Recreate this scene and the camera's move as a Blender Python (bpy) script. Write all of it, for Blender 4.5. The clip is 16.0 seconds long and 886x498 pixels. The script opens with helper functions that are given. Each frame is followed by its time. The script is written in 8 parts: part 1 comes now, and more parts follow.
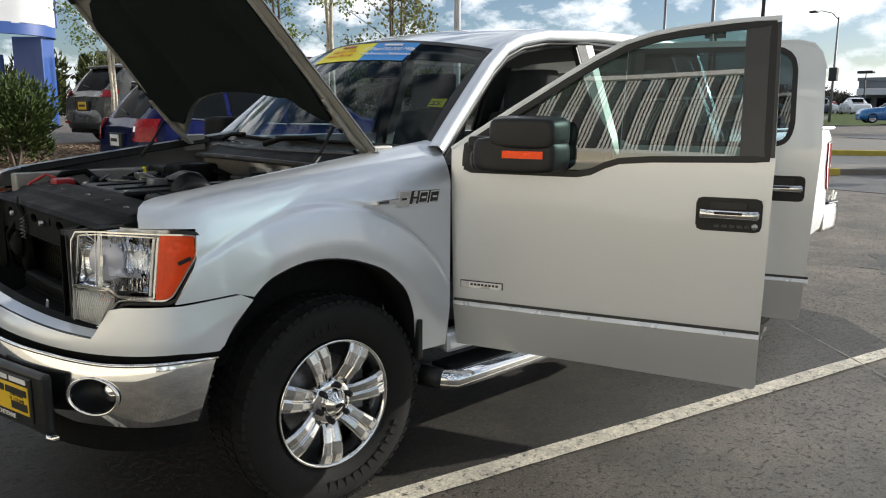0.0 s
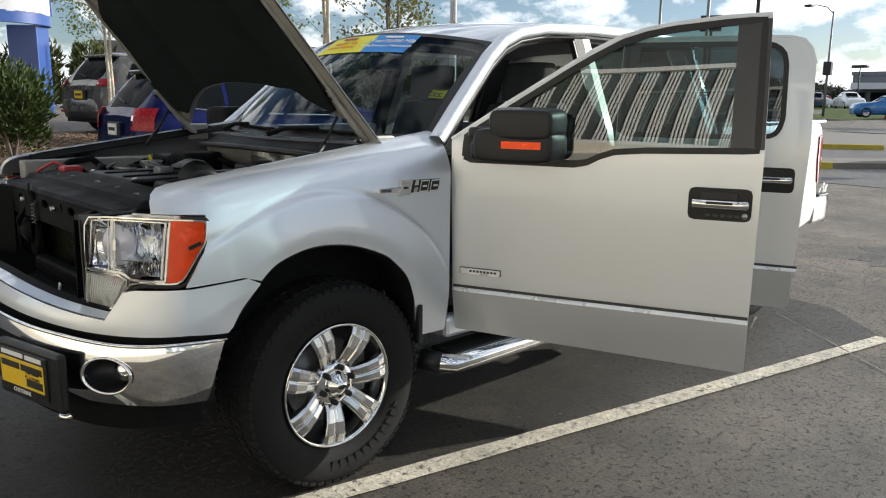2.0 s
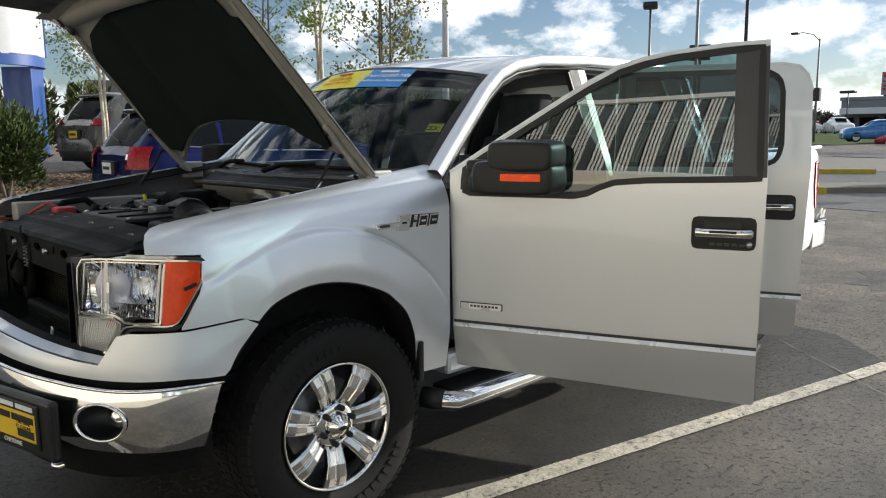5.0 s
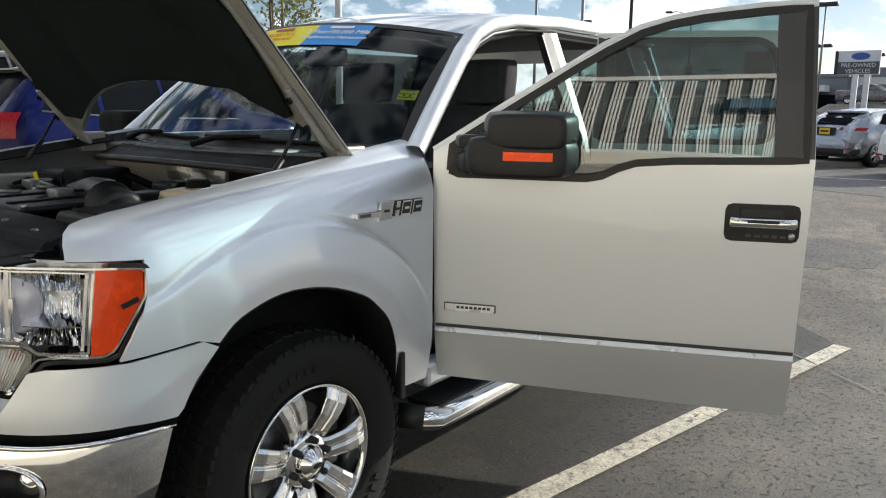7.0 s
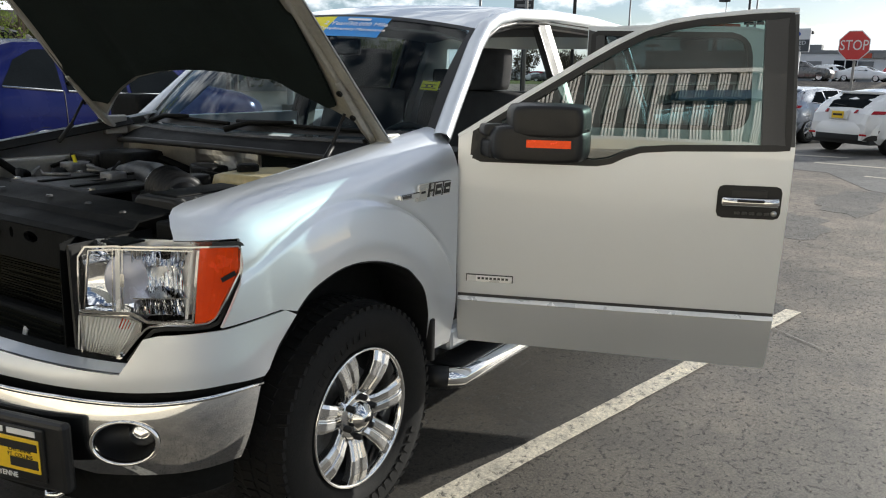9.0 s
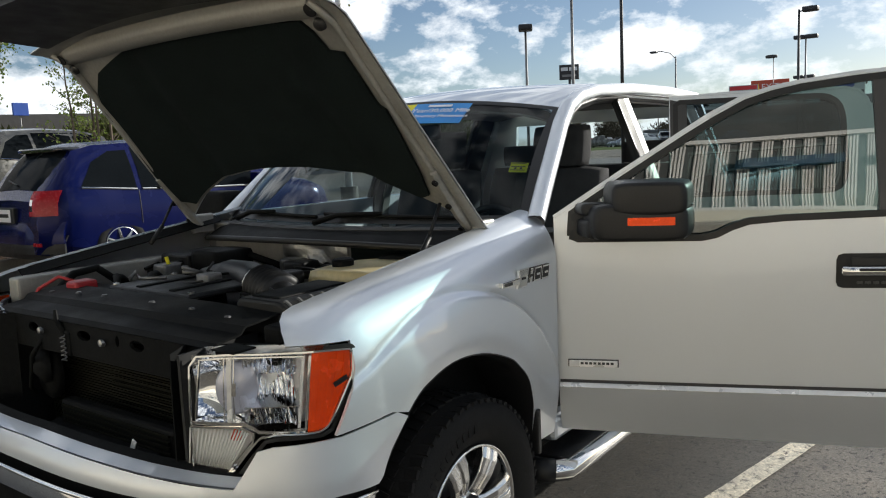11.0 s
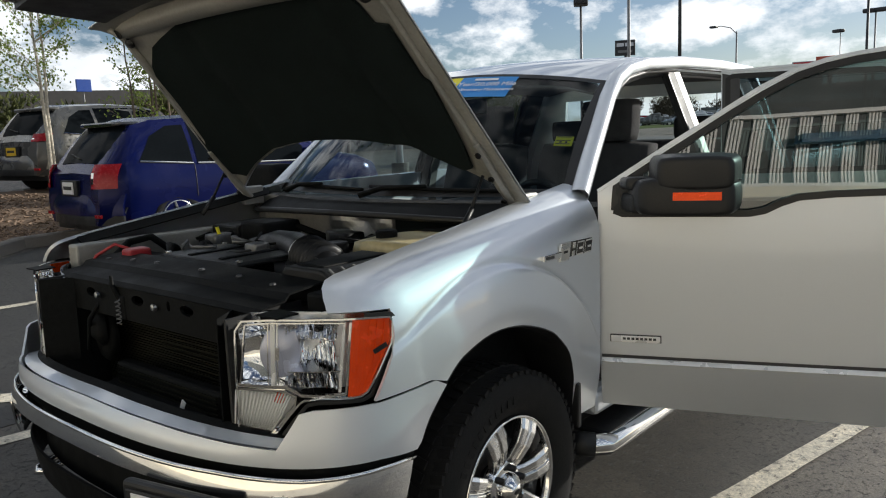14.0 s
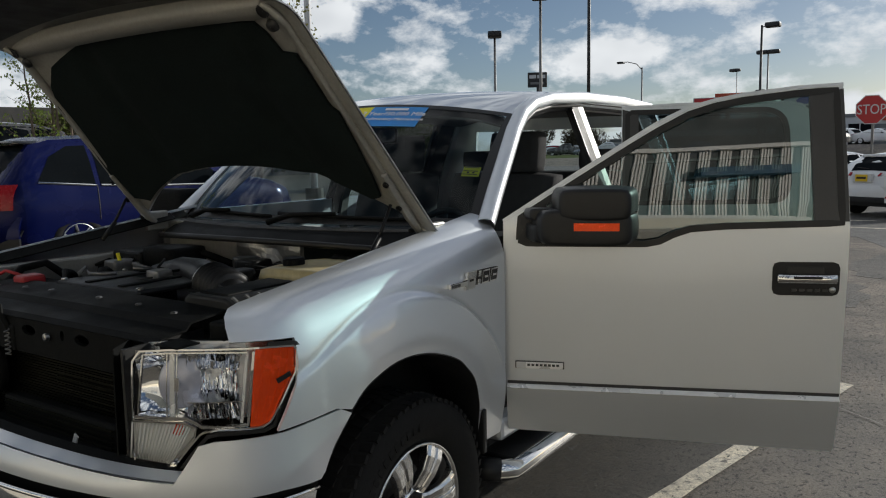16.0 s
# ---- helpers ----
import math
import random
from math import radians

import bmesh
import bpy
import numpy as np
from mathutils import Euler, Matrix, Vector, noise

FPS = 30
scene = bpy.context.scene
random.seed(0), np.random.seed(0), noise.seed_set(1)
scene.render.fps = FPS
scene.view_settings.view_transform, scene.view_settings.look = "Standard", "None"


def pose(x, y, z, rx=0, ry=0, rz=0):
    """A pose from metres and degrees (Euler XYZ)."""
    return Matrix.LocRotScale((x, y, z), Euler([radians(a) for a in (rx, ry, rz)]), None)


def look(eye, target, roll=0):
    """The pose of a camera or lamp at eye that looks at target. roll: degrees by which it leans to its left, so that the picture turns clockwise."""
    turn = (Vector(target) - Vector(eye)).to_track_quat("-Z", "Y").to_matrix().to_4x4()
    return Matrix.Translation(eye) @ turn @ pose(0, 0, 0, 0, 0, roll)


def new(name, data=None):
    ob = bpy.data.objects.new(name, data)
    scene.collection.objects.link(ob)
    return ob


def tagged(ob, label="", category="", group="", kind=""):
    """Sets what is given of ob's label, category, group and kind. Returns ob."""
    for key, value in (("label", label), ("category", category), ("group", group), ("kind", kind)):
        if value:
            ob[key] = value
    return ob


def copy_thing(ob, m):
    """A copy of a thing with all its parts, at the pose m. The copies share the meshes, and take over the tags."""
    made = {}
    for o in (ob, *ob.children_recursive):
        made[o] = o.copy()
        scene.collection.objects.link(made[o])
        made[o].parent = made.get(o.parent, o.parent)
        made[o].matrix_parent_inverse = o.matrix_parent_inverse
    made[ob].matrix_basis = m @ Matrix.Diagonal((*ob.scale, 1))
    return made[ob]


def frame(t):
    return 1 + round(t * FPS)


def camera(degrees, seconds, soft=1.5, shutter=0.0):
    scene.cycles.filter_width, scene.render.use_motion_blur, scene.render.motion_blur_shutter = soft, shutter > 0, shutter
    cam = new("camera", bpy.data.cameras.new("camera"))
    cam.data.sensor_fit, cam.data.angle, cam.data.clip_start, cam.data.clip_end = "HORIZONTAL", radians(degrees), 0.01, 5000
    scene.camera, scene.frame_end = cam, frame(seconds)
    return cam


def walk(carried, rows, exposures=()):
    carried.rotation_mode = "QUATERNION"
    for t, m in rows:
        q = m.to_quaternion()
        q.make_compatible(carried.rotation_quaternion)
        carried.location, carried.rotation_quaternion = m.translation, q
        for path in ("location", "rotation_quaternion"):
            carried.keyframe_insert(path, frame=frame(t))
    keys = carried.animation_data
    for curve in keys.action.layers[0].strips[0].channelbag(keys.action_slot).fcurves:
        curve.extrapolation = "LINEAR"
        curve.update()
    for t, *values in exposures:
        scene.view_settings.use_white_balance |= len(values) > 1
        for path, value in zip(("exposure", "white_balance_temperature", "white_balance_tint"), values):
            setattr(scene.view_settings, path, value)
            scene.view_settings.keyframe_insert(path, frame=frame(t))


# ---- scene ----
from mathutils.geometry import delaunay_2d_cdt

cam = camera(59.7, 16.0, soft=1.1)
PATH = [
    (0, (-1.617, -3.256, 1.514), (-0.264, -1.828, 1.152), 0.3),
    (0.5, (-1.635, -3.272, 1.524), (-0.319, -1.798, 1.213), 0.4),
    (1, (-1.608, -3.283, 1.515), (-0.258, -1.855, 1.143), -2.1),
    (1.5, (-1.638, -3.297, 1.513), (-0.256, -1.901, 1.138), -0.8),
    (2, (-1.700, -3.308, 1.514), (-0.339, -1.894, 1.131), 0.7),
    (2.5, (-1.713, -3.314, 1.511), (-0.317, -1.933, 1.133), 1.7),
    (3, (-1.683, -3.441, 1.521), (-0.237, -2.094, 1.215), 0.9),
    (3.5, (-1.625, -3.551, 1.515), (-0.043, -2.353, 1.270), 1.1),
    (4, (-1.603, -3.521, 1.498), (-0.193, -2.134, 1.205), -0.7),
    (4.5, (-1.662, -3.387, 1.508), (-0.358, -1.902, 1.195), -2.1),
    (4.7, (-1.684, -3.339, 1.517), (-0.333, -1.894, 1.220), -0.9),
    (6.8, (-1.532, -2.657, 1.509), (-0.066, -1.341, 1.162), -0.3),
    (7, (-1.539, -2.620, 1.508), (0.030, -1.438, 1.134), 0.6),
    (7.5, (-1.604, -2.672, 1.522), (0.038, -1.599, 1.130), -0.0),
    (8, (-1.714, -2.696, 1.511), (-0.099, -1.586, 1.108), -1.9),
    (8.5, (-1.853, -2.587, 1.530), (-0.171, -1.575, 1.144), 1.0),
    (9, (-1.962, -2.533, 1.574), (-0.316, -1.484, 1.135), 1.1),
    (9.5, (-1.947, -2.524, 1.583), (-0.357, -1.378, 1.188), -0.8),
    (10, (-1.950, -2.391, 1.590), (-0.360, -1.214, 1.297), -1.9),
    (10.2, (-1.967, -2.339, 1.617), (-0.340, -1.205, 1.359), -2.0),
    (12.3, (-1.969, -2.365, 1.613), (-0.450, -1.090, 1.352), -3.4),
    (12.5, (-1.969, -2.364, 1.613), (-0.404, -1.149, 1.335), -3.8),
    (13, (-1.962, -2.409, 1.609), (-0.319, -1.312, 1.297), -2.5),
    (13.5, (-1.967, -2.395, 1.604), (-0.302, -1.331, 1.295), -1.1),
    (14, (-1.968, -2.384, 1.599), (-0.465, -1.101, 1.293), -2.3),
    (14.5, (-1.978, -2.377, 1.615), (-0.407, -1.175, 1.321), -2.8),
    (15, (-1.964, -2.365, 1.614), (-0.278, -1.325, 1.337), -2.4),
    (15.5, (-1.975, -2.389, 1.608), (-0.252, -1.408, 1.346), -1.1),
    (16, (-1.972, -2.422, 1.610), (-0.328, -1.309, 1.364), -1.1),
]
walk(cam, [(t, look(eye, target, roll)) for t, eye, target, roll in PATH],
     exposures=[(0.0, 0.21), (0.5, 0.23), (1.0, 0.31), (1.5, 0.30), (2.5, 0.35), (3.0, 0.33), (3.5, 0.15), (4.0, 0.01), (4.5, 0.11), (7.0, 0.36), (7.6, 0.45), (8.5, 0.32), (9.0, 0.26), (9.5, 0.23), (10.0, 0.20), (12.5, -0.02), (13.0, 0.02), (13.5, -0.06), (14.0, -0.06), (14.5, 0.05), (15.0, -0.01), (15.5, -0.30), (16.0, -0.55)])

# ---------------------------------------------------------------- light
SUN = Vector((0.905, -0.425, 0.0)).normalized() * math.cos(radians(19)) + Vector((0, 0, math.sin(radians(19))))
world = bpy.data.worlds.new("sky")
scene.world = world
world.use_nodes = True
wn, wl = world.node_tree.nodes, world.node_tree.links
wn.clear()
w_out, w_bg = wn.new("ShaderNodeOutputWorld"), wn.new("ShaderNodeBackground")
w_sky = wn.new("ShaderNodeTexSky")
w_sky.sky_type, w_sky.sun_disc = "NISHITA", False
w_sky.sun_elevation, w_sky.sun_rotation = radians(19), radians(115)
w_sky.altitude, w_sky.dust_density, w_sky.air_density, w_sky.ozone_density = 1800, 3.0, 1.0, 2.0
w_tc, w_map, w_noise, w_ramp = (wn.new("ShaderNodeTexCoord"), wn.new("ShaderNodeMapping"), wn.new("ShaderNodeTexNoise"), wn.new("ShaderNodeValToRGB"))
w_map.inputs["Scale"].default_value = (7.5, 7.5, 14.0)
w_map.inputs["Location"].default_value = (1.7, 0.6, 0.25)
w_noise.inputs["Scale"].default_value, w_noise.inputs["Detail"].default_value, w_noise.inputs["Roughness"].default_value = 1.0, 11, 0.60
w_ramp.color_ramp.elements[0].position, w_ramp.color_ramp.elements[1].position = 0.47, 0.585
w_mix, w_n2, w_shade = wn.new("ShaderNodeMix"), wn.new("ShaderNodeTexNoise"), wn.new("ShaderNodeMix")
w_mix.data_type = w_shade.data_type = "RGBA"
w_n2.inputs["Scale"].default_value = 1.7
w_shade.inputs[6].default_value, w_shade.inputs[7].default_value = (15.5, 16.0, 16.3, 1), (8.7, 9.2, 9.8, 1)
wl.new(w_tc.outputs["Generated"], w_map.inputs["Vector"])
wl.new(w_map.outputs["Vector"], w_noise.inputs["Vector"])
wl.new(w_map.outputs["Vector"], w_n2.inputs["Vector"])
w_xyz, w_open = wn.new("ShaderNodeSeparateXYZ"), wn.new("ShaderNodeMath")
w_open.operation = "MULTIPLY_ADD"
w_open.inputs[1].default_value = 0.025
wl.new(w_tc.outputs["Generated"], w_xyz.inputs[0])
wl.new(w_xyz.outputs["Y"], w_open.inputs[0])
wl.new(w_noise.outputs["Fac"], w_open.inputs[2])
wl.new(w_open.outputs[0], w_ramp.inputs["Fac"])
wl.new(w_n2.outputs["Fac"], w_shade.inputs["Factor"])
wl.new(w_ramp.outputs["Color"], w_mix.inputs["Factor"])
wl.new(w_sky.outputs["Color"], w_mix.inputs[6])
wl.new(w_shade.outputs[2], w_mix.inputs[7])
wl.new(w_mix.outputs[2], w_bg.inputs["Color"])
w_bg.inputs["Strength"].default_value = 0.091
wl.new(w_bg.outputs["Background"], w_out.inputs["Surface"])
sun_data = bpy.data.lights.new("sun", "SUN")
sun_data.energy, sun_data.angle, sun_data.color = 5.0, radians(0.53), (0.98, 0.95, 0.87)
sun = new("sun", sun_data)
sun.matrix_world = look(SUN * 60, (0, 0, 0))


# ---------------------------------------------------------------- materials
def material(name, color, rough=0.5, metal=0.0, coat=0.0, var=0.12, scale=6.0, fine=90.0, bump=0.0, bump_scale=120.0, rough_var=0.08, spec=0.5, alpha_glass=0.0):
    """A surface with tone variation at two scales, uneven gloss and fine relief."""
    m = bpy.data.materials.new(name)
    m.use_nodes = True
    n, l = m.node_tree.nodes, m.node_tree.links
    b = n["Principled BSDF"]
    tc = n.new("ShaderNodeTexCoord")
    big, small = n.new("ShaderNodeTexNoise"), n.new("ShaderNodeTexNoise")
    big.inputs["Scale"].default_value, big.inputs["Detail"].default_value = scale, 5
    small.inputs["Scale"].default_value, small.inputs["Detail"].default_value = fine, 3
    add, rng, mul = n.new("ShaderNodeMath"), n.new("ShaderNodeMapRange"), n.new("ShaderNodeMix")
    l.new(tc.outputs["Object"], big.inputs["Vector"])
    l.new(tc.outputs["Object"], small.inputs["Vector"])
    l.new(big.outputs["Fac"], add.inputs[0])
    l.new(small.outputs["Fac"], add.inputs[1])
    l.new(add.outputs[0], rng.inputs["Value"])
    rng.inputs["From Min"].default_value, rng.inputs["From Max"].default_value = 0.65, 1.35
    mul.data_type = "RGBA"
    mul.inputs[6].default_value = (*[c * (1 - var) for c in color], 1)
    mul.inputs[7].default_value = (*[min(1, c * (1 + var)) for c in color], 1)
    l.new(rng.outputs["Result"], mul.inputs["Factor"])
    l.new(mul.outputs[2], b.inputs["Base Color"])
    r2 = n.new("ShaderNodeMapRange")
    r2.inputs["To Min"].default_value, r2.inputs["To Max"].default_value = max(0.0, rough - rough_var), min(1, rough + rough_var)
    r2.inputs["From Min"].default_value, r2.inputs["From Max"].default_value = 0.3, 0.7
    l.new(big.outputs["Fac"], r2.inputs["Value"])
    l.new(r2.outputs["Result"], b.inputs["Roughness"])
    b.inputs["Metallic"].default_value, b.inputs["Coat Weight"].default_value, b.inputs["Coat Roughness"].default_value = metal, coat, 0.03
    b.inputs["Specular IOR Level"].default_value = spec
    if bump:
        bn, bt = n.new("ShaderNodeBump"), n.new("ShaderNodeTexNoise")
        bt.inputs["Scale"].default_value, bt.inputs["Detail"].default_value = bump_scale, 4
        bn.inputs["Strength"].default_value, bn.inputs["Distance"].default_value = bump, 0.004
        l.new(tc.outputs["Object"], bt.inputs["Vector"])
        l.new(bt.outputs["Fac"], bn.inputs["Height"])
        l.new(bn.outputs["Normal"], b.inputs["Normal"])
    return m


def glass_material(name, tint, rough=0.0, ior=1.5):
    """Thin pane: clear or tinted, with the gloss of glass that grows towards grazing."""
    m = bpy.data.materials.new(name)
    m.use_nodes = True
    n, l = m.node_tree.nodes, m.node_tree.links
    n.clear()
    out, mix, tr, gl = (n.new("ShaderNodeOutputMaterial"), n.new("ShaderNodeMixShader"), n.new("ShaderNodeBsdfTransparent"), n.new("ShaderNodeBsdfGlossy"))
    lw, power, fac = n.new("ShaderNodeLayerWeight"), n.new("ShaderNodeMath"), n.new("ShaderNodeMath")
    f0 = ((ior - 1) / (ior + 1)) ** 2
    lw.inputs["Blend"].default_value = 0.5
    power.operation, fac.operation = "POWER", "MULTIPLY_ADD"
    power.inputs[1].default_value, fac.inputs[1].default_value, fac.inputs[2].default_value = 5.0, 1 - f0, f0
    tr.inputs["Color"].default_value = (*tint, 1)
    gl.inputs["Roughness"].default_value = rough
    l.new(lw.outputs["Facing"], power.inputs[0])
    l.new(power.outputs[0], fac.inputs[0])
    l.new(fac.outputs[0], mix.inputs["Fac"])
    l.new(tr.outputs["BSDF"], mix.inputs[1])
    l.new(gl.outputs["BSDF"], mix.inputs[2])
    l.new(mix.outputs["Shader"], out.inputs["Surface"])
    return m


M_SILVER = material("silver_paint", (0.70, 0.735, 0.775), 0.47, 0.76, 1.0, 0.03, 2.0, 900, rough_var=0.03)
M_SILVER.node_tree.nodes["Principled BSDF"].inputs["Coat IOR"].default_value = 1.6
M_BODYIN = material("unpolished_body_paint", (0.52, 0.50, 0.45), 0.5, 0.2, 0.1, 0.12, 5, 80)
# Silver in a darker tone: inner panels, and the B-pillar against sun glare.
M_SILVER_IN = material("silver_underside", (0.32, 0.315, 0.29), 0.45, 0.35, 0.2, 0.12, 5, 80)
M_CHROME = material("chrome", (0.78, 0.78, 0.77), 0.06, 1.0, 0, 0.05, 8, 60, rough_var=0.04)
# Chrome trim coloured near white: its reflection of the sky is painted in.
M_BRIGHT = material("bright_moulding", (0.88, 0.88, 0.87), 0.28, 0.3, 0.5, 0.05, 8, 60)
M_SPOKE = material("polished_alloy", (0.66, 0.66, 0.655), 0.20, 1.0, 0, 0.06, 14, 90, rough_var=0.05)
M_SATIN = material("satin_metal", (0.55, 0.55, 0.54), 0.28, 1.0, 0, 0.08, 10, 80)
M_BLACK = material("black_plastic", (0.013, 0.0135, 0.0145), 0.42, 0, 0, 0.25, 12, 200, 0.15, 400, spec=0.35)
M_DARK = material("dark_plastic", (0.014, 0.0145, 0.015), 0.45, 0, 0, 0.3, 9, 120, 0.2, 260, spec=0.25)
M_RUBBER = material("tyre_rubber", (0.011, 0.011, 0.011), 0.8, 0, 0, 0.35, 14, 150, 0.35, 180, spec=0.25)
M_SEAL = material("rubber_seal", (0.012, 0.012, 0.012), 0.5, 0, 0, 0.2, 10, 100)
M_LINER = material("hood_liner", (0.011, 0.016, 0.016), 0.95, 0, 0, 0.35, 7, 160, 0.6, 220, spec=0.1)
M_GREYTRIM = material("pillar_applique", (0.045, 0.045, 0.047), 0.35, 0, 0.1, 0.1, 6, 200)
M_GLASS = glass_material("side_glass", (0.26, 0.39, 0.37), 0.0, 2.4)
M_PRIVACY = glass_material("privacy_glass", (0.05, 0.07, 0.08), 0.0, 1.8)
M_CABGLASS = glass_material("cab_glass", (0.70, 0.76, 0.75), 0.0, 1.4)
M_WSHIELD = glass_material("windshield_glass", (0.46, 0.56, 0.60), 0.0, 1.28)
M_LENS = glass_material("lamp_lens", (0.97, 0.97, 0.97), 0.0, 1.25)
M_AMBER = material("amber_lens", (1.0, 0.075, 0.002), 0.22, 0.15, 0.1, 0.16, 22, 160, 0.4, 55, spec=0.3)
M_RED = material("red_lens", (0.34, 0.004, 0.012), 0.25, 0.0, 0.1, 0.2, 25, 160, 0.2, 120, spec=0.3)
M_REFLECT = material("lamp_reflector", (0.97, 0.97, 0.97), 0.05, 1.0, 0, 0.05, 16, 60, rough_var=0.04)
M_LAMPBACK = material("bright_lamp_back", (0.78, 0.79, 0.80), 0.25, 0.35, 0, 0.06, 12, 60)
M_LAMPDISC = material("lilac_grey_lamp_plastic", (0.52, 0.54, 0.64), 0.22, 0.3, 0, 0.05, 12, 60)
M_FLUTED = material("ribbed_clear_plastic", (0.85, 0.85, 0.82), 0.18, 0.1, 0.3, 0.06, 12, 60)
# Black ribs coloured grey: the light they catch is put into the tone.
M_RIB = material("worn_grey_ribs", (0.10, 0.10, 0.095), 0.5, 0, 0, 0.2, 9, 90)
M_LAMPSATIN = material("satin_lamp_metal", (0.80, 0.83, 0.88), 0.30, 0.85, 0, 0.06, 12, 60)
# Black plastic coloured below its own tone, to stand for shade under the hood.
M_BAY = material("dusty_black_bay", (0.007, 0.0075, 0.0075), 0.6, 0, 0, 0.45, 9, 60, 0.2, 200, spec=0.09)
M_CLOTH = material("seat_cloth", (0.055, 0.055, 0.058), 0.9, 0, 0, 0.25, 14, 240, 0.5, 500, spec=0.2)
M_HEADLINER = material("headliner", (0.22, 0.21, 0.20), 0.95, 0, 0, 0.1, 8, 300, spec=0.1)
M_DASH = material("dashboard_vinyl", (0.028, 0.028, 0.030), 0.6, 0, 0, 0.2, 9, 300, 0.3, 500)
M_YELLOW = material("yellow_card", (0.82, 0.72, 0.015), 0.5, 0, 0, 0.06, 8, 90)
M_BLUECARD = material("blue_card", (0.03, 0.26, 0.66), 0.5, 0, 0, 0.08, 8, 90)
M_PLATEYEL = material("yellow_plate", (0.78, 0.52, 0.02), 0.4, 0, 0.3, 0.06, 10, 90)
M_WHITE = material("white_print", (0.8, 0.8, 0.8), 0.5, 0, 0, 0.05, 10, 90)
M_INK = material("black_print", (0.015, 0.015, 0.015), 0.5, 0, 0, 0.1, 10, 90)
M_TANK = material("cream_plastic", (0.55, 0.46, 0.24), 0.35, 0, 0, 0.15, 6, 60)
M_ALLOY = material("painted_metal_grey", (0.20, 0.20, 0.20), 0.4, 0.6, 0, 0.3, 8, 60, 0.2, 90)
M_FOIL = material("heat_shield_foil", (0.5, 0.5, 0.49), 0.42, 1.0, 0, 0.1, 10, 60, 1.0, 30)
M_REDCAP = material("red_plastic", (0.35, 0.015, 0.02), 0.4, 0, 0, 0.1, 10, 60)
M_RAD = material("radiator_core", (0.013, 0.013, 0.009), 0.6, 0, 0, 0.3, 8, 120, spec=0.08)


# ---------------------------------------------------------------- mesh helpers
def part(name, bm, mat, parent=None, label="", smooth=False, solid=0.0, bevel=0.0, offset=-1.0, subdiv=0, facing=None):
    """Links a bmesh as one mesh object under a thing."""
    bmesh.ops.recalc_face_normals(bm, faces=bm.faces[:])
    if facing is not None:
        way = Vector(facing)
        if sum(f.normal.dot(way) * f.calc_area() for f in bm.faces) < 0:
            bmesh.ops.reverse_faces(bm, faces=bm.faces[:])
    me = bpy.data.meshes.new(name)
    bm.to_mesh(me)
    bm.free()
    if smooth:
        me.polygons.foreach_set("use_smooth", [True] * len(me.polygons))
    me.materials.append(mat)
    ob = new(name, me)
    if parent is not None:
        ob.parent = parent
    if solid:
        md = ob.modifiers.new("thickness", "SOLIDIFY")
        md.thickness, md.offset = solid, offset
        if smooth:
            md = ob.modifiers.new("crisp_rim", "EDGE_SPLIT")
            md.split_angle = radians(48)
    if bevel:
        md = ob.modifiers.new("edge", "BEVEL")
        md.width, md.segments, md.limit_method, md.angle_limit = bevel, 2, "ANGLE", radians(35)
    if subdiv:
        md = ob.modifiers.new("round", "SUBSURF")
        md.levels = md.render_levels = subdiv
    if label:
        tagged(ob, label)
    return ob


def thing(name, label, category, loc=(0, 0, 0), rz=0.0, group="", kind=""):
    e = new(name)
    e.matrix_world = pose(*loc, 0, 0, rz)
    return tagged(e, label, category, group, kind)


def box_bm(x0, x1, y0, y1, z0, z1, bm=None, m=None):
    bm = bm or bmesh.new()
    vs = [bm.verts.new((x, y, z)) for x in (x0, x1) for y in (y0, y1) for z in (z0, z1)]
    for f in ((0, 1, 3, 2), (4, 6, 7, 5), (0, 4, 5, 1), (2, 3, 7, 6), (0, 2, 6, 4), (1, 5, 7, 3)):
        bm.faces.new([vs[i] for i in f])
    if m is not None:
        bmesh.ops.transform(bm, matrix=m, verts=vs)
    return bm


def rod_bm(points, r, n=10, bm=None, closed=False):
    """A tube along points; r is one radius or one a point."""
    bm = bm or bmesh.new()
    pts = [Vector(p) for p in points]
    rs = r if isinstance(r, (list, tuple)) else [r] * len(pts)
    rings, side = [], None
    for i, p in enumerate(pts):
        d = (pts[min(i + 1, len(pts) - 1)] - pts[max(i - 1, 0)]).normalized()
        if side is None:
            side = d.orthogonal().normalized()
        side = (side - d * side.dot(d)).normalized()
        up = d.cross(side)
        rings.append([bm.verts.new(p + rs[i] * (side * math.cos(6.28318 * k / n) + up * math.sin(6.28318 * k / n))) for k in range(n)])
    for a, b in zip(rings, rings[1:]):
        for k in range(n):
            bm.faces.new((a[k], a[(k + 1) % n], b[(k + 1) % n], b[k]))
    bm.faces.new(rings[0][::-1])
    bm.faces.new(rings[-1])
    return bm


def grid_bm(fn, us, vs, bm=None, wrap=False):
    """A sheet of quads through fn(u, v)."""
    bm = bm or bmesh.new()
    rows = [[bm.verts.new(fn(u, v)) for v in vs] for u in us]
    for i in range(len(rows) - (0 if wrap else 1)):
        a, b = rows[i], rows[(i + 1) % len(rows)]
        for j in range(len(vs) - 1):
            bm.faces.new((a[j], b[j], b[j + 1], a[j + 1]))
    return bm


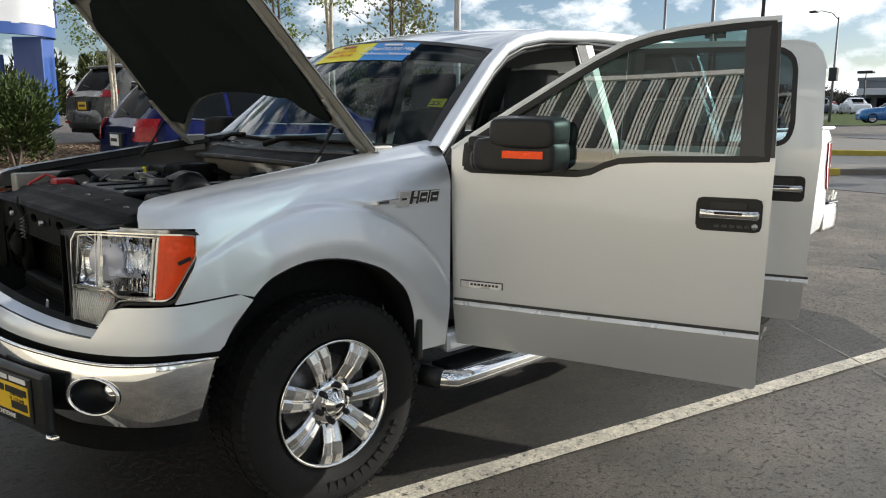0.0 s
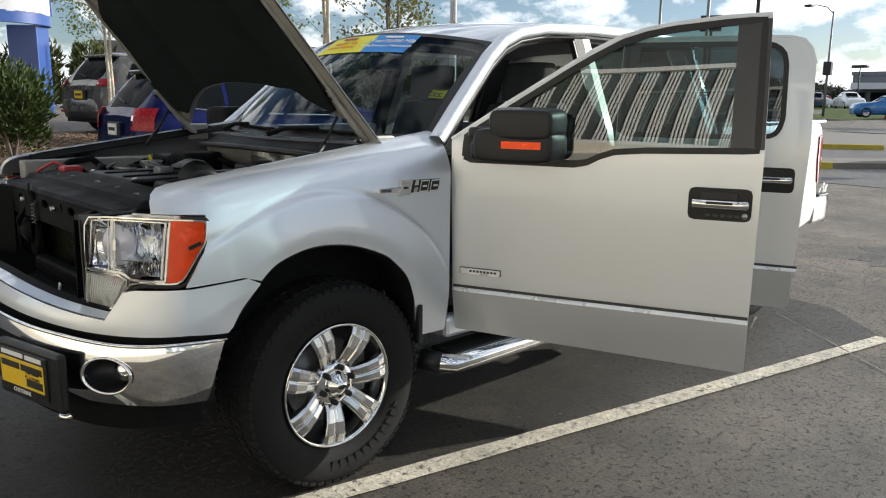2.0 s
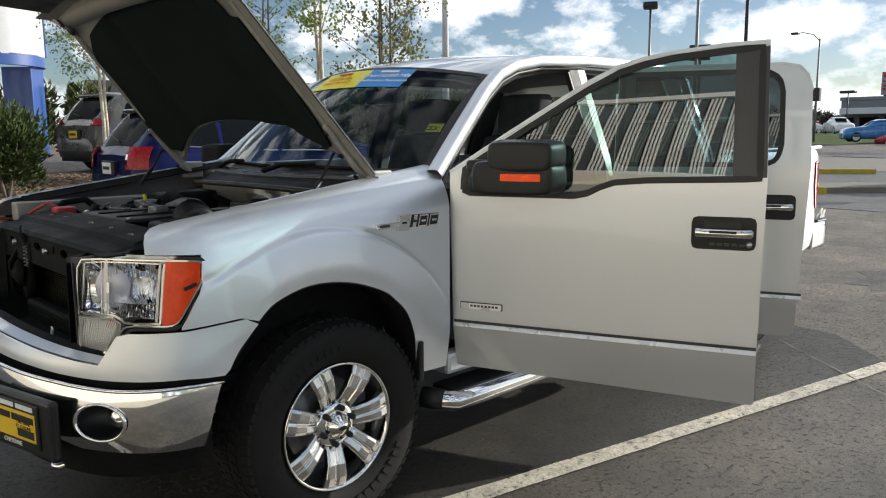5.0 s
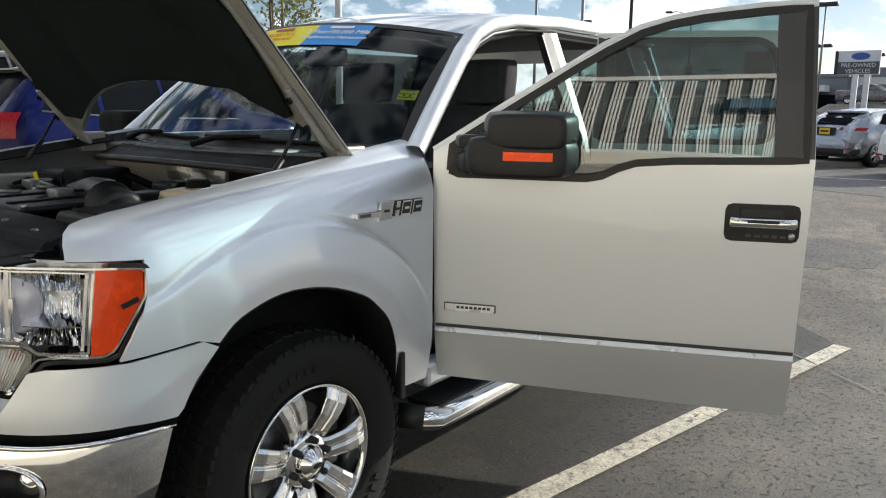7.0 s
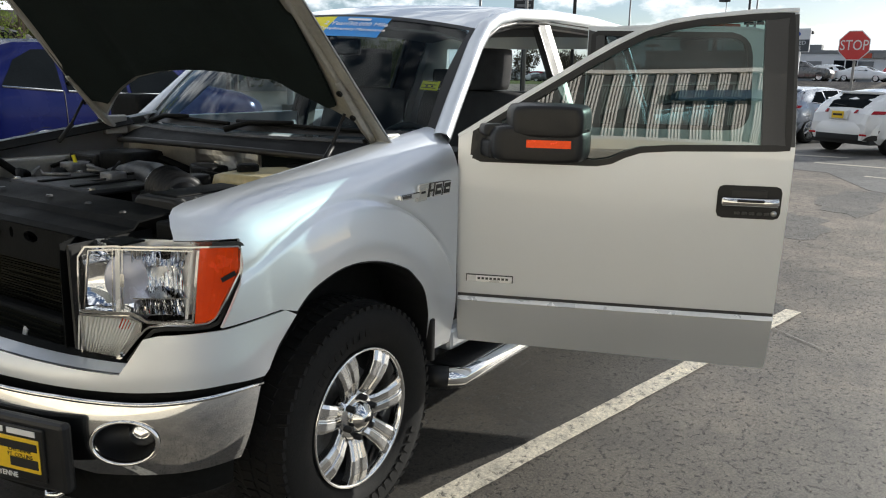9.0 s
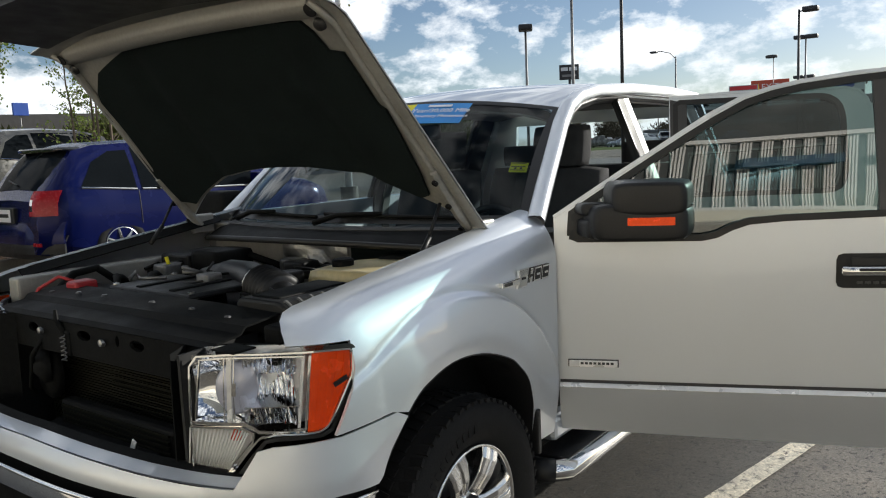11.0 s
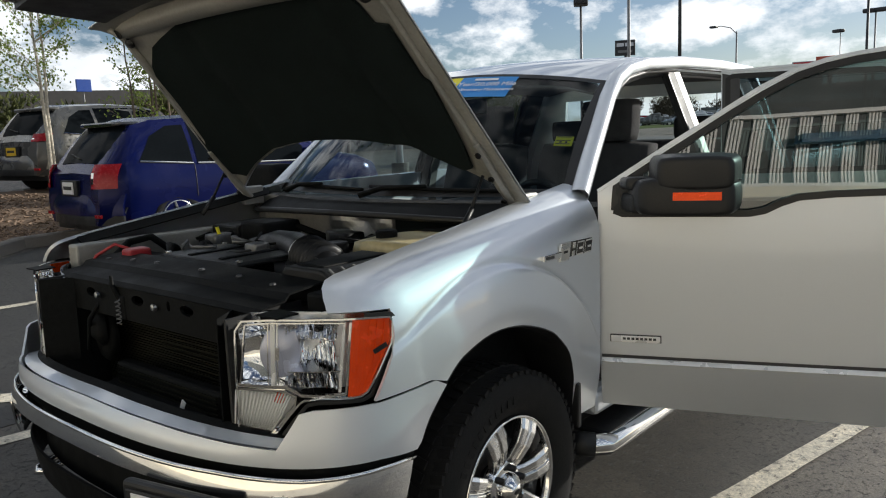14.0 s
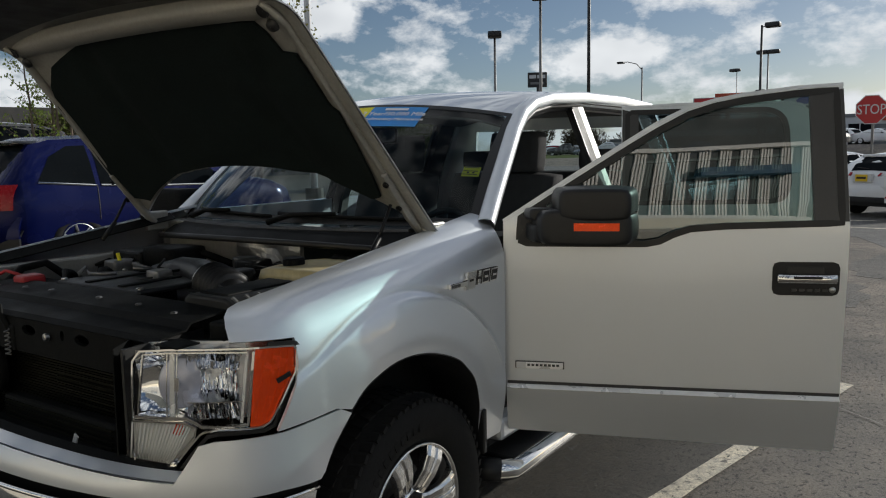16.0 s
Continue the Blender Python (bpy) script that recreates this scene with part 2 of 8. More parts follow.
def lathe_bm(profile, axis="y", n=48, bm=None):
    """Turns (radius, along) pairs about an axis."""
    bm = bm or bmesh.new()
    rows = []
    for k in range(n):
        a = 2 * math.pi * k / n
        c, s = math.cos(a), math.sin(a)
        rows.append([bm.verts.new((r * c, h, r * s) if axis == "y" else (r * c, r * s, h)) for r, h in profile])
    for k in range(n):
        a, b = rows[k], rows[(k + 1) % n]
        for j in range(len(profile) - 1):
            bm.faces.new((a[j], b[j], b[j + 1], a[j + 1]))
    bmesh.ops.remove_doubles(bm, verts=bm.verts[:], dist=1e-5)
    return bm


def linspace(a, b, n):
    return [a + (b - a) * i / (n - 1) for i in range(n)]


def inside(p, poly):
    x, y, hit = p[0], p[1], False
    for (x0, y0), (x1, y1) in zip(poly, poly[1:] + poly[:1]):
        if (y0 > y) != (y1 > y) and x < (x1 - x0) * (y - y0) / (y1 - y0) + x0:
            hit = not hit
    return hit


def dense(poly, step):
    out = []
    for a, b in zip(poly, poly[1:] + poly[:1]):
        k = max(1, int(math.dist(a, b) / step))
        out += [(a[0] + (b[0] - a[0]) * i / k, a[1] + (b[1] - a[1]) * i / k) for i in range(k)]
    return out


def sheet_bm(outline, mapper, holes=(), step=0.05, bm=None, creases=()):
    """A flat outline with holes, filled with small faces and bent into space by mapper(u, v)."""
    loops = [dense(list(p), step) for p in (outline, *holes)]
    pts, edges = [], []
    for lp in loops:
        k = len(pts)
        pts += lp
        edges += [(k + i, k + (i + 1) % len(lp)) for i in range(len(lp))]
    for line in creases:
        run = [p if inside(p, loops[0]) and min((p[0] - q[0]) ** 2 + (p[1] - q[1]) ** 2 for q in pts[:sum(map(len, loops))]) > (0.25 * step) ** 2 else None for p in line]
        for a, b in zip(run, run[1:]):
            if a and b:
                k = len(pts)
                pts += [a, b]
                edges.append((k, k + 1))
    u0, u1 = min(p[0] for p in loops[0]), max(p[0] for p in loops[0])
    v0, v1 = min(p[1] for p in loops[0]), max(p[1] for p in loops[0])
    edge_pts = list(pts)
    nu, nv = max(1, int((u1 - u0) / step)), max(1, int((v1 - v0) / step))
    for i in range(1, nu):
        for j in range(1, nv):
            p = (u0 + (u1 - u0) * i / nu, v0 + (v1 - v0) * j / nv)
            if inside(p, loops[0]) and not any(inside(p, h) for h in loops[1:]) and min((p[0] - q[0]) ** 2 + (p[1] - q[1]) ** 2 for q in edge_pts) > (0.4 * step) ** 2:
                pts.append(p)
    vs, _, fs, *_ = delaunay_2d_cdt([Vector(p) for p in pts], edges, [], 0, 1e-5)
    bm = bm or bmesh.new()
    made = {}
    for f in fs:
        c = (sum(vs[i][0] for i in f) / 3, sum(vs[i][1] for i in f) / 3)
        (ax, ay), (bx, by), (cx, cy) = (vs[i][:2] for i in f)
        if abs((bx - ax) * (cy - ay) - (cx - ax) * (by - ay)) < 2e-3 * step * step:
            continue
        if inside(c, loops[0]) and not any(inside(c, h) for h in loops[1:]):
            for i in f:
                if i not in made:
                    made[i] = bm.verts.new(mapper(*vs[i]))
            bm.faces.new([made[i] for i in f])
    return bm


def spline(pts, n=6):
    """A smooth curve through points in the plane."""
    out = []
    for i in range(len(pts) - 1):
        p = [pts[max(0, i - 1)], pts[i], pts[i + 1], pts[min(len(pts) - 1, i + 2)]]
        for k in range(n):
            t = k / n
            out.append(tuple(0.5 * (2 * p[1][c] + (p[2][c] - p[0][c]) * t + (2 * p[0][c] - 5 * p[1][c] + 4 * p[2][c] - p[3][c]) * t * t + (3 * p[1][c] - p[0][c] - 3 * p[2][c] + p[3][c]) * t ** 3) for c in (0, 1)))
    return out + [tuple(pts[-1])]


def ribbon_bm(path, w, mapper, h=0.0, bm=None):
    """A flat strip of width w along a path on a mapped sheet."""
    bm = bm or bmesh.new()
    rows = []
    for i, p in enumerate(path):
        a, b = path[max(0, i - 1)], path[min(len(path) - 1, i + 1)]
        d = Vector((b[0] - a[0], b[1] - a[1])).normalized()
        nrm = Vector((-d.y, d.x)) * w / 2
        rows.append([bm.verts.new(mapper(p[0] + nrm.x * s, p[1] + nrm.y * s)) for s in (-1, 0, 1)])
    for a, b in zip(rows, rows[1:]):
        for j in range(2):
            bm.faces.new((a[j], b[j], b[j + 1], a[j + 1]))
    return bm


def text_part(name, words, size, m, mat, parent, extrude=0.001, align="CENTER", shear=0.0, squeeze=1.0):
    cu = bpy.data.curves.new(name, "FONT")
    cu.body, cu.size, cu.extrude, cu.align_x, cu.align_y, cu.shear = words, size, extrude, align, "CENTER", shear
    cu.materials.append(mat)
    cu.resolution_u = 3
    tmp = new(name, cu)
    me = bpy.data.meshes.new_from_object(tmp)
    bpy.data.objects.remove(tmp)
    ob = new(name, me)
    ob.matrix_world = m @ Matrix.Diagonal((squeeze, 1, 1, 1))
    if parent is not None:
        ob.parent = parent
    return ob


# ---------------------------------------------------------------- the pickup truck
truck = thing("pickup_truck", "silver crew cab pickup truck with hood and two doors open", "truck")


def plan_point(x0, a, b, p, th, side=-1):
    """A point on the rounded plan of the nose: th 0 at the flank, pi/2 on the centre line."""
    if th < 0:
        return x0 - 0.5 * th, side * b
    return x0 - a * math.sin(th) ** (2 / p), side * b * math.cos(th) ** (2 / p)


def plan_angle(x0, a, p, x):
    if x > x0:
        return (x0 - x) / 0.5
    return math.asin(min(1.0, (x0 - x) / a) ** (p / 2))


def fender_top(x):
    return 1.300 + 0.13 * x


def table(rows, x):
    for (x0, v0), (x1, v1) in zip(rows, rows[1:]):
        if x <= x1:
            return v0 + (v1 - v0) * max(0.0, x - x0) / (x1 - x0)
    return rows[-1][1]


def ease(a, b, x):
    k = min(1.0, max(0.0, (x - a) / (b - a)))
    return k * k * (3 - 2 * k)


# radius about the hub of the wheel opening, and of the crease above it, by angle in degrees
OPENING = [(0, 0.44), (15, 0.448), (36, 0.500), (49, 0.526), (67, 0.552), (86, 0.572), (103, 0.588), (118, 0.604), (129, 0.592), (146, 0.578), (180, 0.57)]
CREASE = [(0, 0.66), (47, 0.705), (59, 0.718), (72, 0.738), (85, 0.756), (96, 0.768), (116, 0.784), (126, 0.803), (150, 0.90), (180, 1.1)]


def flare(x, z):
    """The swollen lip round the wheel opening: an upright band, then a shoulder that falls back to a crease."""
    a = math.degrees(math.atan2(z - 0.4, x))
    r, e, c = math.hypot(x, z - 0.4), table(OPENING, a), table(CREASE, a)
    mid = e + 0.052
    fade = ease(26, 60, a) * (1 - 0.80 * ease(112, 142, a))
    if r >= c + 0.016:
        return 0.0
    if r >= c:
        return -0.0045 * fade * math.sin(math.pi * (r - c) / 0.016)
    if r > mid:
        k = (r - mid) / (c - mid)
        return fade * (0.022 * (1 - k ** 1.25) + 0.017 * (1 - ease(0.93, 1.0, k)))
    return fade * (0.039 - 0.009 * min(1.0, (mid - r) / 0.052) ** 1.6)


def fender_map(side):
    def f(x, v):
        zt = fender_top(x)
        y = 0.975
        if x < -0.45:
            low = 0.977 * (1 - min(1, (-0.46 - min(x, -0.46)) / 0.50) ** 2.6) ** (1 / 2.6)
            high = 0.975 * (1 - min(1, (-0.45 - x) / 0.44) ** 2.4) ** (1 / 2.4)
            y = low + (high - low) * ease(0.93, 1.10, v)
        y += flare(x, v)
        if v < 0.69:
            y -= 0.03 * ((0.69 - v) / 0.19) ** 1.3
        z = v
        v0 = zt - 0.17
        if v > v0:
            a = (v - v0) / 0.23 * math.pi / 2
            z = v0 + 0.17 * math.sin(a)
            y -= 0.135 * (1 - math.cos(a)) + 0.02 * math.sin(a)
        return (x, side * y, z)
    return f


ARCH = [(0.43, 0.515), (0.405, 0.56), (0.39, 0.63), (0.372, 0.70), (0.325, 0.795), (0.262, 0.86), (0.19, 0.912), (0.03, 0.967), (-0.14, 0.98), (-0.28, 0.942), (-0.345, 0.885)]
ARCH = spline(ARCH, 4)
FLARE_LINES = []
for share in (0.0, 0.12, 0.30, 0.50, 0.70, 0.83, 0.90, 0.95, 1.0, 1.06, 1.13, 1.22):
    line = []
    for a in linspace(10, 150, 160):
        e, c = table(OPENING, a) + 0.052, table(CREASE, a)
        r = e + (c - e) * share
        line.append((r * math.cos(radians(a)), 0.4 + r * math.sin(radians(a))))
    FLARE_LINES.append(line)
for side in (-1, 1):
    top = [(x, fender_top(x) + 0.06) for x in linspace(-0.515, 0.585, 14)]
    outline = [(0.585, 0.512)] + ARCH + [(-0.41, 0.905), (-0.606, 0.896), (-0.528, 1.036), (-0.520, 1.121), (-0.667, 1.126), (-0.660, 1.165), (-0.648, 1.20), (-0.625, 1.235), (-0.59, 1.262), (-0.555, 1.276)] + top
    part("front_fender", sheet_bm(outline, fender_map(side), step=0.0165, creases=FLARE_LINES), M_SILVER, truck, smooth=True, solid=0.012, facing=(0, side, 0.3))
    part("fender_flange", grid_bm(lambda x, v: (x, side * (0.825 - 0.05 * v), fender_top(x) - 0.004 - (0.08 if side < 0 else 0.03) * v), linspace(-0.54, 0.42, 10), [0, 0.4, 1.0]), M_BAY, truck, smooth=True, solid=0.006)
    lip = ARCH + [(-0.41, 0.80), (-0.475, 0.725)]
    fm = fender_map(side)
    bm = bmesh.new()
    rows = []
    for x, z in lip:
        p = Vector(fm(x, z))
        rows.append([bm.verts.new((p.x, p.y, p.z)), bm.verts.new((p.x * 0.985, p.y - side * 0.03, 0.4 + (p.z - 0.4) * 0.985)), bm.verts.new((p.x * 1.06, side * 0.62, 0.4 + (p.z - 0.4) * 1.06))])
    for a, b in zip(rows, rows[1:]):
        for j in range(2):
            bm.faces.new((a[j], b[j], b[j + 1], a[j + 1]))
    part("wheel_arch_liner", bm, M_BLACK, truck, smooth=True, solid=0.004)
    part("mud_flap", box_bm(0.40, 0.425, *sorted((side * 0.80, side * 0.985)), 0.49, 0.66), M_BLACK, truck, bevel=0.006)

# model badge on the fender, drawn as plain raised shapes on a dark backing
badge = part("model_badge", box_bm(0.185, 0.300, -0.990, -0.972, 1.146, 1.166), M_CHROME, truck, "chrome model badge with dark edges", bevel=0.003)
part("badge_bar", box_bm(0.196, 0.245, -0.992, -0.989, 1.151, 1.161), M_GREYTRIM, badge)
SLANT = 0.25
part("badge_backing", sheet_bm([(0.296, 1.140), (0.504, 1.136), (0.516, 1.186), (0.306, 1.190)], lambda a, b: (a, -0.984, b), (), 0.2), M_SEAL, badge, solid=0.010, facing=(0, -1, 0))
for x0, x1, z0, z1, hollow in ((0.288, 0.350, 1.130, 1.192, False), (0.366, 0.384, 1.139, 1.187, False), (0.396, 0.444, 1.138, 1.186, True), (0.454, 0.504, 1.137, 1.185, True)):
    mx, mz = (x0 + x1) / 2, (z0 + z1) / 2
    for inset, y, mt in ((0.0, -0.987, M_CHROME), (0.0055, -0.9885, M_SEAL)) if hollow else ((0.0, -0.987, M_CHROME), (0.0035, -0.9882, M_SATIN)):
        o = [(x0 + inset, z0 + inset), (x1 - inset, z0 + inset), (x1 - inset, z1 - inset), (x0 + inset, z1 - inset)]
        part("badge_figure", sheet_bm(o, lambda a, b, y=y: (a + SLANT * (b - 1.14), y, b), (), 0.2), mt, badge, solid=0.010, facing=(0, -1, 0))
    part("badge_stroke", box_bm(mx - 0.008, mx + 0.016, -0.9905, -0.987, mz - 0.004, mz + 0.004), M_CHROME if hollow else M_SEAL, badge)

# ---- nose: painted bumper cover, chrome bumper, valance
FA, BU, LA = (-0.46, 0.50, 0.985, 2.6), (-0.48, 0.52, 0.985, 2.6), (-0.45, 0.42, 0.965, 2.4)


def nose_map(pl, side, out=0.0):
    def f(th, z):
        x, y = plan_point(pl[0], pl[1] + out, pl[2] + out, pl[3], min(th, math.pi / 2), side)
        return (x, y, z)
    return f


def ang(pl, x):
    return plan_angle(pl[0], pl[1], pl[3], x)


H2 = math.pi / 2


def whole(o):
    """Mirrors a half outline (flank to centre, centre to flank) about the centre line."""
    c = next(i for i, p in enumerate(o) if p[0] == H2)
    top, low = o[:c + 1], o[c + 1:]
    return [(th - H2, z) for th, z in top] + [(H2 - th, z) for th, z in top[-2::-1]] + [(H2 - th, z) for th, z in low[::-1]] + [(th - H2, z) for th, z in low[1:]]


def both(f):
    """Turns a map of one half into a map of the whole nose."""
    return lambda s, z: f(H2 - abs(s), z, -1 if s < 0 else 1)


def fascia(th, z, side):
    x, y, _ = nose_map(FA, side)(th, z)
    b = ease(0.55, 1.05, th)
    k = b * 0.03 * max(0.0, (z - 0.775) / 0.06) ** 1.2 + (1 - b) * 0.012 * max(0.0, (z - 0.775) / 0.1)
    return (x + k, y * (1 - 0.3 * k) + side * (flare(x, z) - 0.004) * (1 - ease(0.60, 0.84, -x)), z)


def ledge(th, k, side):
    x, y = plan_point(FA[0], FA[1] - 0.03 - 0.05 * k, FA[2] - 0.01 - 0.05 * k, FA[3], th, side)
    return (x, y, table([(ang(FA, -0.80), 0.786), (ang(FA, -0.86), 0.794), (ang(FA, -0.94), 0.810), (H2, 0.818)], th) + 0.012 * k)


def chrome(th, z, side):
    x, y, _ = nose_map(BU, side)(th, z)
    k = 0.035 * abs((z - 0.63) / 0.12) ** 2.2
    return (x + k * (0.15 + 0.45 * ease(0.25, 0.8, th)), y * (1 - 0.6 * k), z)


def nose_span(pl, x, n=60):
    a = H2 - ang(pl, x)
    return [a * math.copysign(abs(q) ** 1.25, q) for q in linspace(-1, 1, n)]


def lip_z(th):
    return table([(ang(BU, -0.484), 0.700), (ang(BU, -0.60), 0.706), (ang(BU, -0.80), 0.712), (ang(BU, -0.92), 0.725), (H2, 0.729)], th)


fog_th, fog_z = ang(BU, -0.832), 0.612
o = [(ang(FA, -0.36), 0.875), (ang(FA, -0.41), 0.900), (ang(FA, -0.60), 0.888), (ang(FA, -0.755), 0.892), (ang(FA, -0.782), 0.884), (ang(FA, -0.817), 0.790), (ang(FA, -0.86), 0.796), (ang(FA, -0.94), 0.812), (H2, 0.82),
     (H2, 0.752), (ang(FA, -0.92), 0.75), (ang(FA, -0.80), 0.742), (ang(FA, -0.6), 0.735), (ang(FA, -0.475), 0.722), (ang(FA, -0.42), 0.80)]
part("bumper_cover", sheet_bm(whole(o), both(fascia), step=0.02, creases=[[(sd * (H2 - ang(FA, x)), z) for x, z in line if -0.86 < x < -0.3] for line in FLARE_LINES for sd in (-1, 1)]), M_SILVER, truck, smooth=True, solid=0.008, facing=(-1, 0, 0))
part("cover_ledge", grid_bm(both(ledge), nose_span(FA, -0.80), [0, 0.5, 1]), M_SILVER, truck, smooth=True, solid=0.006, facing=(0, 0, 1))
part("ledge_seal", grid_bm(lambda s, k: Vector(both(ledge)(s, 0.88 + 0.6 * k)) + Vector((0, 0, 0.002)), nose_span(FA, -0.80), [0, 1]), M_BAY, truck, smooth=True, solid=0.006)
fog = [(fog_th + 0.140 * math.cos(a), fog_z + 0.060 * math.sin(a)) for a in linspace(0, 6.283 * 39 / 40, 40)]
o = [(ang(BU, -0.484), 0.700), (ang(BU, -0.60), 0.706), (ang(BU, -0.80), 0.712), (ang(BU, -0.92), 0.725), (H2, 0.729), (H2, 0.682), (ang(BU, -0.94), 0.678), (ang(BU, -0.925), 0.665), (ang(BU, -0.912), 0.53), (ang(BU, -0.88), 0.508), (ang(BU, -0.78), 0.503), (ang(BU, -0.554), 0.488)]
part("chrome_bumper", sheet_bm(whole(o), both(chrome), ([(th - H2, z) for th, z in fog], [(H2 - th, z) for th, z in fog]), step=0.0135), M_CHROME, truck, "chrome front bumper with fog lamp openings", smooth=True, solid=0.006, facing=(-1, 0, 0))
part("bumper_gap", grid_bm(lambda s, z: both(lambda th, zz, sd: nose_map(FA, sd, -0.02)(th, zz))(s, z), nose_span(FA, -0.465), [0.70, 0.76]), M_BAY, truck, smooth=True, solid=0.004)
part("bumper_lip", rod_bm([Vector(both(chrome)(s, lip_z(H2 - abs(s)))) + Vector((0.004, 0, 0)) for s in nose_span(BU, -0.484, 90)], 0.007, 10), M_CHROME, truck, smooth=True)
part("lower_valance", grid_bm(lambda s, z: both(lambda th, zz, sd: nose_map(BU, sd, -0.05 - 0.15 * (0.5 - zz))(th, zz))(s, z), nose_span(BU, -0.56, 40), [0.40, 0.45, 0.52]), M_BAY, truck, smooth=True, solid=0.01)
part("intake_backing", grid_bm(lambda s, z: both(lambda th, zz, sd: nose_map(BU, sd, -0.10)(th, zz))(s, z), nose_span(BU, -0.70, 40), [0.48, 0.6, 0.71]), M_BAY, truck, smooth=True, solid=0.006)
for side in (-1, 1):
    # fog lamp: chrome bezel, dark tube, small lens
    c = Vector(chrome(fog_th, fog_z, side))
    nrm = (Vector(chrome(fog_th + 0.05, fog_z, side)) - Vector(chrome(fog_th - 0.05, fog_z, side))).cross(Vector((0, 0, 1))).normalized()
    if nrm.x > 0:
        nrm = -nrm
    m = Matrix.Translation(c) @ nrm.to_track_quat("Y", "Z").to_matrix().to_4x4()
    bez = part("fog_bezel", lathe_bm([(0.062, -0.05), (0.062, 0.0), (0.066, 0.006), (0.072, 0.004), (0.072, -0.004)], n=32), M_CHROME, truck, smooth=True)
    bez.matrix_basis = m @ Matrix.Diagonal((1.28, 1, 0.90, 1))
    tub = part("fog_housing", lathe_bm([(0.062, -0.01), (0.055, -0.08), (0.001, -0.085)], n=24), M_BLACK, truck, smooth=True)
    tub.matrix_basis = m @ Matrix.Diagonal((1.28, 1, 0.90, 1))
    ln = part("fog_lamp", lathe_bm([(0.038, -0.075), (0.04, -0.06), (0.03, -0.045), (0.001, -0.04)], n=24), M_REFLECT, truck, smooth=True)
    ln.matrix_basis = Matrix.Translation((Vector(chrome(fog_th - 0.05, fog_z, side)) - Vector(chrome(fog_th + 0.05, fog_z, side))).normalized() * 0.03) @ m
    # tow hook
    part("tow_hook", rod_bm([(-0.72, side * 0.52, 0.43), (-0.84, side * 0.52, 0.415), (-0.885, side * 0.53, 0.405), (-0.895, side * 0.555, 0.40), (-0.885, side * 0.58, 0.405), (-0.84, side * 0.59, 0.415), (-0.74, side * 0.59, 0.43)], 0.013, 10), M_CHROME, truck, smooth=True)

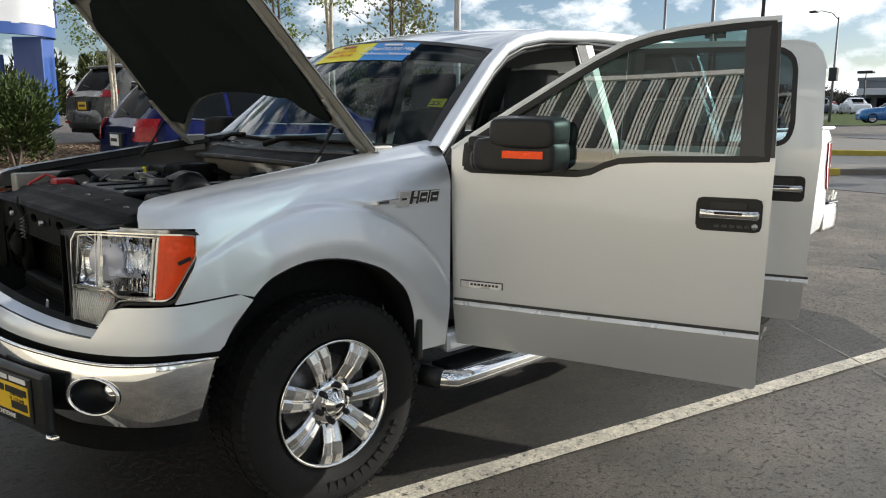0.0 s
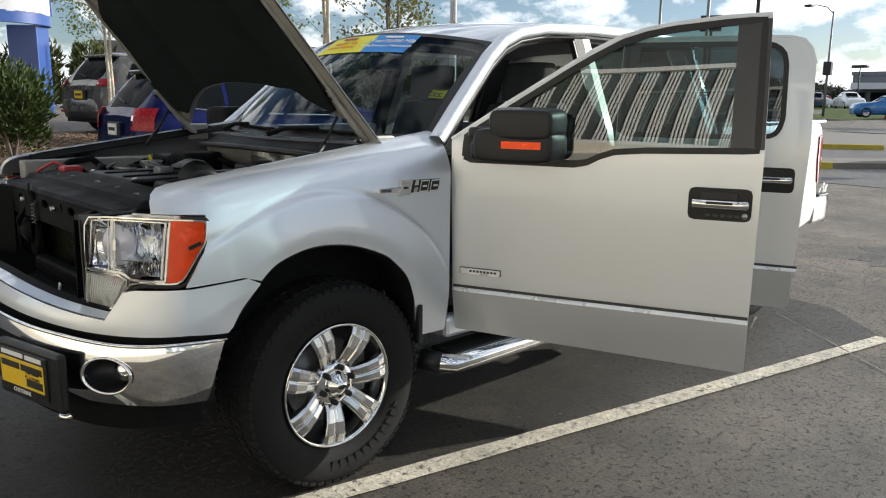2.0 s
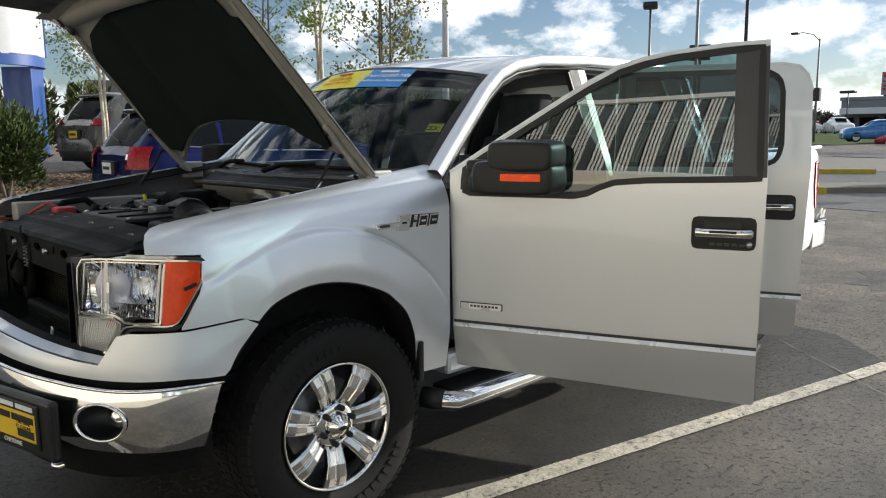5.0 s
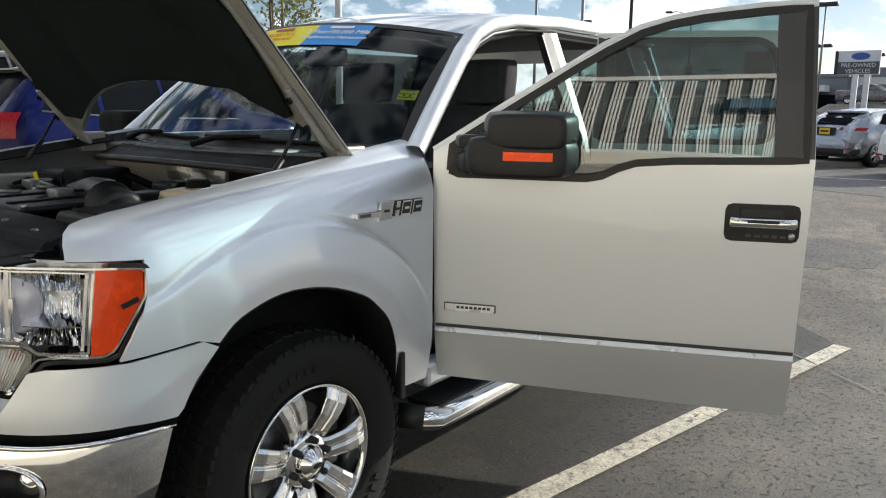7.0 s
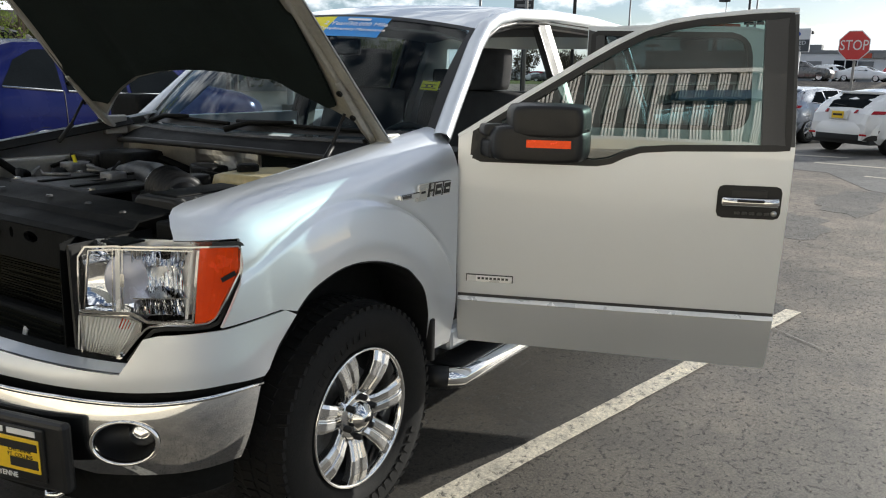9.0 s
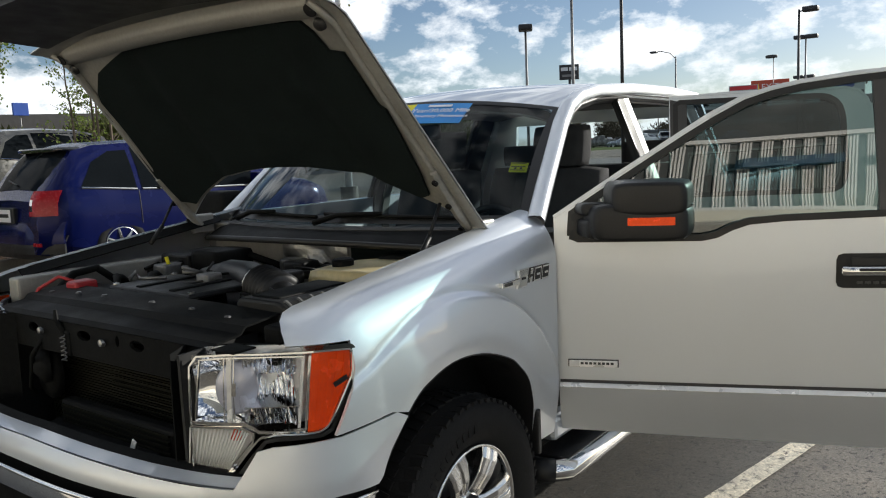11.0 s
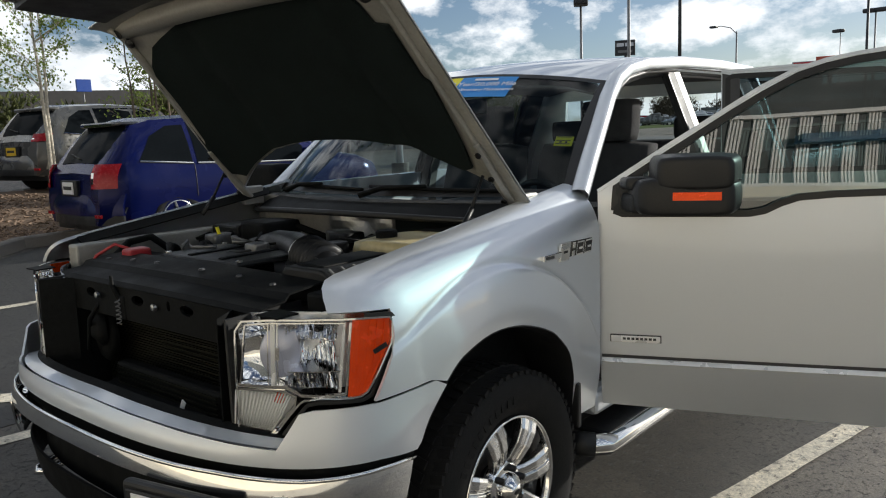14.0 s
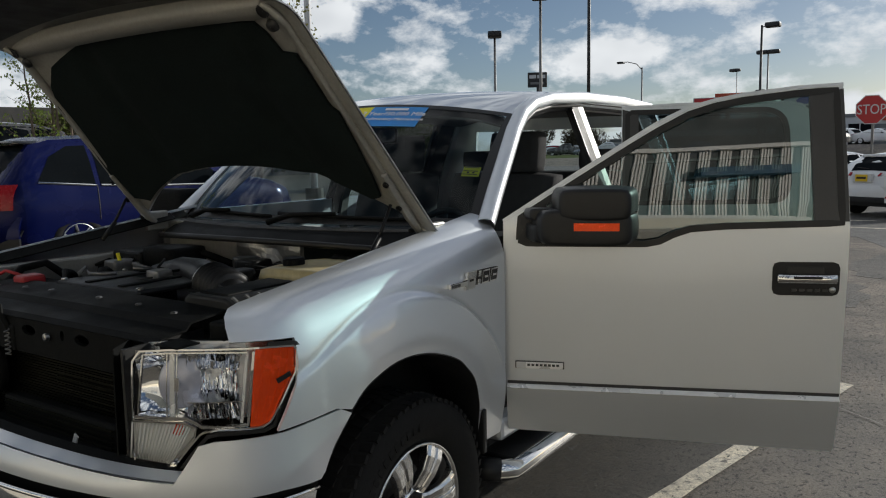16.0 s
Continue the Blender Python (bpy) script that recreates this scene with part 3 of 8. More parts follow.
# ---- headlamps
for side in (-1, 1):
    corners = [(-0.527, 1.108), (-0.527, 1.044), (-0.560, 0.985), (-0.598, 0.915), (-0.618, 0.903), (-0.698, 0.905), (-0.722, 0.899), (-0.741, 0.856), (-0.760, 0.803), (-0.809, 0.792), (-0.805, 0.92), (-0.797, 1.110), (-0.757, 1.119), (-0.676, 1.119), (-0.585, 1.114)]
    rim_line = [(p[0] + (q[0] - p[0]) * k, p[1] + (q[1] - p[1]) * k) for p, q in zip(corners, corners[1:] + corners[:1]) for k in (0.14, 0.86)]
    lo = [(ang(LA, x), z) for x, z in rim_line]
    rim_line = rim_line + rim_line[:1]

    def lamp(depth, tilt=0.0):
        def f(th, z):
            x, y = plan_point(LA[0], LA[1] - depth, LA[2] - depth, LA[3], th, side)
            return (x + tilt * (z - 0.96) + 0.03 * max(0, z - 1.05), y, z)
        return f
    arc = [(0.0, -0.47)]
    for i in range(1, 331):
        x = -0.47 - 0.001 * i
        (xa, ya), (xb, yb) = (plan_point(LA[0], LA[1], LA[2], LA[3], ang(LA, v)) for v in (x + 0.001, x))
        arc.append((arc[-1][0] + math.hypot(xb - xa, yb - ya), x))
    reach = [(-x, d) for d, x in arc]

    def strip(points, w, depth):
        """A strip of even width, laid by x and z along the curved face."""
        f = lamp(depth, 0.02)
        run = [(table(reach, -x), z) for x, z in points]
        run = [(p[0] + (q[0] - p[0]) * k / 4, p[1] + (q[1] - p[1]) * k / 4) for p, q in zip(run, run[1:]) for k in range(4)] + run[-1:]
        return ribbon_bm(run, w, lambda d, z: f(ang(LA, table(arc, d)), z))
    head = part("headlamp", sheet_bm(lo, lamp(0.095), step=0.05), M_LAMPSATIN, truck, "clear headlamp with amber side marker", smooth=True, solid=0.01)
    part("lens", sheet_bm(lo, lamp(0.0, 0.02), step=0.04), M_LENS, head, "clear plastic lamp lens", smooth=True, solid=0.003)
    amb = part("amber_marker", sheet_bm([(ang(LA, x), z) for x, z in ((-0.531, 1.106), (-0.530, 1.045), (-0.562, 0.985), (-0.600, 0.914), (-0.620, 0.906), (-0.641, 0.906), (-0.626, 1.112))], lamp(0.004, 0.02), step=0.03), M_AMBER, head, "orange side marker lens", smooth=True, solid=0.004)
    part("marker_bulb", strip([(-0.543, 1.036), (-0.580, 1.020)], 0.013, -0.002), M_DARK, amb, solid=0.003)
    for k in range(4):
        part("marker_rib", strip([(-0.546 - 0.020 * k, 1.104), (-0.560 - 0.019 * k, 1.0), (-0.600 - 0.009 * k, 0.915)], 0.003, 0.002), M_AMBER, amb, smooth=True, solid=0.004)
    part("marker_edge", strip([(-0.630, 1.106), (-0.645, 0.911)], 0.006, 0.003), M_CHROME, amb, solid=0.004)
    part("marker_wall", strip([(-0.640, 1.104), (-0.655, 0.915)], 0.008, 0.016), M_LAMPBACK, head, solid=0.006)
    # chrome rim of the lens, dark gasket
    part("lens_rim", strip(rim_line, 0.005, -0.003), M_CHROME, head, smooth=True, solid=0.005)
    part("gasket", strip([(-0.600, 1.122), (-0.540, 1.118), (-0.528, 1.115), (-0.520, 1.106), (-0.518, 1.094), (-0.515, 1.044), (-0.550, 0.977), (-0.589, 0.903), (-0.612, 0.892), (-0.698, 0.893), (-0.714, 0.887), (-0.732, 0.850), (-0.752, 0.795)], 0.010, -0.001), M_SEAL, head, smooth=True, solid=0.008)
    # outer reflector: upright flutes in three tiers that tip up, ahead and down
    rng_l = random.Random(17)
    a_out, a_mid, a_in = ang(LA, -0.652), ang(LA, -0.740), ang(LA, -0.790)
    for tier, (z0, z1, lean) in enumerate(((0.922, 0.980, 0.055), (0.983, 1.045, 0.02), (1.048, 1.104, -0.03))):
        for k in range(11):
            u0, u1 = a_out + (a_mid - a_out) * k / 11, a_out + (a_mid - a_out) * (k + 1) / 11
            dp = (0.014, 0.050, 0.042)[tier] + 0.026 * math.sin(math.pi * (k + 0.5) / 11)
            jit = [[rng_l.uniform(-0.006, 0.006) for _ in range(4)] for _ in range(4)]
            zs, us = linspace(z0, z1, 4), linspace(u0, u1, 4)
            bm = grid_bm(lambda p, q: lamp(dp + lean * q / 3 + 0.012 * (1 - (2 * p / 3 - 1) ** 2) + jit[p][q], 0.02)(us[p] + (0.10 * (zs[q] - z0) if tier == 0 else 0), zs[q]), range(4), range(4))
            part("reflector_flute", bm, M_REFLECT, head, smooth=tier > 0, facing=(-0.6, 0.8 * side, 0))
    part("reflector_shelf", grid_bm(lambda th, k: lamp(0.012 + 0.075 * k, 0.02)(th, 0.976 + 0.014 * k), linspace(a_out, a_mid, 8), [0, 1]), M_REFLECT, head, smooth=True, solid=0.003)
    # inner bay: bowl with a round shield behind the upright bar
    part("reflector_bowl", grid_bm(lambda th, z: lamp(0.03 + 0.06 * max(0.0, 1 - ((th - (a_mid + a_in) / 2) / 0.17) ** 2 - ((z - 1.01) / 0.11) ** 2), 0.02)(th, z), linspace(a_mid, ang(LA, -0.799), 10), linspace(0.938, 1.106, 12)), M_REFLECT, head, "mirrored reflector bowl", smooth=True)
    disc = part("bulb_shield", lathe_bm([(0.052, -0.02), (0.055, 0.0), (0.050, 0.004), (0.001, 0.006)], n=32), M_LAMPDISC, head, smooth=True)
    disc.matrix_basis = Matrix.Translation(lamp(0.036)(ang(LA, -0.748), 1.022)) @ Vector((-0.62, side * 0.78, 0)).to_track_quat("Y", "Z").to_matrix().to_4x4() @ Matrix.Diagonal((1, 1, 1.3, 1))
    bar = part("divider_bar", strip([(-0.757, 1.110), (-0.760, 0.936)], 0.014, 0.018), M_LAMPBACK, head, solid=0.006)
    for dx in (-0.006, 0.006):
        part("bar_edge", strip([(-0.757 + dx, 1.110), (-0.760 + dx, 0.936)], 0.003, 0.014), M_CHROME, bar, solid=0.003)
    part("bar_clip", strip([(-0.752, 1.040), (-0.753, 1.005)], 0.012, 0.012), M_CHROME, bar, solid=0.004)
    part("inner_rim", strip([(-0.796, 0.940), (-0.789, 1.100), (-0.757, 1.108), (-0.70, 1.109), (-0.642, 1.105)], 0.004, 0.006), M_CHROME, head, smooth=True, solid=0.006)
    part("lamp_shelf", strip([(-0.802, 0.932), (-0.765, 0.934), (-0.742, 0.934), (-0.731, 0.924), (-0.722, 0.912), (-0.70, 0.910), (-0.645, 0.909)], 0.008, 0.004), M_CHROME, head, smooth=True, solid=0.012)
    part("shelf_floor", grid_bm(lambda th, k: lamp(0.010 + 0.06 * k, 0.02)(th, 0.930 + 0.012 * k), linspace(ang(LA, -0.745), ang(LA, -0.80), 6), [0, 0.5, 1]), M_REFLECT, head, smooth=True, solid=0.003)
    signal = [(-0.804, 0.921), (-0.746, 0.924), (-0.730, 0.908), (-0.732, 0.884), (-0.747, 0.846), (-0.763, 0.806), (-0.807, 0.797)]
    tl = part("turn_signal", sheet_bm([(ang(LA, x), z) for x, z in signal], lamp(0.03), step=0.03), M_FLUTED, head, "ribbed clear turn signal", smooth=True, solid=0.004)
    part("signal_rim", strip(signal + signal[:1], 0.006, 0.003), M_CHROME, tl, smooth=True, solid=0.008)
    for k in range(17):
        s0, s1 = -0.802 + 0.066 * k / 16, -0.805 + 0.041 * k / 16
        part("lens_rib", rod_bm([lamp(0.012, 0.02)(ang(LA, s1), 0.807), lamp(0.010, 0.02)(ang(LA, (s0 + s1) / 2), 0.86), lamp(0.012, 0.02)(ang(LA, s0), 0.914)], 0.0026, 6), M_FLUTED, tl, smooth=True)
    part("amber_bulb", lathe_bm([(0.001, 0), (0.013, 0.006), (0.016, 0.024), (0.001, 0.036)], n=12), M_AMBER, head, smooth=True).matrix_basis = Matrix.Translation(lamp(0.020)(ang(LA, -0.748), 0.895))
    wall = ang(LA, -0.812)
    part("housing_wall", grid_bm(lambda k, z: lamp(0.004 + 0.115 * k, 0.02)(wall + 0.02, z), [0, 0.5, 1], linspace(0.80, 1.11, 8)), M_BAY, head, "edge of the lamp housing", smooth=True, solid=0.003)
    part("housing_back", sheet_bm(lo, lamp(0.116), step=0.05), M_BAY, head, "black lamp housing", smooth=True, solid=0.006)
    part("top_bracket", box_bm(-0.765, -0.69, *sorted((side * 0.69, side * 0.78)), 1.125, 1.131), M_BAY, head, bevel=0.003)

# ---- number plate, set off to the driver's side
plate_m = Matrix.Translation((-0.965, -0.545, 0.590)) @ pose(0, 0, 0, 0, 0, 13)
pl = part("plate_bracket", box_bm(-0.035, 0.0, -0.205, 0.165, -0.10, 0.095), M_BLACK, truck, bevel=0.012)
pl.matrix_basis = plate_m
ins = part("dealer_plate", box_bm(-0.042, -0.034, -0.145, 0.145, -0.075, 0.075), M_BLACK, pl, "yellow dealer plate in a black frame", bevel=0.004)
part("plate_insert", box_bm(-0.045, -0.041, -0.13, 0.13, -0.05, 0.045), M_PLATEYEL, ins, bevel=0.003)
tm = Matrix(((0, 0, -1, -0.0455), (-1, 0, 0, 0), (0, 1, 0, 0), (0, 0, 0, 1)))
for y0, y1, z0, z1 in ((-0.12, -0.01, 0.012, 0.034), (0.0, 0.125, 0.012, 0.034), (0.03, 0.125, -0.038, -0.012)):
    part("printed_bar", box_bm(-0.0465, -0.0445, -y1, -y0, z0, z1), M_INK, ins)
for y0, y1 in ((-0.12, 0.01), (0.025, 0.12)):
    part("printed_bar", box_bm(-0.0445, -0.0415, -y1, -y0, 0.053, 0.068), M_WHITE, ins)
text_part("plate_word", "CHEYENNE", 0.021, tm @ pose(0, -0.063, 0.002), M_WHITE, ins)
text_part("plate_word", "CHEYENNE\nFT. COLLINS\nGREELEY", 0.0155, tm @ pose(0.065, -0.006, -0.0005), M_INK, ins)

# ---- wheels
def make_wheel(side):
    tyre = lathe_bm([(0.246, -0.10), (0.27, -0.128), (0.33, -0.140), (0.372, -0.134), (0.395, -0.118), (0.403, -0.06), (0.404, 0.0), (0.403, 0.06), (0.395, 0.118), (0.372, 0.134), (0.33, 0.140), (0.27, 0.128), (0.246, 0.10)], n=72)
    for f in tyre.faces:
        f.smooth = True
    w = part("wheel", tyre, M_RUBBER, truck, "black all-terrain tyre on a chrome alloy wheel")
    bm = bmesh.new()
    for k in range(64):
        a = 2 * math.pi * k / 64
        for j, (h0, h1, tw) in enumerate(((-0.128, -0.075, 0.03), (-0.06, -0.01, -0.03), (0.01, 0.06, 0.03), (0.075, 0.128, -0.03))):
            aa = a + (0.05 if j % 2 else 0)
            box_bm(-0.014, 0.014, h0, h1, 0.386 if j in (0, 3) else 0.399, 0.3995 if j in (0, 3) else 0.409, bm, Matrix.Rotation(aa, 4, "Y") @ Matrix.Rotation(tw * 6, 4, "Z"))
    # raised sidewall lettering as plain bars
    for k in range(11):
        box_bm(-0.010, 0.010, -0.1412, -0.137, 0.300, 0.338, bm, Matrix.Rotation(radians(118 + 7 * k), 4, "Y"))
        box_bm(-0.008, 0.008, -0.1412, -0.137, 0.302, 0.332, bm, Matrix.Rotation(radians(-60 + 6 * k), 4, "Y"))
    tagged(part("tread", bm, M_RUBBER, w), kind="stuff")
    part("rim", lathe_bm([(0.20, 0.10), (0.225, -0.02), (0.232, -0.09), (0.236, -0.112), (0.244, -0.124), (0.250, -0.120), (0.249, -0.105)], n=72), M_CHROME, w, "chrome rim", smooth=True)
    part("brake_disc", lathe_bm([(0.06, -0.02), (0.17, -0.02), (0.175, 0.0), (0.06, 0.0)], n=40), M_ALLOY, w, smooth=True)
    part("brake_caliper", box_bm(0.09, 0.19, -0.045, 0.04, -0.09, 0.09), M_ALLOY, w, bevel=0.015)
    part("wheel_well_back", lathe_bm([(0.001, 0.02), (0.22, 0.02), (0.222, 0.06)], n=32), M_BLACK, w)
    for k in range(7):
        rot = Matrix.Rotation(2 * math.pi * k / 7 + 0.55, 4, "Y")
        bm = bmesh.new()
        secs = [(0.065, 0.040, -0.085, 0.03), (0.10, 0.038, -0.105, 0.028), (0.15, 0.043, -0.122, 0.030), (0.20, 0.049, -0.126, 0.034), (0.237, 0.052, -0.118, 0.04)]
        rows = []
        for r, hw, y, dp in secs:
            rows.append([bm.verts.new(rot @ Vector((xx, yy, r))) for xx, yy in ((-hw, y + dp), (-hw, y + 0.006), (-hw * 0.72, y), (-hw * 0.18, y + 0.001), (-hw * 0.1, y + 0.007), (hw * 0.1, y + 0.007), (hw * 0.18, y + 0.001), (hw * 0.72, y), (hw, y + 0.006), (hw, y + dp))])
        for a, b in zip(rows, rows[1:]):
            for j in range(9):
                bm.faces.new((a[j], a[j + 1], b[j + 1], b[j]))
        bm.faces.new(rows[0][::-1]), bm.faces.new(rows[-1])
        part("spoke", bm, M_SPOKE, w, bevel=0.004)
    part("hub_face", lathe_bm([(0.10, -0.06), (0.098, -0.088), (0.075, -0.098), (0.05, -0.10)], n=40), M_CHROME, w, smooth=True)
    hub = part("hub_cap", lathe_bm([(0.055, -0.085), (0.054, -0.112), (0.047, -0.128), (0.030, -0.138), (0.028, -0.142), (0.001, -0.143)], n=32), M_CHROME, w, "chrome hub cap with dark oval emblem", smooth=True)
    em = lathe_bm([(0.001, -0.1445), (0.019, -0.1442), (0.020, -0.142)], n=24)
    bmesh.ops.scale(em, vec=(1, 1, 0.45), verts=em.verts[:])
    part("emblem", em, M_DARK, hub, smooth=True)
    for k in range(6):
        a = 2 * math.pi * k / 6 + 0.3
        lug = part("lug_nut", lathe_bm([(0.018, -0.085), (0.018, -0.092), (0.012, -0.095), (0.011, -0.122), (0.001, -0.124)], n=12), M_DARK, w, smooth=True)
        lug.matrix_basis = Matrix.Translation((0.070 * math.cos(a), 0, 0.070 * math.sin(a)))
    return w


wheel = make_wheel(-1)
wheel.matrix_basis = pose(0, -0.845, 0.404)
for x, y, rz in ((0, 0.845, 180), (3.67, -0.845, 0), (3.67, 0.845, 180)):
    copy_thing(wheel, pose(x, y, 0.404, 0, 0, rz))

# ---- hood, raised 50 degrees about its rear edge
HOOD_A = radians(50)
hood_m = Matrix(((-math.cos(HOOD_A), 0, math.sin(HOOD_A), 0.33), (0, -1, 0, 0), (math.sin(HOOD_A), 0, math.cos(HOOD_A), 1.345), (0, 0, 0, 1)))


def hood_rear(y):
    k = min(1.0, abs(y) / 0.86)
    return 0.30 * (1 - k ** 2.4) - 0.01


def hood_front(y):
    return 1.03 + 0.05 * (1 - (y / 0.86) ** 2)


def hood_pt(k, y, lift=0.0):
    s = hood_rear(y) + (hood_front(y) - hood_rear(y)) * k
    yy = abs(y)
    edge = max(0.0, (yy - 0.72) / 0.14)
    z = 0.045 * (1 - (yy / 0.86) ** 2) - 0.03 * edge ** 2 + lift + 0.018 * math.exp(-((yy - 0.42) / 0.06) ** 2)
    z -= 0.09 * max(0.0, (k - 0.86) / 0.14) ** 2
    return (s, y * (1 - 0.11 * k), z)


hood = part("hood", grid_bm(lambda k, y: hood_pt(k, y), linspace(0, 1, 26), linspace(-0.86, 0.86, 44)), M_SILVER, truck, "raised silver hood with black insulation pad", smooth=True, solid=0.004, offset=1, facing=(0, 0, 1))
hood.matrix_basis = hood_m
# inner frame with rolled edges
def inner_frame(k, y):
    s, yy, z = hood_pt(k, y)
    a = min(1.0, (0.86 - abs(y)) / 0.03)
    return (s, yy, z - 0.005 - 0.026 * math.sin(min(1.0, (0.86 - abs(y)) / 0.05) * 1.571))


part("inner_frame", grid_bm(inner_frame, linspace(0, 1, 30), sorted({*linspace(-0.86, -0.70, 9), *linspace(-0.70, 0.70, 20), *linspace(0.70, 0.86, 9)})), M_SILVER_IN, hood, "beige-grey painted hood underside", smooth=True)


def pad_uv(s, y):
    """Place on the hood (share of its length, breadth) from metres along and across."""
    k = 0.5
    for _ in range(4):
        w = y / (1 - 0.11 * k)
        k = (s - hood_rear(w)) / (hood_front(w) - hood_rear(w))
    return (max(0.008, k), w)


pad_edge = [pad_uv(hood_rear(y) + 0.012, y) for y in linspace(-0.70, 0.64, 15)]
pad_edge += [pad_uv(s, y) for s, y in ((0.17, 0.685), (0.27, 0.705), (0.40, 0.715), (0.555, 0.720), (0.57, 0.70), (0.59, 0.695), (0.78, 0.685), (0.79, 0.625), (0.86, 0.605), (0.90, 0.575), (0.905, 0.45), (0.91, 0.18), (0.92, -0.12), (0.905, -0.42), (0.85, -0.62), (0.77, -0.71), (0.68, -0.755), (0.16, -0.80))]
part("insulation_pad", sheet_bm(pad_edge, lambda k, y: (Vector(hood_pt(k, y)) - Vector((0, 0, 0.034 + 0.006 * math.sin(9 * k) * math.cos(7 * y)))), step=0.04), M_LINER, hood, "black fibre insulation pad", smooth=True, solid=0.01, facing=(0, 0, 1))
for yy in (-0.8, 0.8):
    part("stiffener", rod_bm([Vector(hood_pt(k, yy)) - Vector((0, 0, 0.035)) for k in linspace(0.05, 0.95, 10)], [0.012] * 10, 8), M_SILVER_IN, hood, smooth=True)
    part("hinge_arm", rod_bm([(-0.02, yy * 0.99, -0.035), (0.10, yy * 0.985, -0.045), (0.30, yy * 0.98, -0.05)], [0.016, 0.02, 0.014], 6), M_SILVER_IN, hood, "hinge arm", bevel=0.003)
    for s in (0.05, 0.16, 0.27):
        part("hinge_bolt", lathe_bm([(0.012, 0), (0.012, 0.006), (0.001, 0.008)], "z", 10), M_DARK, hood).matrix_basis = Matrix.Translation((s, yy * 0.985, -0.075))
    part("corner_hole", lathe_bm([(0.020, 0), (0.022, 0.004), (0.001, 0.004)], "z", 16), M_SEAL, hood).matrix_basis = Matrix.Translation((0.955, yy * 0.87, -0.075))
    part("bump_stop", lathe_bm([(0.022, 0), (0.018, -0.012), (0.001, -0.014)], "z", 14), M_SEAL, hood, smooth=True).matrix_basis = Matrix.Translation((0.90, yy * 0.86, -0.055))
part("front_beam", grid_bm(lambda u, v: (0.90 + 0.09 * v + 0.03 * (1 - (u / 0.86) ** 2), u, -0.035 - 0.03 * math.sin(v * 3.14159)), linspace(-0.71, 0.71, 20), linspace(0, 1, 7)), M_SILVER_IN, hood, smooth=True, solid=0.004)
# grille carried by the hood: dark back and bright surround
gr = part("grille", grid_bm(lambda u, v: (1.04 + 0.05 * (1 - (u / 0.7) ** 2) + 0.24 * v, u * (1 - 0.06 * v), -0.07 - 0.26 * v), linspace(-0.68, 0.68, 20), linspace(0, 1, 6)), M_BLACK, hood, "chrome-edged grille seen from behind", smooth=True, solid=0.03)
for v in (0.2, 0.5, 0.8):
    part("grille_bar", rod_bm([(1.09 + 0.05 * (1 - (u / 0.7) ** 2) + 0.24 * v, u * (1 - 0.06 * v), -0.07 - 0.26 * v) for u in linspace(-0.66, 0.66, 12)], 0.02, 8), M_CHROME, gr, smooth=True)
for v in (0.0, 1.0):
    part("grille_surround", rod_bm([(1.07 + 0.05 * (1 - (u / 0.7) ** 2) + 0.24 * v, u * (1 - 0.06 * v), -0.07 - 0.26 * v) for u in linspace(-0.70, 0.70, 14)], 0.026, 8), M_CHROME, gr, smooth=True)
for s in (-1, 1):
    part("grille_surround", rod_bm([(1.07 + 0.24 * v, s * 0.69 * (1 - 0.06 * v), -0.07 - 0.26 * v) for v in linspace(0, 1, 6)], 0.026, 8), M_CHROME, gr, smooth=True)
# gas struts
for side in (-1, 1):
    st = part("gas_strut", rod_bm([(0.02, side * 0.765, 1.255), (0.09, side * 0.765, 1.33)], 0.010, 10), M_BLACK, truck, "black gas strut", smooth=True)
    part("strut_rod", rod_bm([(0.08, side * 0.765, 1.32), (0.155, side * 0.765, 1.435)], 0.006, 8), M_DARK, st, smooth=True)
    part("hinge_bracket", box_bm(0.28, 0.40, *sorted((side * 0.80, side * 0.83)), 1.27, 1.36), M_SILVER_IN, truck, bevel=0.008)

# ---- cab
def soft_box(x0, x1, y0, y1, z0, z1, lean=0.0, n=6):
    """A stuffed block with swollen sides."""
    bm = bmesh.new()
    box_bm(-0.5, 0.5, -0.5, 0.5, -0.5, 0.5, bm)
    bmesh.ops.subdivide_edges(bm, edges=bm.edges[:], cuts=n, use_grid_fill=True)
    for v in bm.verts:
        p = v.co
        q = Vector((p.x, p.y, p.z))
        for i in range(3):
            o = [abs(p[j]) * 2 for j in range(3) if j != i]
            q[i] = p[i] * (1 - 0.10 * (o[0] ** 3 + o[1] ** 3) * 0.5)
        v.co = Vector((x0 + (x1 - x0) * (q.x + 0.5) + lean * (q.z + 0.5), y0 + (y1 - y0) * (q.y + 0.5), z0 + (z1 - z0) * (q.z + 0.5)))
    return bm


PIL = [(0.565, 0.905, 1.335), (0.70, 0.868, 1.45), (0.83, 0.835, 1.56), (1.00, 0.79, 1.70), (1.12, 0.765, 1.78), (1.25, 0.748, 1.828), (1.45, 0.738, 1.862), (1.85, 0.735, 1.885), (2.4, 0.735, 1.888), (2.85, 0.735, 1.872), (2.95, 0.74, 1.84)]


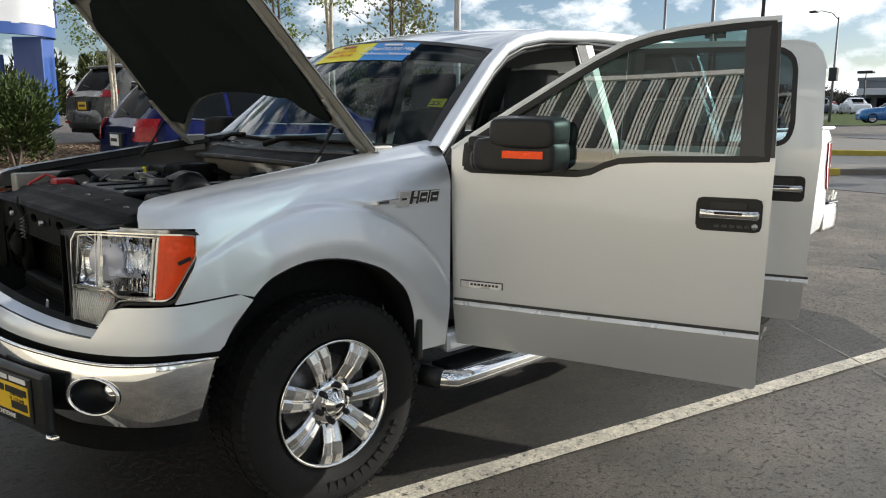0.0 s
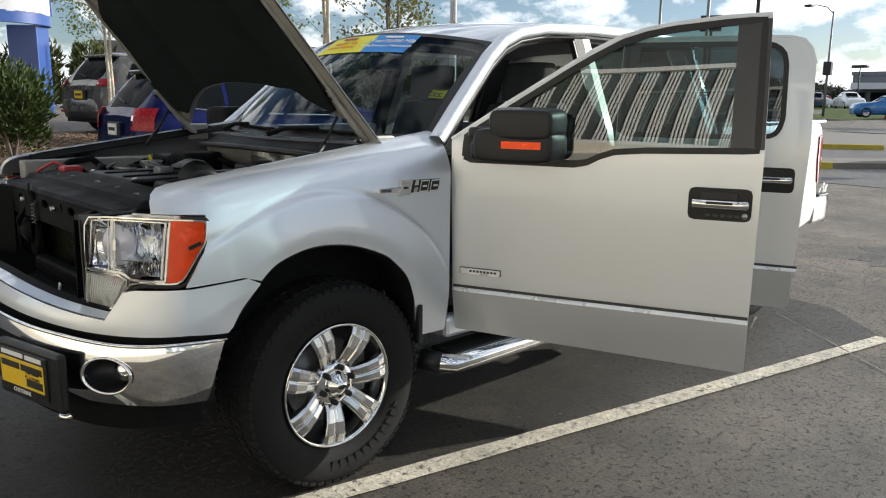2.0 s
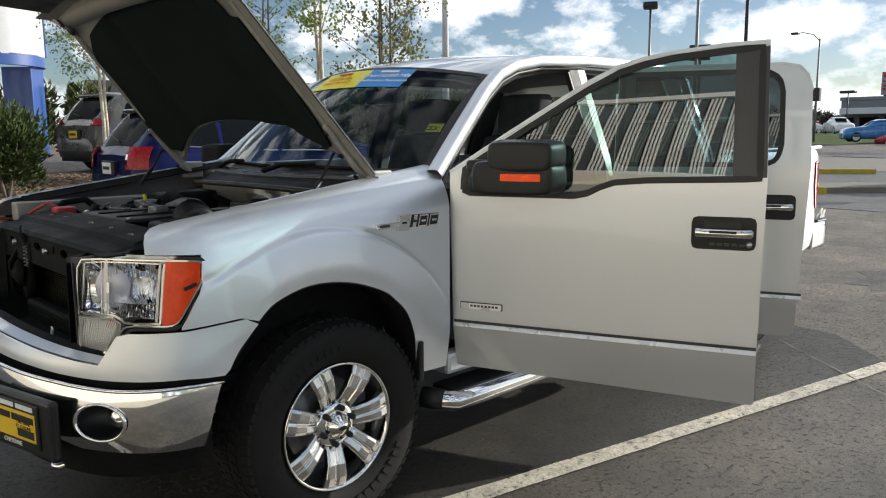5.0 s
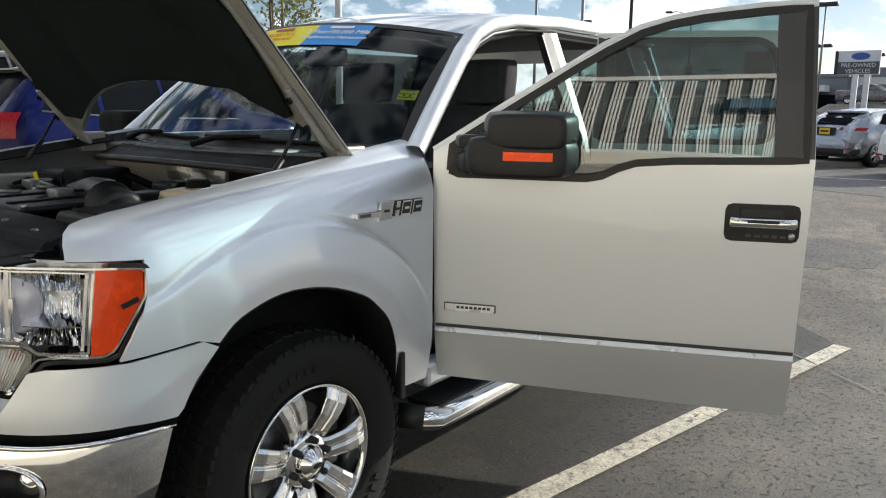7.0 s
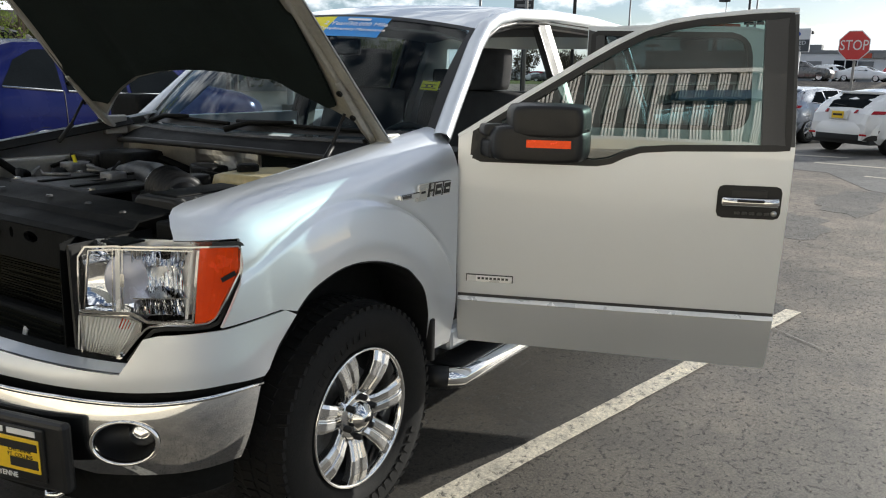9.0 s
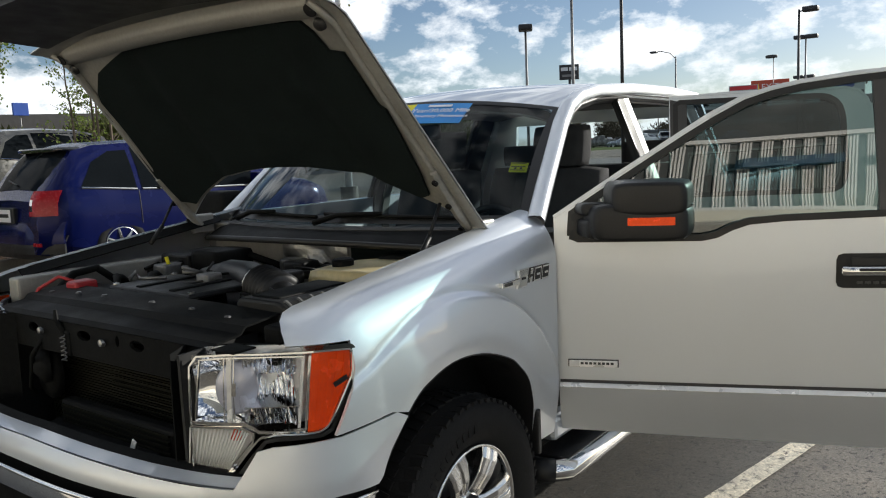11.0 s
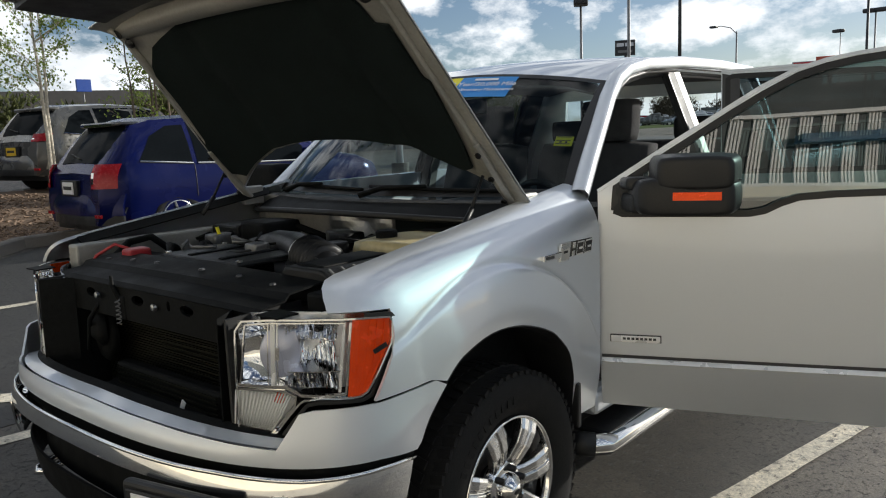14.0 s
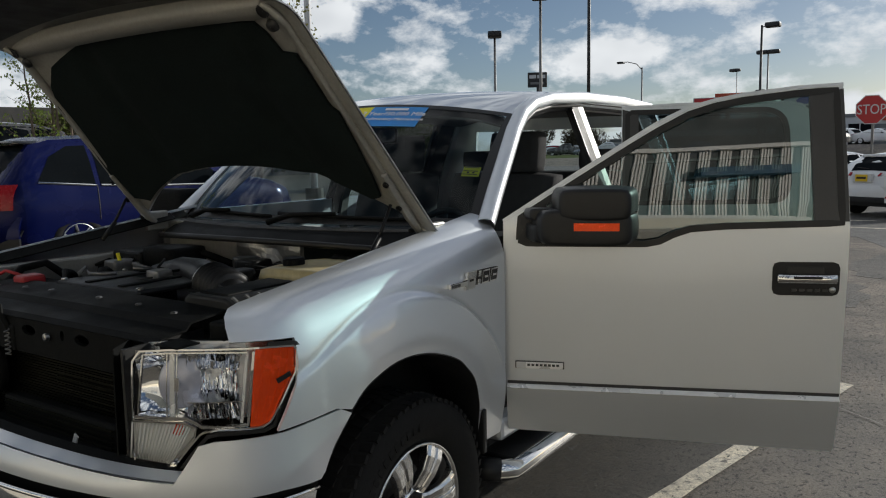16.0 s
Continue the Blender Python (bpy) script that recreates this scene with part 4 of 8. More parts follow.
def flat_tube_bm(pts, w, h):
    """A flattened, rounded rail along points: w across the cab, h upright."""
    bm, rows = bmesh.new(), []
    for i, p in enumerate(pts):
        p = Vector(p)
        d = (Vector(pts[min(i + 1, len(pts) - 1)]) - Vector(pts[max(i - 1, 0)])).normalized()
        sd = d.cross(Vector((0, 0, 1))).normalized()
        up = sd.cross(d)
        rows.append([bm.verts.new(p + sd * w * math.cos(a) * abs(math.cos(a)) ** -0.3 + up * h * math.sin(a) * abs(math.sin(a)) ** -0.3) for a in [0.01 + 6.28318 * k / 16 for k in range(16)]])
    for a, b in zip(rows, rows[1:]):
        for k in range(16):
            bm.faces.new((a[k], a[(k + 1) % 16], b[(k + 1) % 16], b[k]))
    return bm


for side in (-1, 1):
    pts = [(x, side * y, z) for x, y, z in PIL]
    part("roof_rail", flat_tube_bm(pts, 0.034, 0.030), M_SILVER, truck, smooth=True)
    part("door_seal", rod_bm([(x + 0.03, side * (y - 0.005), z - 0.035) for x, y, z in PIL], 0.012, 8), M_SEAL, truck, smooth=True)
    part("inner_rail", flat_tube_bm([(x + 0.045, side * (y - 0.05), z - 0.035) for x, y, z in PIL], 0.03, 0.03), M_DASH, truck, smooth=True)
    # pillars, sill and lower body
    for name, xa, xb, xt in (("b_pillar", 1.70, 1.835, 1.72), ("c_pillar", 2.68, 2.97, 2.66)):
        def pil(u, z, xa=xa, xb=xb, xt=xt):
            k = max(0.0, (z - 1.30) / 0.55)
            return (xa + (xb - xa) * u + (xt - xa) * k, side * (0.955 - 0.225 * k), z)
        split = 0.55 if name == "b_pillar" else 0.62
        # The B-pillar is body silver, coloured darker to hold down the sun on it.
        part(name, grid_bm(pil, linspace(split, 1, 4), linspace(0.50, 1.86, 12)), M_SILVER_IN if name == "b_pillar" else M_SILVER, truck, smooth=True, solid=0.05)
        # Dark trim over the front share also narrows the pillar's sunlit band.
        if split:
            part("pillar_trim", grid_bm(pil, linspace(0, split - 0.01, 4), linspace(0.50, 1.86, 12)), M_DASH, truck, smooth=True, solid=0.04)
        part("pillar_seal", grid_bm(lambda u, z: Vector(pil(u, z)) + Vector((-0.012, 0.004 * side, 0)), [-0.08, 0.02], linspace(0.52, 1.82, 12)), M_SEAL, truck, smooth=True, solid=0.02)
    part("rocker_sill", box_bm(0.60, 2.97, *sorted((side * 0.78, side * 0.945)), 0.46, 0.56), M_SILVER, truck, bevel=0.02)
    part("step_bracket", box_bm(1.0, 1.06, *sorted((side * 0.70, side * 0.96)), 0.36, 0.46), M_BLACK, truck, bevel=0.005)
    part("step_bracket", box_bm(2.2, 2.26, *sorted((side * 0.70, side * 0.96)), 0.36, 0.46), M_BLACK, truck, bevel=0.005)
    sb = part("running_board", rod_bm([(0.52, side * 0.90, 0.375), (0.555, side * 0.955, 0.365), (0.60, side * 0.985, 0.360), (0.8, side * 0.99, 0.358), (2.6, side * 0.99, 0.358), (2.75, side * 0.97, 0.362), (2.82, side * 0.90, 0.375)], [0.040, 0.043, 0.045, 0.045, 0.045, 0.045, 0.040], 18), M_CHROME, truck, "chrome tube running board with black step pads", smooth=True)
    for xa, xb in ((0.60, 1.35), (1.80, 2.55)):
        part("step_pad", box_bm(xa, xb, *sorted((side * 0.84, side * 1.0)), 0.385, 0.408), M_BLACK, sb, bevel=0.010)
    part("end_cap", rod_bm([(0.50, side * 0.88, 0.378), (0.535, side * 0.925, 0.370), (0.56, side * 0.960, 0.365)], 0.047, 16), M_BLACK, sb, smooth=True)
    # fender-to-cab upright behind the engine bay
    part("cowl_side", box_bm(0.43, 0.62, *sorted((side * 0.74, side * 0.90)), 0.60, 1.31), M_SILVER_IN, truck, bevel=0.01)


def cowl_x(y):
    return 0.36 + 0.205 * (abs(y) / 0.87) ** 2




def wind_pt(k, t, out=0.0):
    e0, e1 = Vector((0.565, 0.87, 1.325)), Vector((1.105, 0.745, 1.775))
    c0, c1 = Vector((0.36, 0.0, 1.325)), Vector((0.945, 0.0, 1.842))
    e, c = e0.lerp(e1, k), c0.lerp(c1, k)
    q = abs(t) ** 2.2
    p = Vector((c.x + (e.x - c.x) * q, e.y * t, c.z + (e.z - c.z) * q))
    p += Vector((-0.66, 0, 0.75)) * (0.035 * math.sin(math.pi * k) + out)
    return p


part("windshield", grid_bm(lambda k, t: wind_pt(k, t), linspace(0, 1, 14), linspace(-1, 1, 24)), M_WSHIELD, truck, "laminated windshield with dealer banners", smooth=True)
for path in ([(k, -0.985) for k in linspace(0, 1, 12)], [(k, 0.985) for k in linspace(0, 1, 12)], [(0.985, t) for t in linspace(-1, 1, 20)], [(0.03, t) for t in linspace(-1, 1, 20)]):
    part("windshield_band", ribbon_bm(path, 0.05, lambda k, t: wind_pt(min(max(k, 0), 1), t, 0.003)), M_SEAL, truck, smooth=True)


def roof_pt(k, t):
    f = wind_pt(1.0, t)
    x = f.x + (2.97 - f.x) * k
    rise = min(1.0, (x - f.x) / 0.55)
    crown = 0.082 * math.sin(rise * math.pi / 2) * (1 - 0.35 * max(0, (x - 2.2) / 0.8) ** 2)
    e = abs(t)
    z = f.z + crown * (1 - 0.15 * e * e) + (0.058 * e ** 2.2 * math.sin(rise * math.pi / 2)) - 0.055 * max(0.0, (e - 0.86) / 0.14) ** 2
    return Vector((x, t * 0.745, z))


part("roof", grid_bm(roof_pt, linspace(0, 1, 26), linspace(-1, 1, 30)), M_SILVER, truck, smooth=True, solid=0.01)
part("headliner", grid_bm(lambda k, t: roof_pt(0.02 + 0.96 * k, 0.95 * t) - Vector((0, 0, 0.055)), linspace(0, 1, 10), linspace(-1, 1, 10)), M_HEADLINER, truck, smooth=True, solid=0.01)

# cowl, firewall, cab floor, rear wall
part("cowl_panel", grid_bm(lambda y, k: Vector((cowl_x(y) - 0.02 - 0.17 * (1 - k), y, 1.318 - 0.045 * (1 - k) ** 1.5 - 0.03 * (y / 0.8) ** 2 * (1 - k))), linspace(-0.80, 0.80, 26), linspace(0, 1, 7)), M_BAY, truck, "black plastic cowl panel", smooth=True, solid=0.012)
part("cowl_seal", rod_bm([(cowl_x(y) - 0.19, y, 1.275 - 0.03 * (y / 0.8) ** 2) for y in linspace(-0.78, 0.78, 20)], 0.013, 8), M_SEAL, truck, smooth=True)
part("firewall", box_bm(0.38, 0.43, -0.78, 0.78, 0.55, 1.27), M_BODYIN, truck, bevel=0.01)
part("cab_floor", box_bm(0.44, 2.95, -0.90, 0.90, 0.50, 0.56), M_DASH, truck, bevel=0.01)
wall = [(-0.93, 0.52), (0.93, 0.52), (0.95, 1.32), (0.76, 1.86), (-0.76, 1.86), (-0.95, 1.32)]
rear_win = [(-0.60, 1.40), (0.60, 1.40), (0.56, 1.76), (-0.56, 1.76)]
part("cab_rear_wall", sheet_bm(wall, lambda y, z: (2.97 - 0.10 * max(0, z - 1.35), y, z), (rear_win,), 0.12), M_SILVER, truck, smooth=True, solid=0.03)
part("rear_window", sheet_bm(rear_win, lambda y, z: (2.965 - 0.10 * max(0, z - 1.35), y, z), (), 0.3), M_CABGLASS, truck)
far_side = [(0.60, 0.50), (2.97, 0.50), (2.97, 1.34), (0.58, 1.34)]


def far_map(x, z):
    k = max(0.0, (z - 1.33) / 0.52)
    return (x, 0.965 - 0.215 * k, z)


part("far_door_panel", sheet_bm(far_side, far_map, (), 0.10), M_SILVER, truck, "closed passenger-side doors", smooth=True, solid=0.05, facing=(0, 1, 0))
for o, nm in (([(0.66, 1.345), (1.70, 1.345), (1.74, 1.80), (1.22, 1.79), (0.98, 1.66)], "passenger_window"), ([(1.86, 1.345), (2.66, 1.345), (2.64, 1.80), (1.88, 1.80)], "rear_side_window")):
    part(nm, sheet_bm(o, far_map, (), 0.12), M_CABGLASS, truck, smooth=True)
part("far_mirror", soft_box(0.62, 0.78, 1.00, 1.26, 1.27, 1.45), M_BAY, truck, smooth=True)

# ---- cab interior
part("dashboard", grid_bm(lambda y, k: Vector((cowl_x(y) + 0.03 + 0.36 * math.sin(k * 1.571), y, 1.29 - 0.02 * k - 0.42 * max(0, k - 0.75) / 0.25 + 0.03 * math.exp(-((y + 0.38) / 0.22) ** 2) * math.sin(k * 3.1))), linspace(-0.82, 0.82, 28), linspace(0, 1, 12)), M_DASH, truck, "dark vinyl dashboard", smooth=True, solid=0.02)
sw = part("steering_wheel", rod_bm([(0, 0.185 * math.cos(a), 0.185 * math.sin(a)) for a in linspace(0, 6.2832, 33)], 0.016, 10), M_DASH, truck, smooth=True)
sw.matrix_basis = Matrix.Translation((1.02, -0.38, 1.17)) @ pose(0, 0, 0, 0, 24, 0)
part("wheel_hub", box_bm(-0.03, 0.03, -0.085, 0.085, -0.06, 0.06), M_DASH, sw, bevel=0.025)
for a in (0.0, 3.14159, -1.571):
    part("wheel_spoke", rod_bm([(0, 0.05 * math.cos(a), 0.05 * math.sin(a)), (0, 0.18 * math.cos(a), 0.18 * math.sin(a))], 0.014, 8), M_SATIN, sw)
part("steering_column", rod_bm([(0.72, -0.38, 1.04), (0.98, -0.38, 1.155)], 0.045, 12), M_DASH, truck, smooth=True)


for y in (-0.40, 0.40):
    seat = part("front_seat", soft_box(1.12, 1.62, y - 0.26, y + 0.26, 0.78, 0.98), M_CLOTH, truck, "dark grey cloth bucket seat", smooth=True)
    part("backrest", soft_box(1.52, 1.68, y - 0.26, y + 0.26, 0.94, 1.50, 0.16), M_CLOTH, seat, smooth=True)
    part("headrest", soft_box(1.68, 1.80, y - 0.15, y + 0.15, 1.50, 1.72, 0.03), M_CLOTH, seat, smooth=True)
    part("seat_base", box_bm(1.18, 1.60, y - 0.2, y + 0.2, 0.56, 0.80), M_DASH, seat, bevel=0.02)
rb = part("rear_bench", soft_box(2.20, 2.68, -0.72, 0.72, 0.80, 1.0), M_CLOTH, truck, "dark grey cloth rear bench", smooth=True)
part("bench_back", soft_box(2.66, 2.84, -0.72, 0.72, 0.95, 1.48, 0.08), M_CLOTH, rb, smooth=True)
for y in (-0.45, 0.45):
    part("rear_headrest", soft_box(2.76, 2.86, y - 0.15, y + 0.15, 1.48, 1.62), M_CLOTH, rb, smooth=True)
part("centre_console", box_bm(0.95, 1.75, -0.13, 0.13, 0.56, 0.98), M_DASH, truck, bevel=0.03)
mir = part("rear_view_mirror", soft_box(1.02, 1.05, -0.13, 0.13, 1.66, 1.74), M_BLACK, truck, smooth=True)
part("mirror_stem", rod_bm([(1.03, 0, 1.72), (0.96, 0, 1.79)], 0.01, 8), M_BLACK, mir)

# ---- banners and card on the glass
def on_glass(k, t):
    return wind_pt(k, t, 0.004)


for name, t0, t1, mat, lab in (("yellow_banner", 0.42, -0.115, M_YELLOW, "yellow paper banner at the windshield top"), ("blue_banner", -0.115, -0.50, M_BLUECARD, "blue paper banner at the windshield top")):
    bn = part(name, grid_bm(lambda k, t: on_glass(k, t + (0.03 if k < 0.9 else 0.0) * 0), linspace(0.765, 0.972, 4), linspace(t0, t1, 8)), mat, truck, lab, smooth=True, solid=0.001)
    words = (("2 Year/30,000 Mile", 0.044, -0.012), ("Complimentary Maintenance", 0.030, -0.056)) if name == "blue_banner" else (("100,000 Mile", 0.042, -0.018), ("Limited Warranty", 0.034, -0.056))
    c = on_glass(0.90, (t0 + t1) / 2)
    ax = (on_glass(0.915, t1) - on_glass(0.915, t0)).normalized()
    up = (on_glass(0.96, (t0 + t1) / 2) - on_glass(0.87, (t0 + t1) / 2)).normalized()
    nz = ax.cross(up).normalized()
    up = nz.cross(ax)
    bmx = Matrix((ax, up, nz)).transposed().to_4x4()
    bmx.translation = c + nz * 0.004
    for wd, sz, dy in words:
        text_part("banner_words", wd, sz, bmx @ pose(0, dy, 0), M_WHITE if name == "blue_banner" else material("orange_print", (0.75, 0.28, 0.02), 0.5), bn, 0.0006)
    part("banner_mark", box_bm(-0.06, 0.06, 0.018, 0.034, 0.0, 0.002), M_WHITE if name == "blue_banner" else M_REDCAP, bn).matrix_basis = bmx
card = part("stock_card", grid_bm(lambda k, t: wind_pt(k, t, -0.004), linspace(0.365, 0.44, 3), linspace(-0.865, -0.945, 3)), M_YELLOW, truck, "yellow stock card behind the glass", solid=0.001)
for k0, k1 in ((0.372, 0.378), (0.398, 0.404), (0.425, 0.431)):
    part("printed_bar", grid_bm(lambda k, t: wind_pt(k, t, 0.001), [k0, k1], [-0.872, -0.938]), M_INK, card)
for t0, t1 in ((-0.90, -0.89), (-0.925, -0.915)):
    part("printed_bar", grid_bm(lambda k, t: wind_pt(k, t, 0.001), [0.382, 0.395], [t0, t1]), M_INK, card)

# wipers
for y0, y1 in ((-0.62, 0.02), (0.06, 0.66)):
    t0, t1 = y0 / 0.87, y1 / 0.87
    wp = part("wiper", rod_bm([wind_pt(0.035 + 0.02 * i / 9, t0 + (t1 - t0) * i / 9, 0.012) for i in range(10)], 0.008, 8), M_BAY, truck, smooth=True)
    part("wiper_arm", rod_bm([Vector((cowl_x(y1) - 0.05, y1, 1.335)), wind_pt(0.03, t1 * 0.85 + t0 * 0.15, 0.03), wind_pt(0.05, (t0 + t1) / 2, 0.025)], [0.014, 0.011, 0.008], 8), M_BAY, wp, smooth=True)

# ---- doors on the driver's side, standing open
DOOR_D, DOOR_N = Vector((0.3768, -0.9263, 0)), Vector((0.9263, 0.3768, 0))


def door_matrix(px, py):
    return Matrix(((DOOR_D.x, DOOR_N.x, 0, px), (DOOR_D.y, DOOR_N.y, 0, py), (0, 0, 1, 0), (0, 0, 0, 1)))


def door_w(u, z):
    w = 0.0
    if z > 1.33:
        w += 0.098 * ((z - 1.33) / 0.5) ** 1.1
    if z < 0.69:
        w += 0.040 * ((0.69 - z) / 0.19) ** 1.1
    w += 0.016 * (1 - math.exp(-(max(0.0, 1.27 - z) / 0.34) ** 2))
    return w + 0.012 * (u - 0.6) ** 2


def door_map(out=0.0):
    return lambda u, z: (u, door_w(u, z) - out, z)


def build_door(name, matrix, outline, hole, glass, applique, label, bezel, z_trim=0.697):
    d = part(name, sheet_bm(outline, door_map(), (hole,), 0.0337), M_SILVER, truck, label, smooth=True, solid=0.03, facing=(0, -1, 0))
    d.matrix_basis = matrix
    u1 = max(p[0] for p in outline) - 0.02
    part("inner_trim", box_bm(0.03, u1 - 0.03, 0.045, 0.12, 0.54, 1.31), M_DASH, d, bevel=0.03)
    part("window_glass", sheet_bm(glass, lambda u, z: (u, door_w(u, z) + 0.022 - 0.010 * math.sin(max(0, (z - 1.26) / 0.55) * 3.14) - (u - 0.6) * (0.02 * (z - 1.3) + 0.06 * (z - 1.3) ** 2), z), (), 0.05), M_GLASS if name == "front_door" else M_PRIVACY, d, "side glass mirroring a striped building", smooth=True)
    part("window_seal", ribbon_bm(dense(hole, 0.04) + hole[:1], 0.024, door_map(0.003)), M_SEAL, d, "black rubber window seal", smooth=True, solid=0.012, facing=(0, -1, 0))
    part("frame_bead", ribbon_bm(dense(hole, 0.04)[:0] + [p for p in outline if p[1] > 1.34], 0.012, door_map(0.004)), M_SILVER, d, smooth=True, solid=0.006, facing=(0, -1, 0))
    if applique:
        part("pillar_applique", sheet_bm(applique, door_map(0.002), (), 0.08), M_GREYTRIM, d, "dark grey pillar applique", smooth=True, solid=0.015, facing=(0, -1, 0))
    part("trim_strip", grid_bm(lambda u, k: (u, door_w(u, z_trim) - 0.013 * (1 - k) - 0.001, z_trim - 0.008 + 0.014 * k + 0.002 * math.sin(3.14 * k)), linspace(0.004, u1 + 0.012, 14), [0, 0.25, 0.5, 0.75, 1]), M_BRIGHT, d, "bright body side moulding", smooth=True, solid=0.006, facing=(0, -0.7, 0.7))
    # Flat dark ribbon that paints the shade in the crease above the moulding.
    part("trim_groove", ribbon_bm([(u, z_trim + 0.013) for u in linspace(0.004, u1 + 0.012, 12)], 0.012, door_map(0.001)), M_GREYTRIM, d, smooth=True)
    b0, b1, z0, z1 = bezel
    rr = 0.022
    ring = [(b0 + rr, z0), (b1 - rr, z0), (b1 - 0.006, z0 + 0.006), (b1, z0 + rr), (b1, z1 - rr), (b1 - 0.006, z1 - 0.006), (b1 - rr, z1), (b0 + rr, z1), (b0 + 0.006, z1 - 0.006), (b0, z1 - rr), (b0, z0 + rr), (b0 + 0.006, z0 + 0.006)]
    bz = part("handle_bezel", sheet_bm(ring, lambda u, z: (u, door_w(u, z) - 0.004, z), (), 0.02), M_BLACK, d, "black door handle recess", smooth=False, solid=0.004, facing=(0, -1, 0))
    part("finger_recess", box_bm(b0 + 0.045, b1 - 0.05, door_w(b0, z1) - 0.0065, door_w(b0, z1), z1 - 0.045, z1 - 0.014), M_SEAL, bz, bevel=0.006)
    zc = z0 + 0.52 * (z1 - z0)
    w0 = door_w((b0 + b1) / 2, zc)
    hd = part("handle", grid_bm(lambda u, a: (u, w0 - 0.022 - 0.016 * math.cos(a) * min(1.0, 6 * (u - b0 - 0.010) / (b1 - b0) + 0.25, 6 * (b1 - 0.012 - u) / (b1 - b0) + 0.25), zc + 0.0165 * math.sin(a)), linspace(b0 + 0.016, b1 - 0.014, 16), linspace(-1.9, 1.9, 13)), M_CHROME, bz, "chrome pull handle", smooth=True, solid=0.004, facing=(0, -1, 0))
    part("handle_inlay", box_bm(b0 + 0.065, b1 - 0.065, w0 - 0.0405, w0 - 0.034, zc + 0.001, zc + 0.011), M_BLACK, hd, bevel=0.003)
    for u in (b0 + 0.022, b1 - 0.018):
        part("handle_mount", box_bm(u - 0.008, u + 0.008, w0 - 0.024, w0 - 0.002, zc - 0.012, zc + 0.012), M_CHROME, hd, bevel=0.004)
    return d, bz


F_OUT = [(0.0, 0.501), (0.6, 0.492), (1.204, 0.478), (1.214, 0.488), (1.222, 1.335), (1.205, 1.828), (1.05, 1.822), (0.867, 1.802), (0.77, 1.786), (0.671, 1.758), (0.56, 1.704), (0.464, 1.645), (0.241, 1.507), (-0.006, 1.348)]
F_HOLE = [(0.055, 1.275), (0.085, 1.262), (0.525, 1.262), (0.575, 1.272), (0.625, 1.298), (0.683, 1.318), (0.80, 1.328), (1.196, 1.340), (1.182, 1.808), (1.05, 1.800), (0.867, 1.781), (0.77, 1.763), (0.68, 1.736), (0.57, 1.679), (0.475, 1.623), (0.255, 1.485), (0.06, 1.360)]
F_GLASS = [(0.15, 1.25), (0.525, 1.25), (0.683, 1.305), (1.112, 1.325), (1.112, 1.805), (0.867, 1.785), (0.68, 1.74), (0.48, 1.63), (0.15, 1.42)]
F_APP = [(1.105, 1.342), (1.220, 1.345), (1.206, 1.812), (1.092, 1.800)]
fdoor, fbez = build_door("front_door", door_matrix(0.604, -0.965), F_OUT, F_HOLE, F_GLASS, F_APP, "open silver front door with black handle recess", (0.970, 1.195, 1.078, 1.200))
part("mirror_sail", sheet_bm([(0.05, 1.262), (0.16, 1.262), (0.16, 1.415), (0.062, 1.355)], door_map(0.004), (), 0.05), M_BLACK, fdoor, "black mirror patch", smooth=True, solid=0.03, facing=(0, -1, 0))
for k in range(5):
    part("keypad_button", box_bm(1.035 + 0.026 * k, 1.053 + 0.026 * k, door_w(1, 1.1) - 0.0085, door_w(1, 1.1) - 0.003, 1.093, 1.103), M_GREYTRIM, fbez, bevel=0.002)
part("lock_barrel", lathe_bm([(0.011, 0), (0.011, -0.008), (0.001, -0.009)], n=16), M_SATIN, fbez, smooth=True).matrix_basis = Matrix.Translation((1.172, door_w(1.17, 1.1), 1.10))
bd = part("engine_badge", box_bm(0.040, 0.222, door_w(0.1, 0.78) - 0.009, door_w(0.1, 0.78) - 0.001, 0.768, 0.794), M_BRIGHT, fdoor, "chrome engine badge", bevel=0.002)
part("badge_edge", box_bm(0.036, 0.226, door_w(0.1, 0.78) - 0.006, door_w(0.1, 0.78) + 0.001, 0.768, 0.798), M_GREYTRIM, bd, bevel=0.002)
for k in range(8):
    part("badge_bar", box_bm(0.084 + 0.016 * k, 0.095 + 0.016 * k, door_w(0.1, 0.78) - 0.0105, door_w(0.1, 0.78) - 0.008, 0.779, 0.788), M_GREYTRIM, bd)
R_OUT = [(0.0, 0.488), (0.88, 0.485), (0.905, 0.50), (0.936, 1.335), (0.925, 1.70), (0.900, 1.775), (0.865, 1.815), (0.80, 1.83), (0.30, 1.835), (0.0, 1.825)]
R_HOLE = [(0.03, 1.340), (0.71, 1.345), (0.765, 1.355), (0.79, 1.385), (0.802, 1.44), (0.795, 1.70), (0.778, 1.762), (0.72, 1.797), (0.03, 1.80)]
R_HOLE = [(p[0] + (q[0] - p[0]) * k, p[1] + (q[1] - p[1]) * k) for p, q in zip(R_HOLE, R_HOLE[1:] + R_HOLE[:1]) for k in ((0.25, 0.75) if math.hypot(q[0] - p[0], q[1] - p[1]) < 0.2 else (0.03, 0.97))]
R_GLASS = [(0.04, 1.33), (0.74, 1.335), (0.81, 1.40), (0.805, 1.72), (0.74, 1.795), (0.04, 1.80)]
build_door("rear_door", door_matrix(1.80, -0.972), R_OUT, R_HOLE, R_GLASS, [(0.004, 1.350), (0.085, 1.350), (0.085, 1.795), (0.004, 1.815)], "open silver rear door with rounded window", (0.655, 0.880, 1.078, 1.200))
